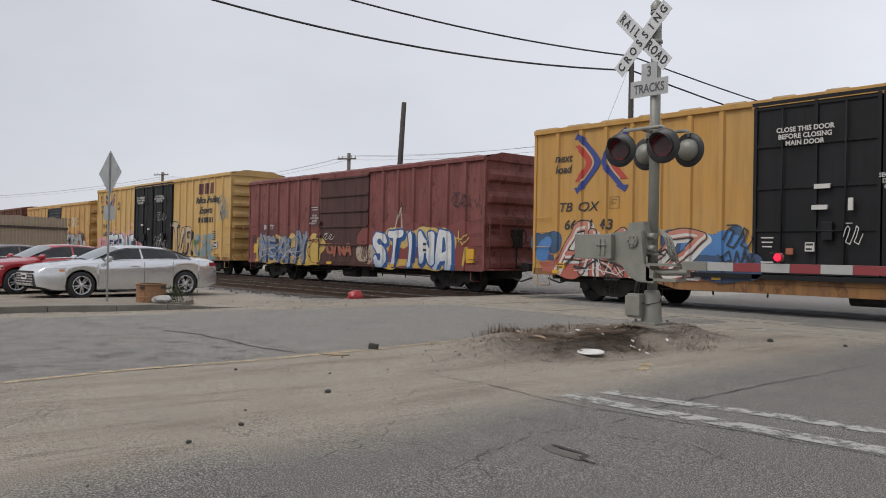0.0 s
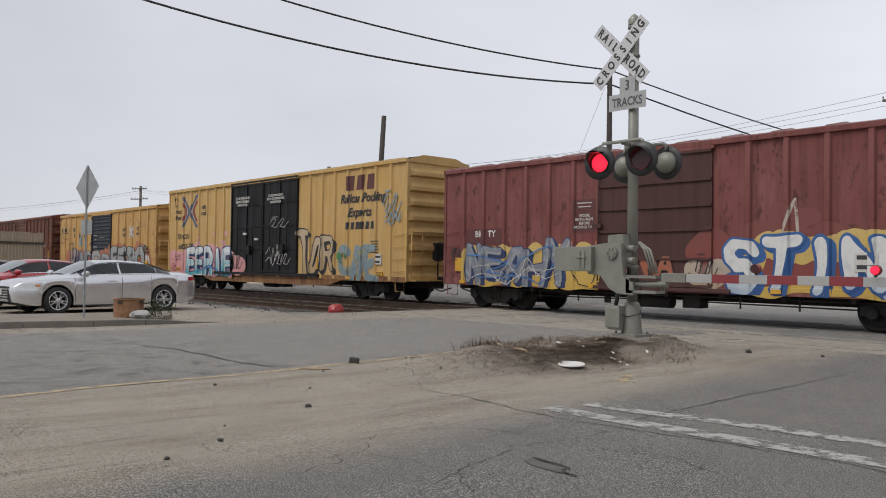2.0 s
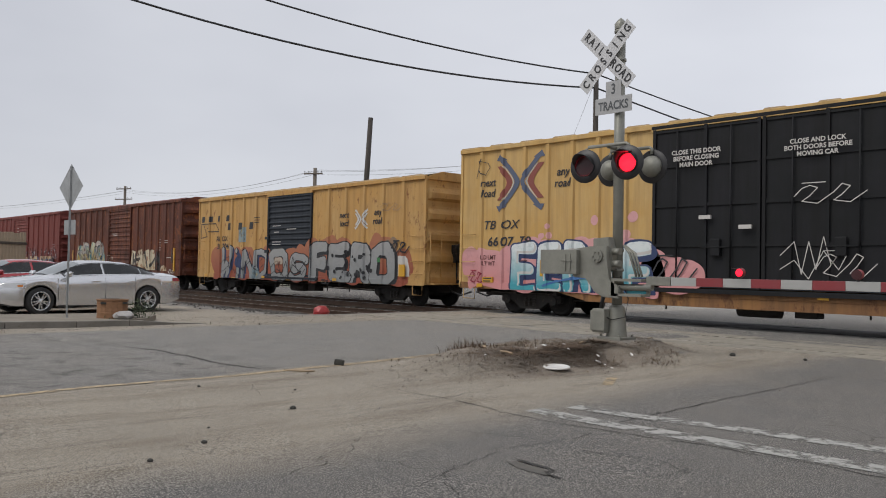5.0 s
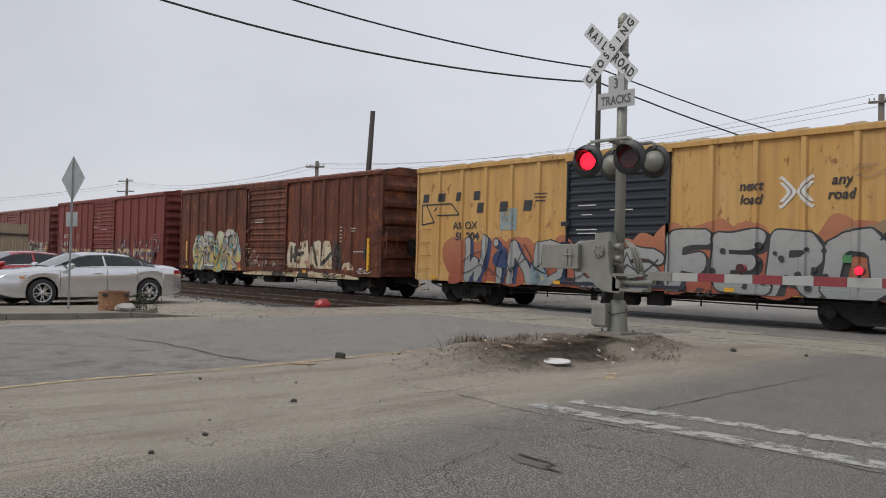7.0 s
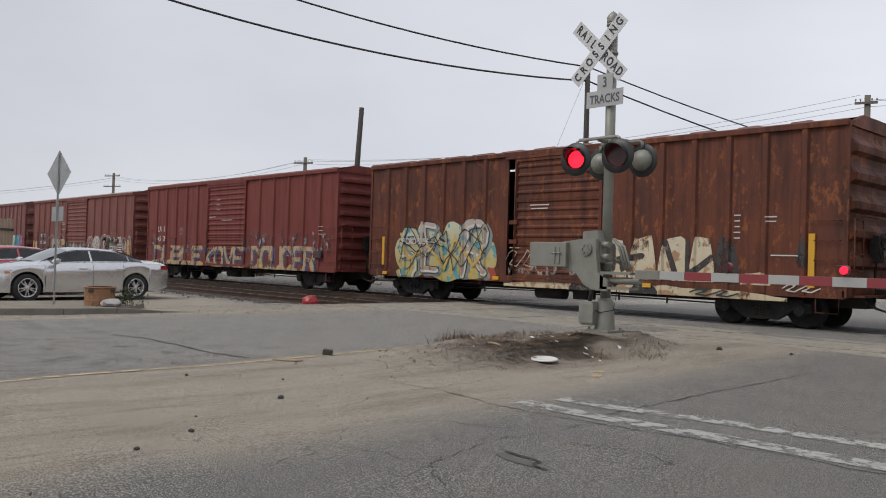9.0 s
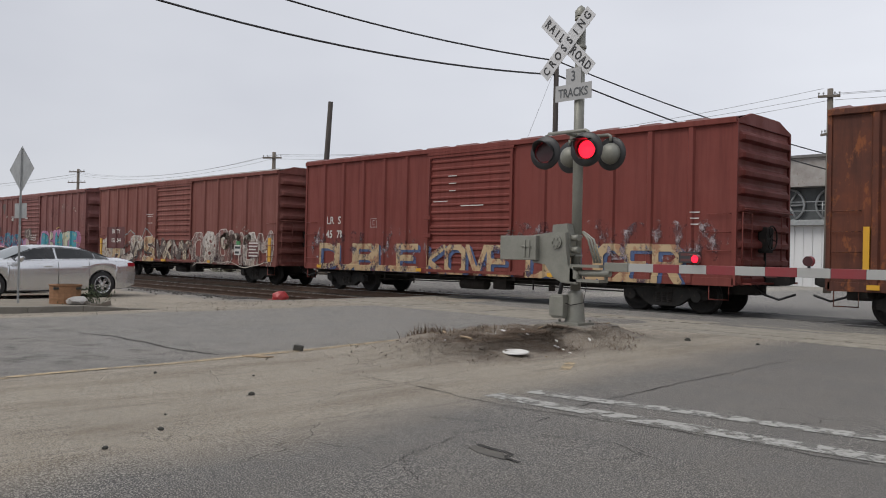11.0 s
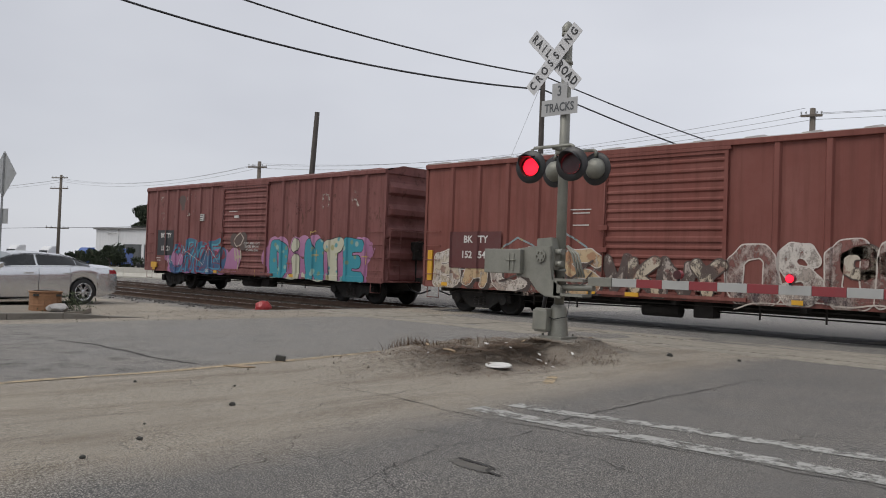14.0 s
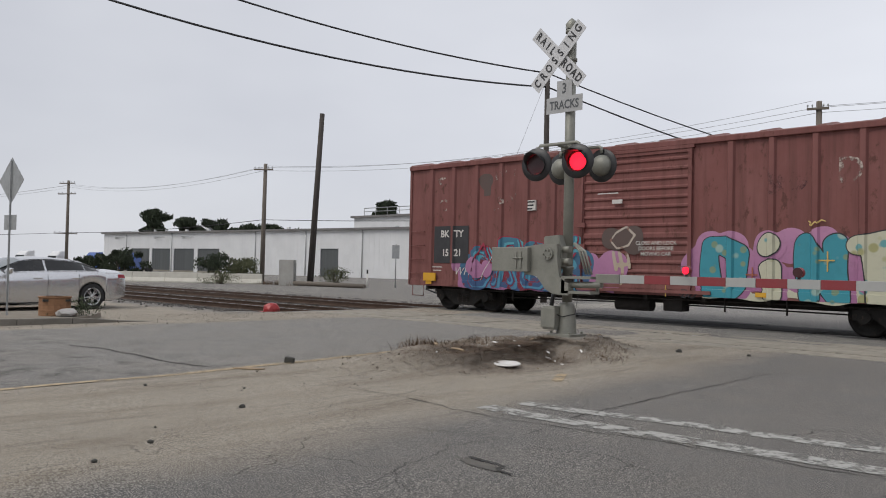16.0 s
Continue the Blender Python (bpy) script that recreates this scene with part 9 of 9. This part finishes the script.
for dz, dx in ((0.0, -0.5), (0.02, 0.5), (-0.25, 0.0)):
    wire(sag((-48.3 + dx, 32.0), (-13.5 + dx * 0.6, 37.7), 7.95 + dz, (-2.6, 3.4 + (0.3 if dx < 0 else 0))), 0.009, M_WIRE_THIN, "thin grey overhead power wire")
    wire(sag((-13.5 + dx * 0.6, 37.7), (26, 44), 8.75 + dz, (-1.0, 2.2)), 0.009, M_WIRE_THIN, "thin grey overhead power wire")
    wire(sag((-87.5 + dx, 34.2), (-48.3 + dx, 32.0), 9.1 + dz, (-4.6, 3.45)), 0.009, M_WIRE_THIN, "thin grey overhead power wire")
    wire(sag((-87.5 + dx, 34.2), (-130, 15), 9.0 + dz, (-5.0, 3.5)), 0.009, M_WIRE_THIN, "thin grey overhead power wire")
wire(sag((-87.5, 34.2), (-48.3, 32.0), 4.1, (-0.9, 1.1)), 0.022, M_WIRE, "black telephone cable between two poles")
wire(sag((-48.3, 32.0), (-20, 44), 4.3, (-0.6, 1.0)), 0.022, M_WIRE, "black telephone cable between two poles")
wire(sag((-87.5, 34.2), (-130, 10), 4.1, (-2.2, 2.0)), 0.022, M_WIRE, "black telephone cable between two poles")


def trackside():
    c = thing("control_cabinet", pose(-41.9, 29.6, 0, 0, 0, 40), "grey steel trackside control cabinet with louvred side", "cabinet")
    part("body", box(bmesh.new(), -0.45, 0.45, -0.35, 0.35, 0, 1.55, 0.02), surface("grey_cabinet_paint", (0.40, 0.39, 0.36), (0.30, 0.29, 0.27), 2, 40, 0.6), c)
    louvre = link_mesh("louvre", box(bmesh.new(), 0.0, 0.02, -0.28, 0.28, 0, 0.05), M_STEEL)
    for k in range(11):
        share("louvre", louvre, c, pose(0.451, 0, 0.2 + 0.11 * k, 0, 25, 0))
    m = thing("marker_post", pose(-38.4, 33.0, 0), "slim white marker post with a dark top", "post")
    part("shaft", tube(bmesh.new(), [(0, 0, 0), (0, 0, 0.8)], 0.05, 8), M_PLASTIC, m)
    part("cap", tube(bmesh.new(), [(0, 0, 0.801), (0, 0, 1.05)], 0.055, 8), M_BLACK, m)
    s = thing("road_sign", pose(-36.2, 33.3, 0, 0, 0, 40), "pale sign on a thin post beyond the tracks", "road sign")
    part("post", tube(bmesh.new(), [(0, 0, 0), (0, 0, 2.6)], 0.035, 6), M_STEEL, s)
    part("panel", box(bmesh.new(), -0.22, 0.22, -0.05, -0.036, 1.75, 2.55), M_STEEL, s)
    bm = tube(bmesh.new(), [(-43.0, 29.6, 0.12), (-39.6, 29.9, 0.14), (-35.6, 30.4, 0.12)], 0.16, 10, 0.13)
    solid("timber_log", bm, M_POLE, Matrix(), "old pole lying on the ground beyond the tracks", "log")
    f = thing("fence", Matrix(), "tan vertical slat fence beside the car park", "fence")
    a, e = Vector((-34.0, 9.55, 0)), Vector((-27.6, -1.5, 0))
    d = e - a
    n = int(d.length / 0.15)
    mesh = link_mesh("slat", box(bmesh.new(), 0.0, 0.125, -0.012, 0.012, 0, 2.35), surface("tan_fence_slat", (0.36, 0.285, 0.205), (0.27, 0.21, 0.15), 3, 40, 0.85))
    ang = math.degrees(math.atan2(d.y, d.x))
    rnd = random.Random(2)
    for k in range(n):
        p = a + d * (k / n)
        share("slat", mesh, f, pose(p.x, p.y, rnd.uniform(-0.02, 0.02), 0, 0, ang))
    for z in (0.5, 1.9):
        o = part("fence_rail", box(bmesh.new(), 0, d.length, 0.014, 0.06, z, z + 0.09), M_TIE, f)
        o.matrix_basis = pose(a.x, a.y, 0, 0, 0, ang)
    lamp = thing("street_lamp", pose(-124, 34, 0), "distant street lamp with a curved arm", "street lamp")
    part("mast", tube(bmesh.new(), [(0, 0, 0), (0, 0, 6.2), (0.6, 0.6, 7.0), (2.6, 2.6, 7.3)], 0.10, 8, 0.05), M_STEEL, lamp)
    part("head", box(bmesh.new(), 2.4, 3.3, 2.4, 3.3, 7.2, 7.4, 0.05), M_STEEL, lamp)


trackside()


def truck(x, y, col, label, rz):
    """A far parked lorry: rounded cab with fairing, windscreen, box and wheels."""
    t = thing("truck", pose(x, y, 0, 0, 0, rz) @ Matrix.Diagonal((0.62, 0.62, 0.60, 1)), label, "truck", "far parked trucks")
    bm = slab(bmesh.new(), [(-1.2, 0.6), (2.4, 0.6), (2.4, 1.7), (1.3, 2.0), (1.0, 2.9), (0.2, 3.7), (-1.2, 3.8)], -1.2, 1.2)
    bmesh.ops.bevel(bm, geom=bm.edges[:], offset=0.12, segments=2, affect="EDGES")
    part("cab", tidy(bm), col, t)
    part("windscreen", tidy(slab(bmesh.new(), [(1.35, 2.02), (1.40, 2.02), (1.09, 2.86), (1.04, 2.86)], -1.05, 1.05)), M_GLASS, t)
    part("chassis", box(bmesh.new(), -5, 2.2, -0.9, 0.9, 0.5, 0.8), M_TRIM, t)
    for q in (1.6, -3.2, -4.4):
        for s in (-1, 1):
            o = part("wheel", lathe(bmesh.new(), [(0, 0.14), (0.3, 0.15), (0.48, 0.13), (0.5, 0), (0.48, -0.13), (0, -0.14)], Matrix.Rotation(radians(90), 4, "X"), 18), M_TYRE, t)
            o.matrix_basis = pose(q, s * 1.05, 0.5)


M_BLUE = enamel("blue_enamel", (0.03, 0.09, 0.33), 0.1)
M_WHITECAR = enamel("white_enamel", (0.70, 0.70, 0.70), 0.0)
truck(-98, 41.5, M_BLUE, "blue lorry cab parked far beyond the tracks", -70)
truck(-100, 38.0, M_WHITECAR, "white lorry cab parked far beyond the tracks", -70)
truck(-101, 34.8, M_WHITECAR, "white lorry cab parked far beyond the tracks", -70)
truck(-104, 31.5, M_BLUE, "blue lorry cab parked far beyond the tracks", -70)
truck(-92, 43.4, M_BLUE, "blue lorry cab parked far beyond the tracks", -60)


def far_signal():
    """The matching signal on the other side of the crossing, seen from behind the train."""
    s = thing("crossing_signal", pose(-6.45, 25.0, 0.0), "silver crossing signal post across the tracks with red flasher lamps", "crossing signal")
    part("post", tube(bmesh.new(), [(0, 0, 0), (0, 0, 4.6)], 0.078, 14), M_SILVER, s)
    part("base", lathe(bmesh.new(), [(0.2, 0.0), (0.2, 0.04), (0.15, 0.05), (0.125, 0.45), (0.08, 0.5)], None, 16), M_SILVER, s)
    part("flasher_arm", tube(bmesh.new(), [(-0.4, -0.3, 2.8), (0.4, -0.3, 2.8)], 0.026, 8), M_SILVER, s)
    face = Matrix.Rotation(radians(90), 4, "X")
    for sx in (-1, 1):
        lamp = part("flasher_lamp", lathe(bmesh.new(), [(0.0, 0.02), (0.15, 0.012), (0.252, 0.006), (0.252, -0.012), (0.165, -0.03), (0.12, -0.12), (0.0, -0.155)], face, 28), M_BLACK, s, "round black flasher lamp")
        lamp.matrix_basis = pose(sx * 0.38, -0.33, 2.55)
        part("lens", lathe(bmesh.new(), [(0.0, 0.035), (0.08, 0.03), (0.14, 0.022)], face, 24), M_LED if sx < 0 else M_REDGLASS, lamp, "red lamp lens")
    for turn in (45, -45):
        o = part("crossbuck_blade", box(bmesh.new(), -0.62, 0.62, 0.1, 0.106, -0.112, 0.112), M_SIGN, s, "white crossbuck blade")
        o.matrix_basis = pose(0, 0.01 * turn / 45, 4.2, 0, turn, 0)


far_signal()


def motions():
    """The train rolls past, its wheels turn, and the added signal shutters open and close to imitate flashing."""
    for car, start in TRAIN:
        walk(car, [(k * 0.5, pose(start + travelled(k * 0.5), TRACK_Y, 0)) for k in range(33)])
    for w, q in WHEELSETS:
        walk(w, [(k / 15, pose(q, 0, 0.425, 0, math.degrees(travelled(k / 15) / 0.42), 0)) for k in range(241)])

    # flashing in turn, imitated: each added shutter swings up while its lamp shows
    flips = [(max(0.0, 0.595 * k - 0.02), k % 2) for k in range(0, 27)]
    for sh, side in (*SHUTTERS, *GATE_SHUTTERS):
        gate = (sh, side) in GATE_SHUTTERS
        y, z = (-0.045, 0.06) if gate else (-0.02, 0.146)

        def at(is_open):
            return pose(0, y, z, -86 if is_open else 0, 0, 0)
        mine = 0 if side == 1 else 1
        rows = [(0.0, at(gate and mine == 0))]
        for t, turn in flips:
            t = max(0.0, t - 0.08) if gate else t
            wait = 0.045 if turn == mine and not gate else 0.0
            rows += [(t + wait, rows[-1][1]), (t + wait + 0.04, at(turn == mine))]
        rows.append((16.0, rows[-1][1]))
        walk(sh, [r for i, r in enumerate(rows) if i == 0 or frame(r[0]) > frame(rows[i - 1][0])])


motions()
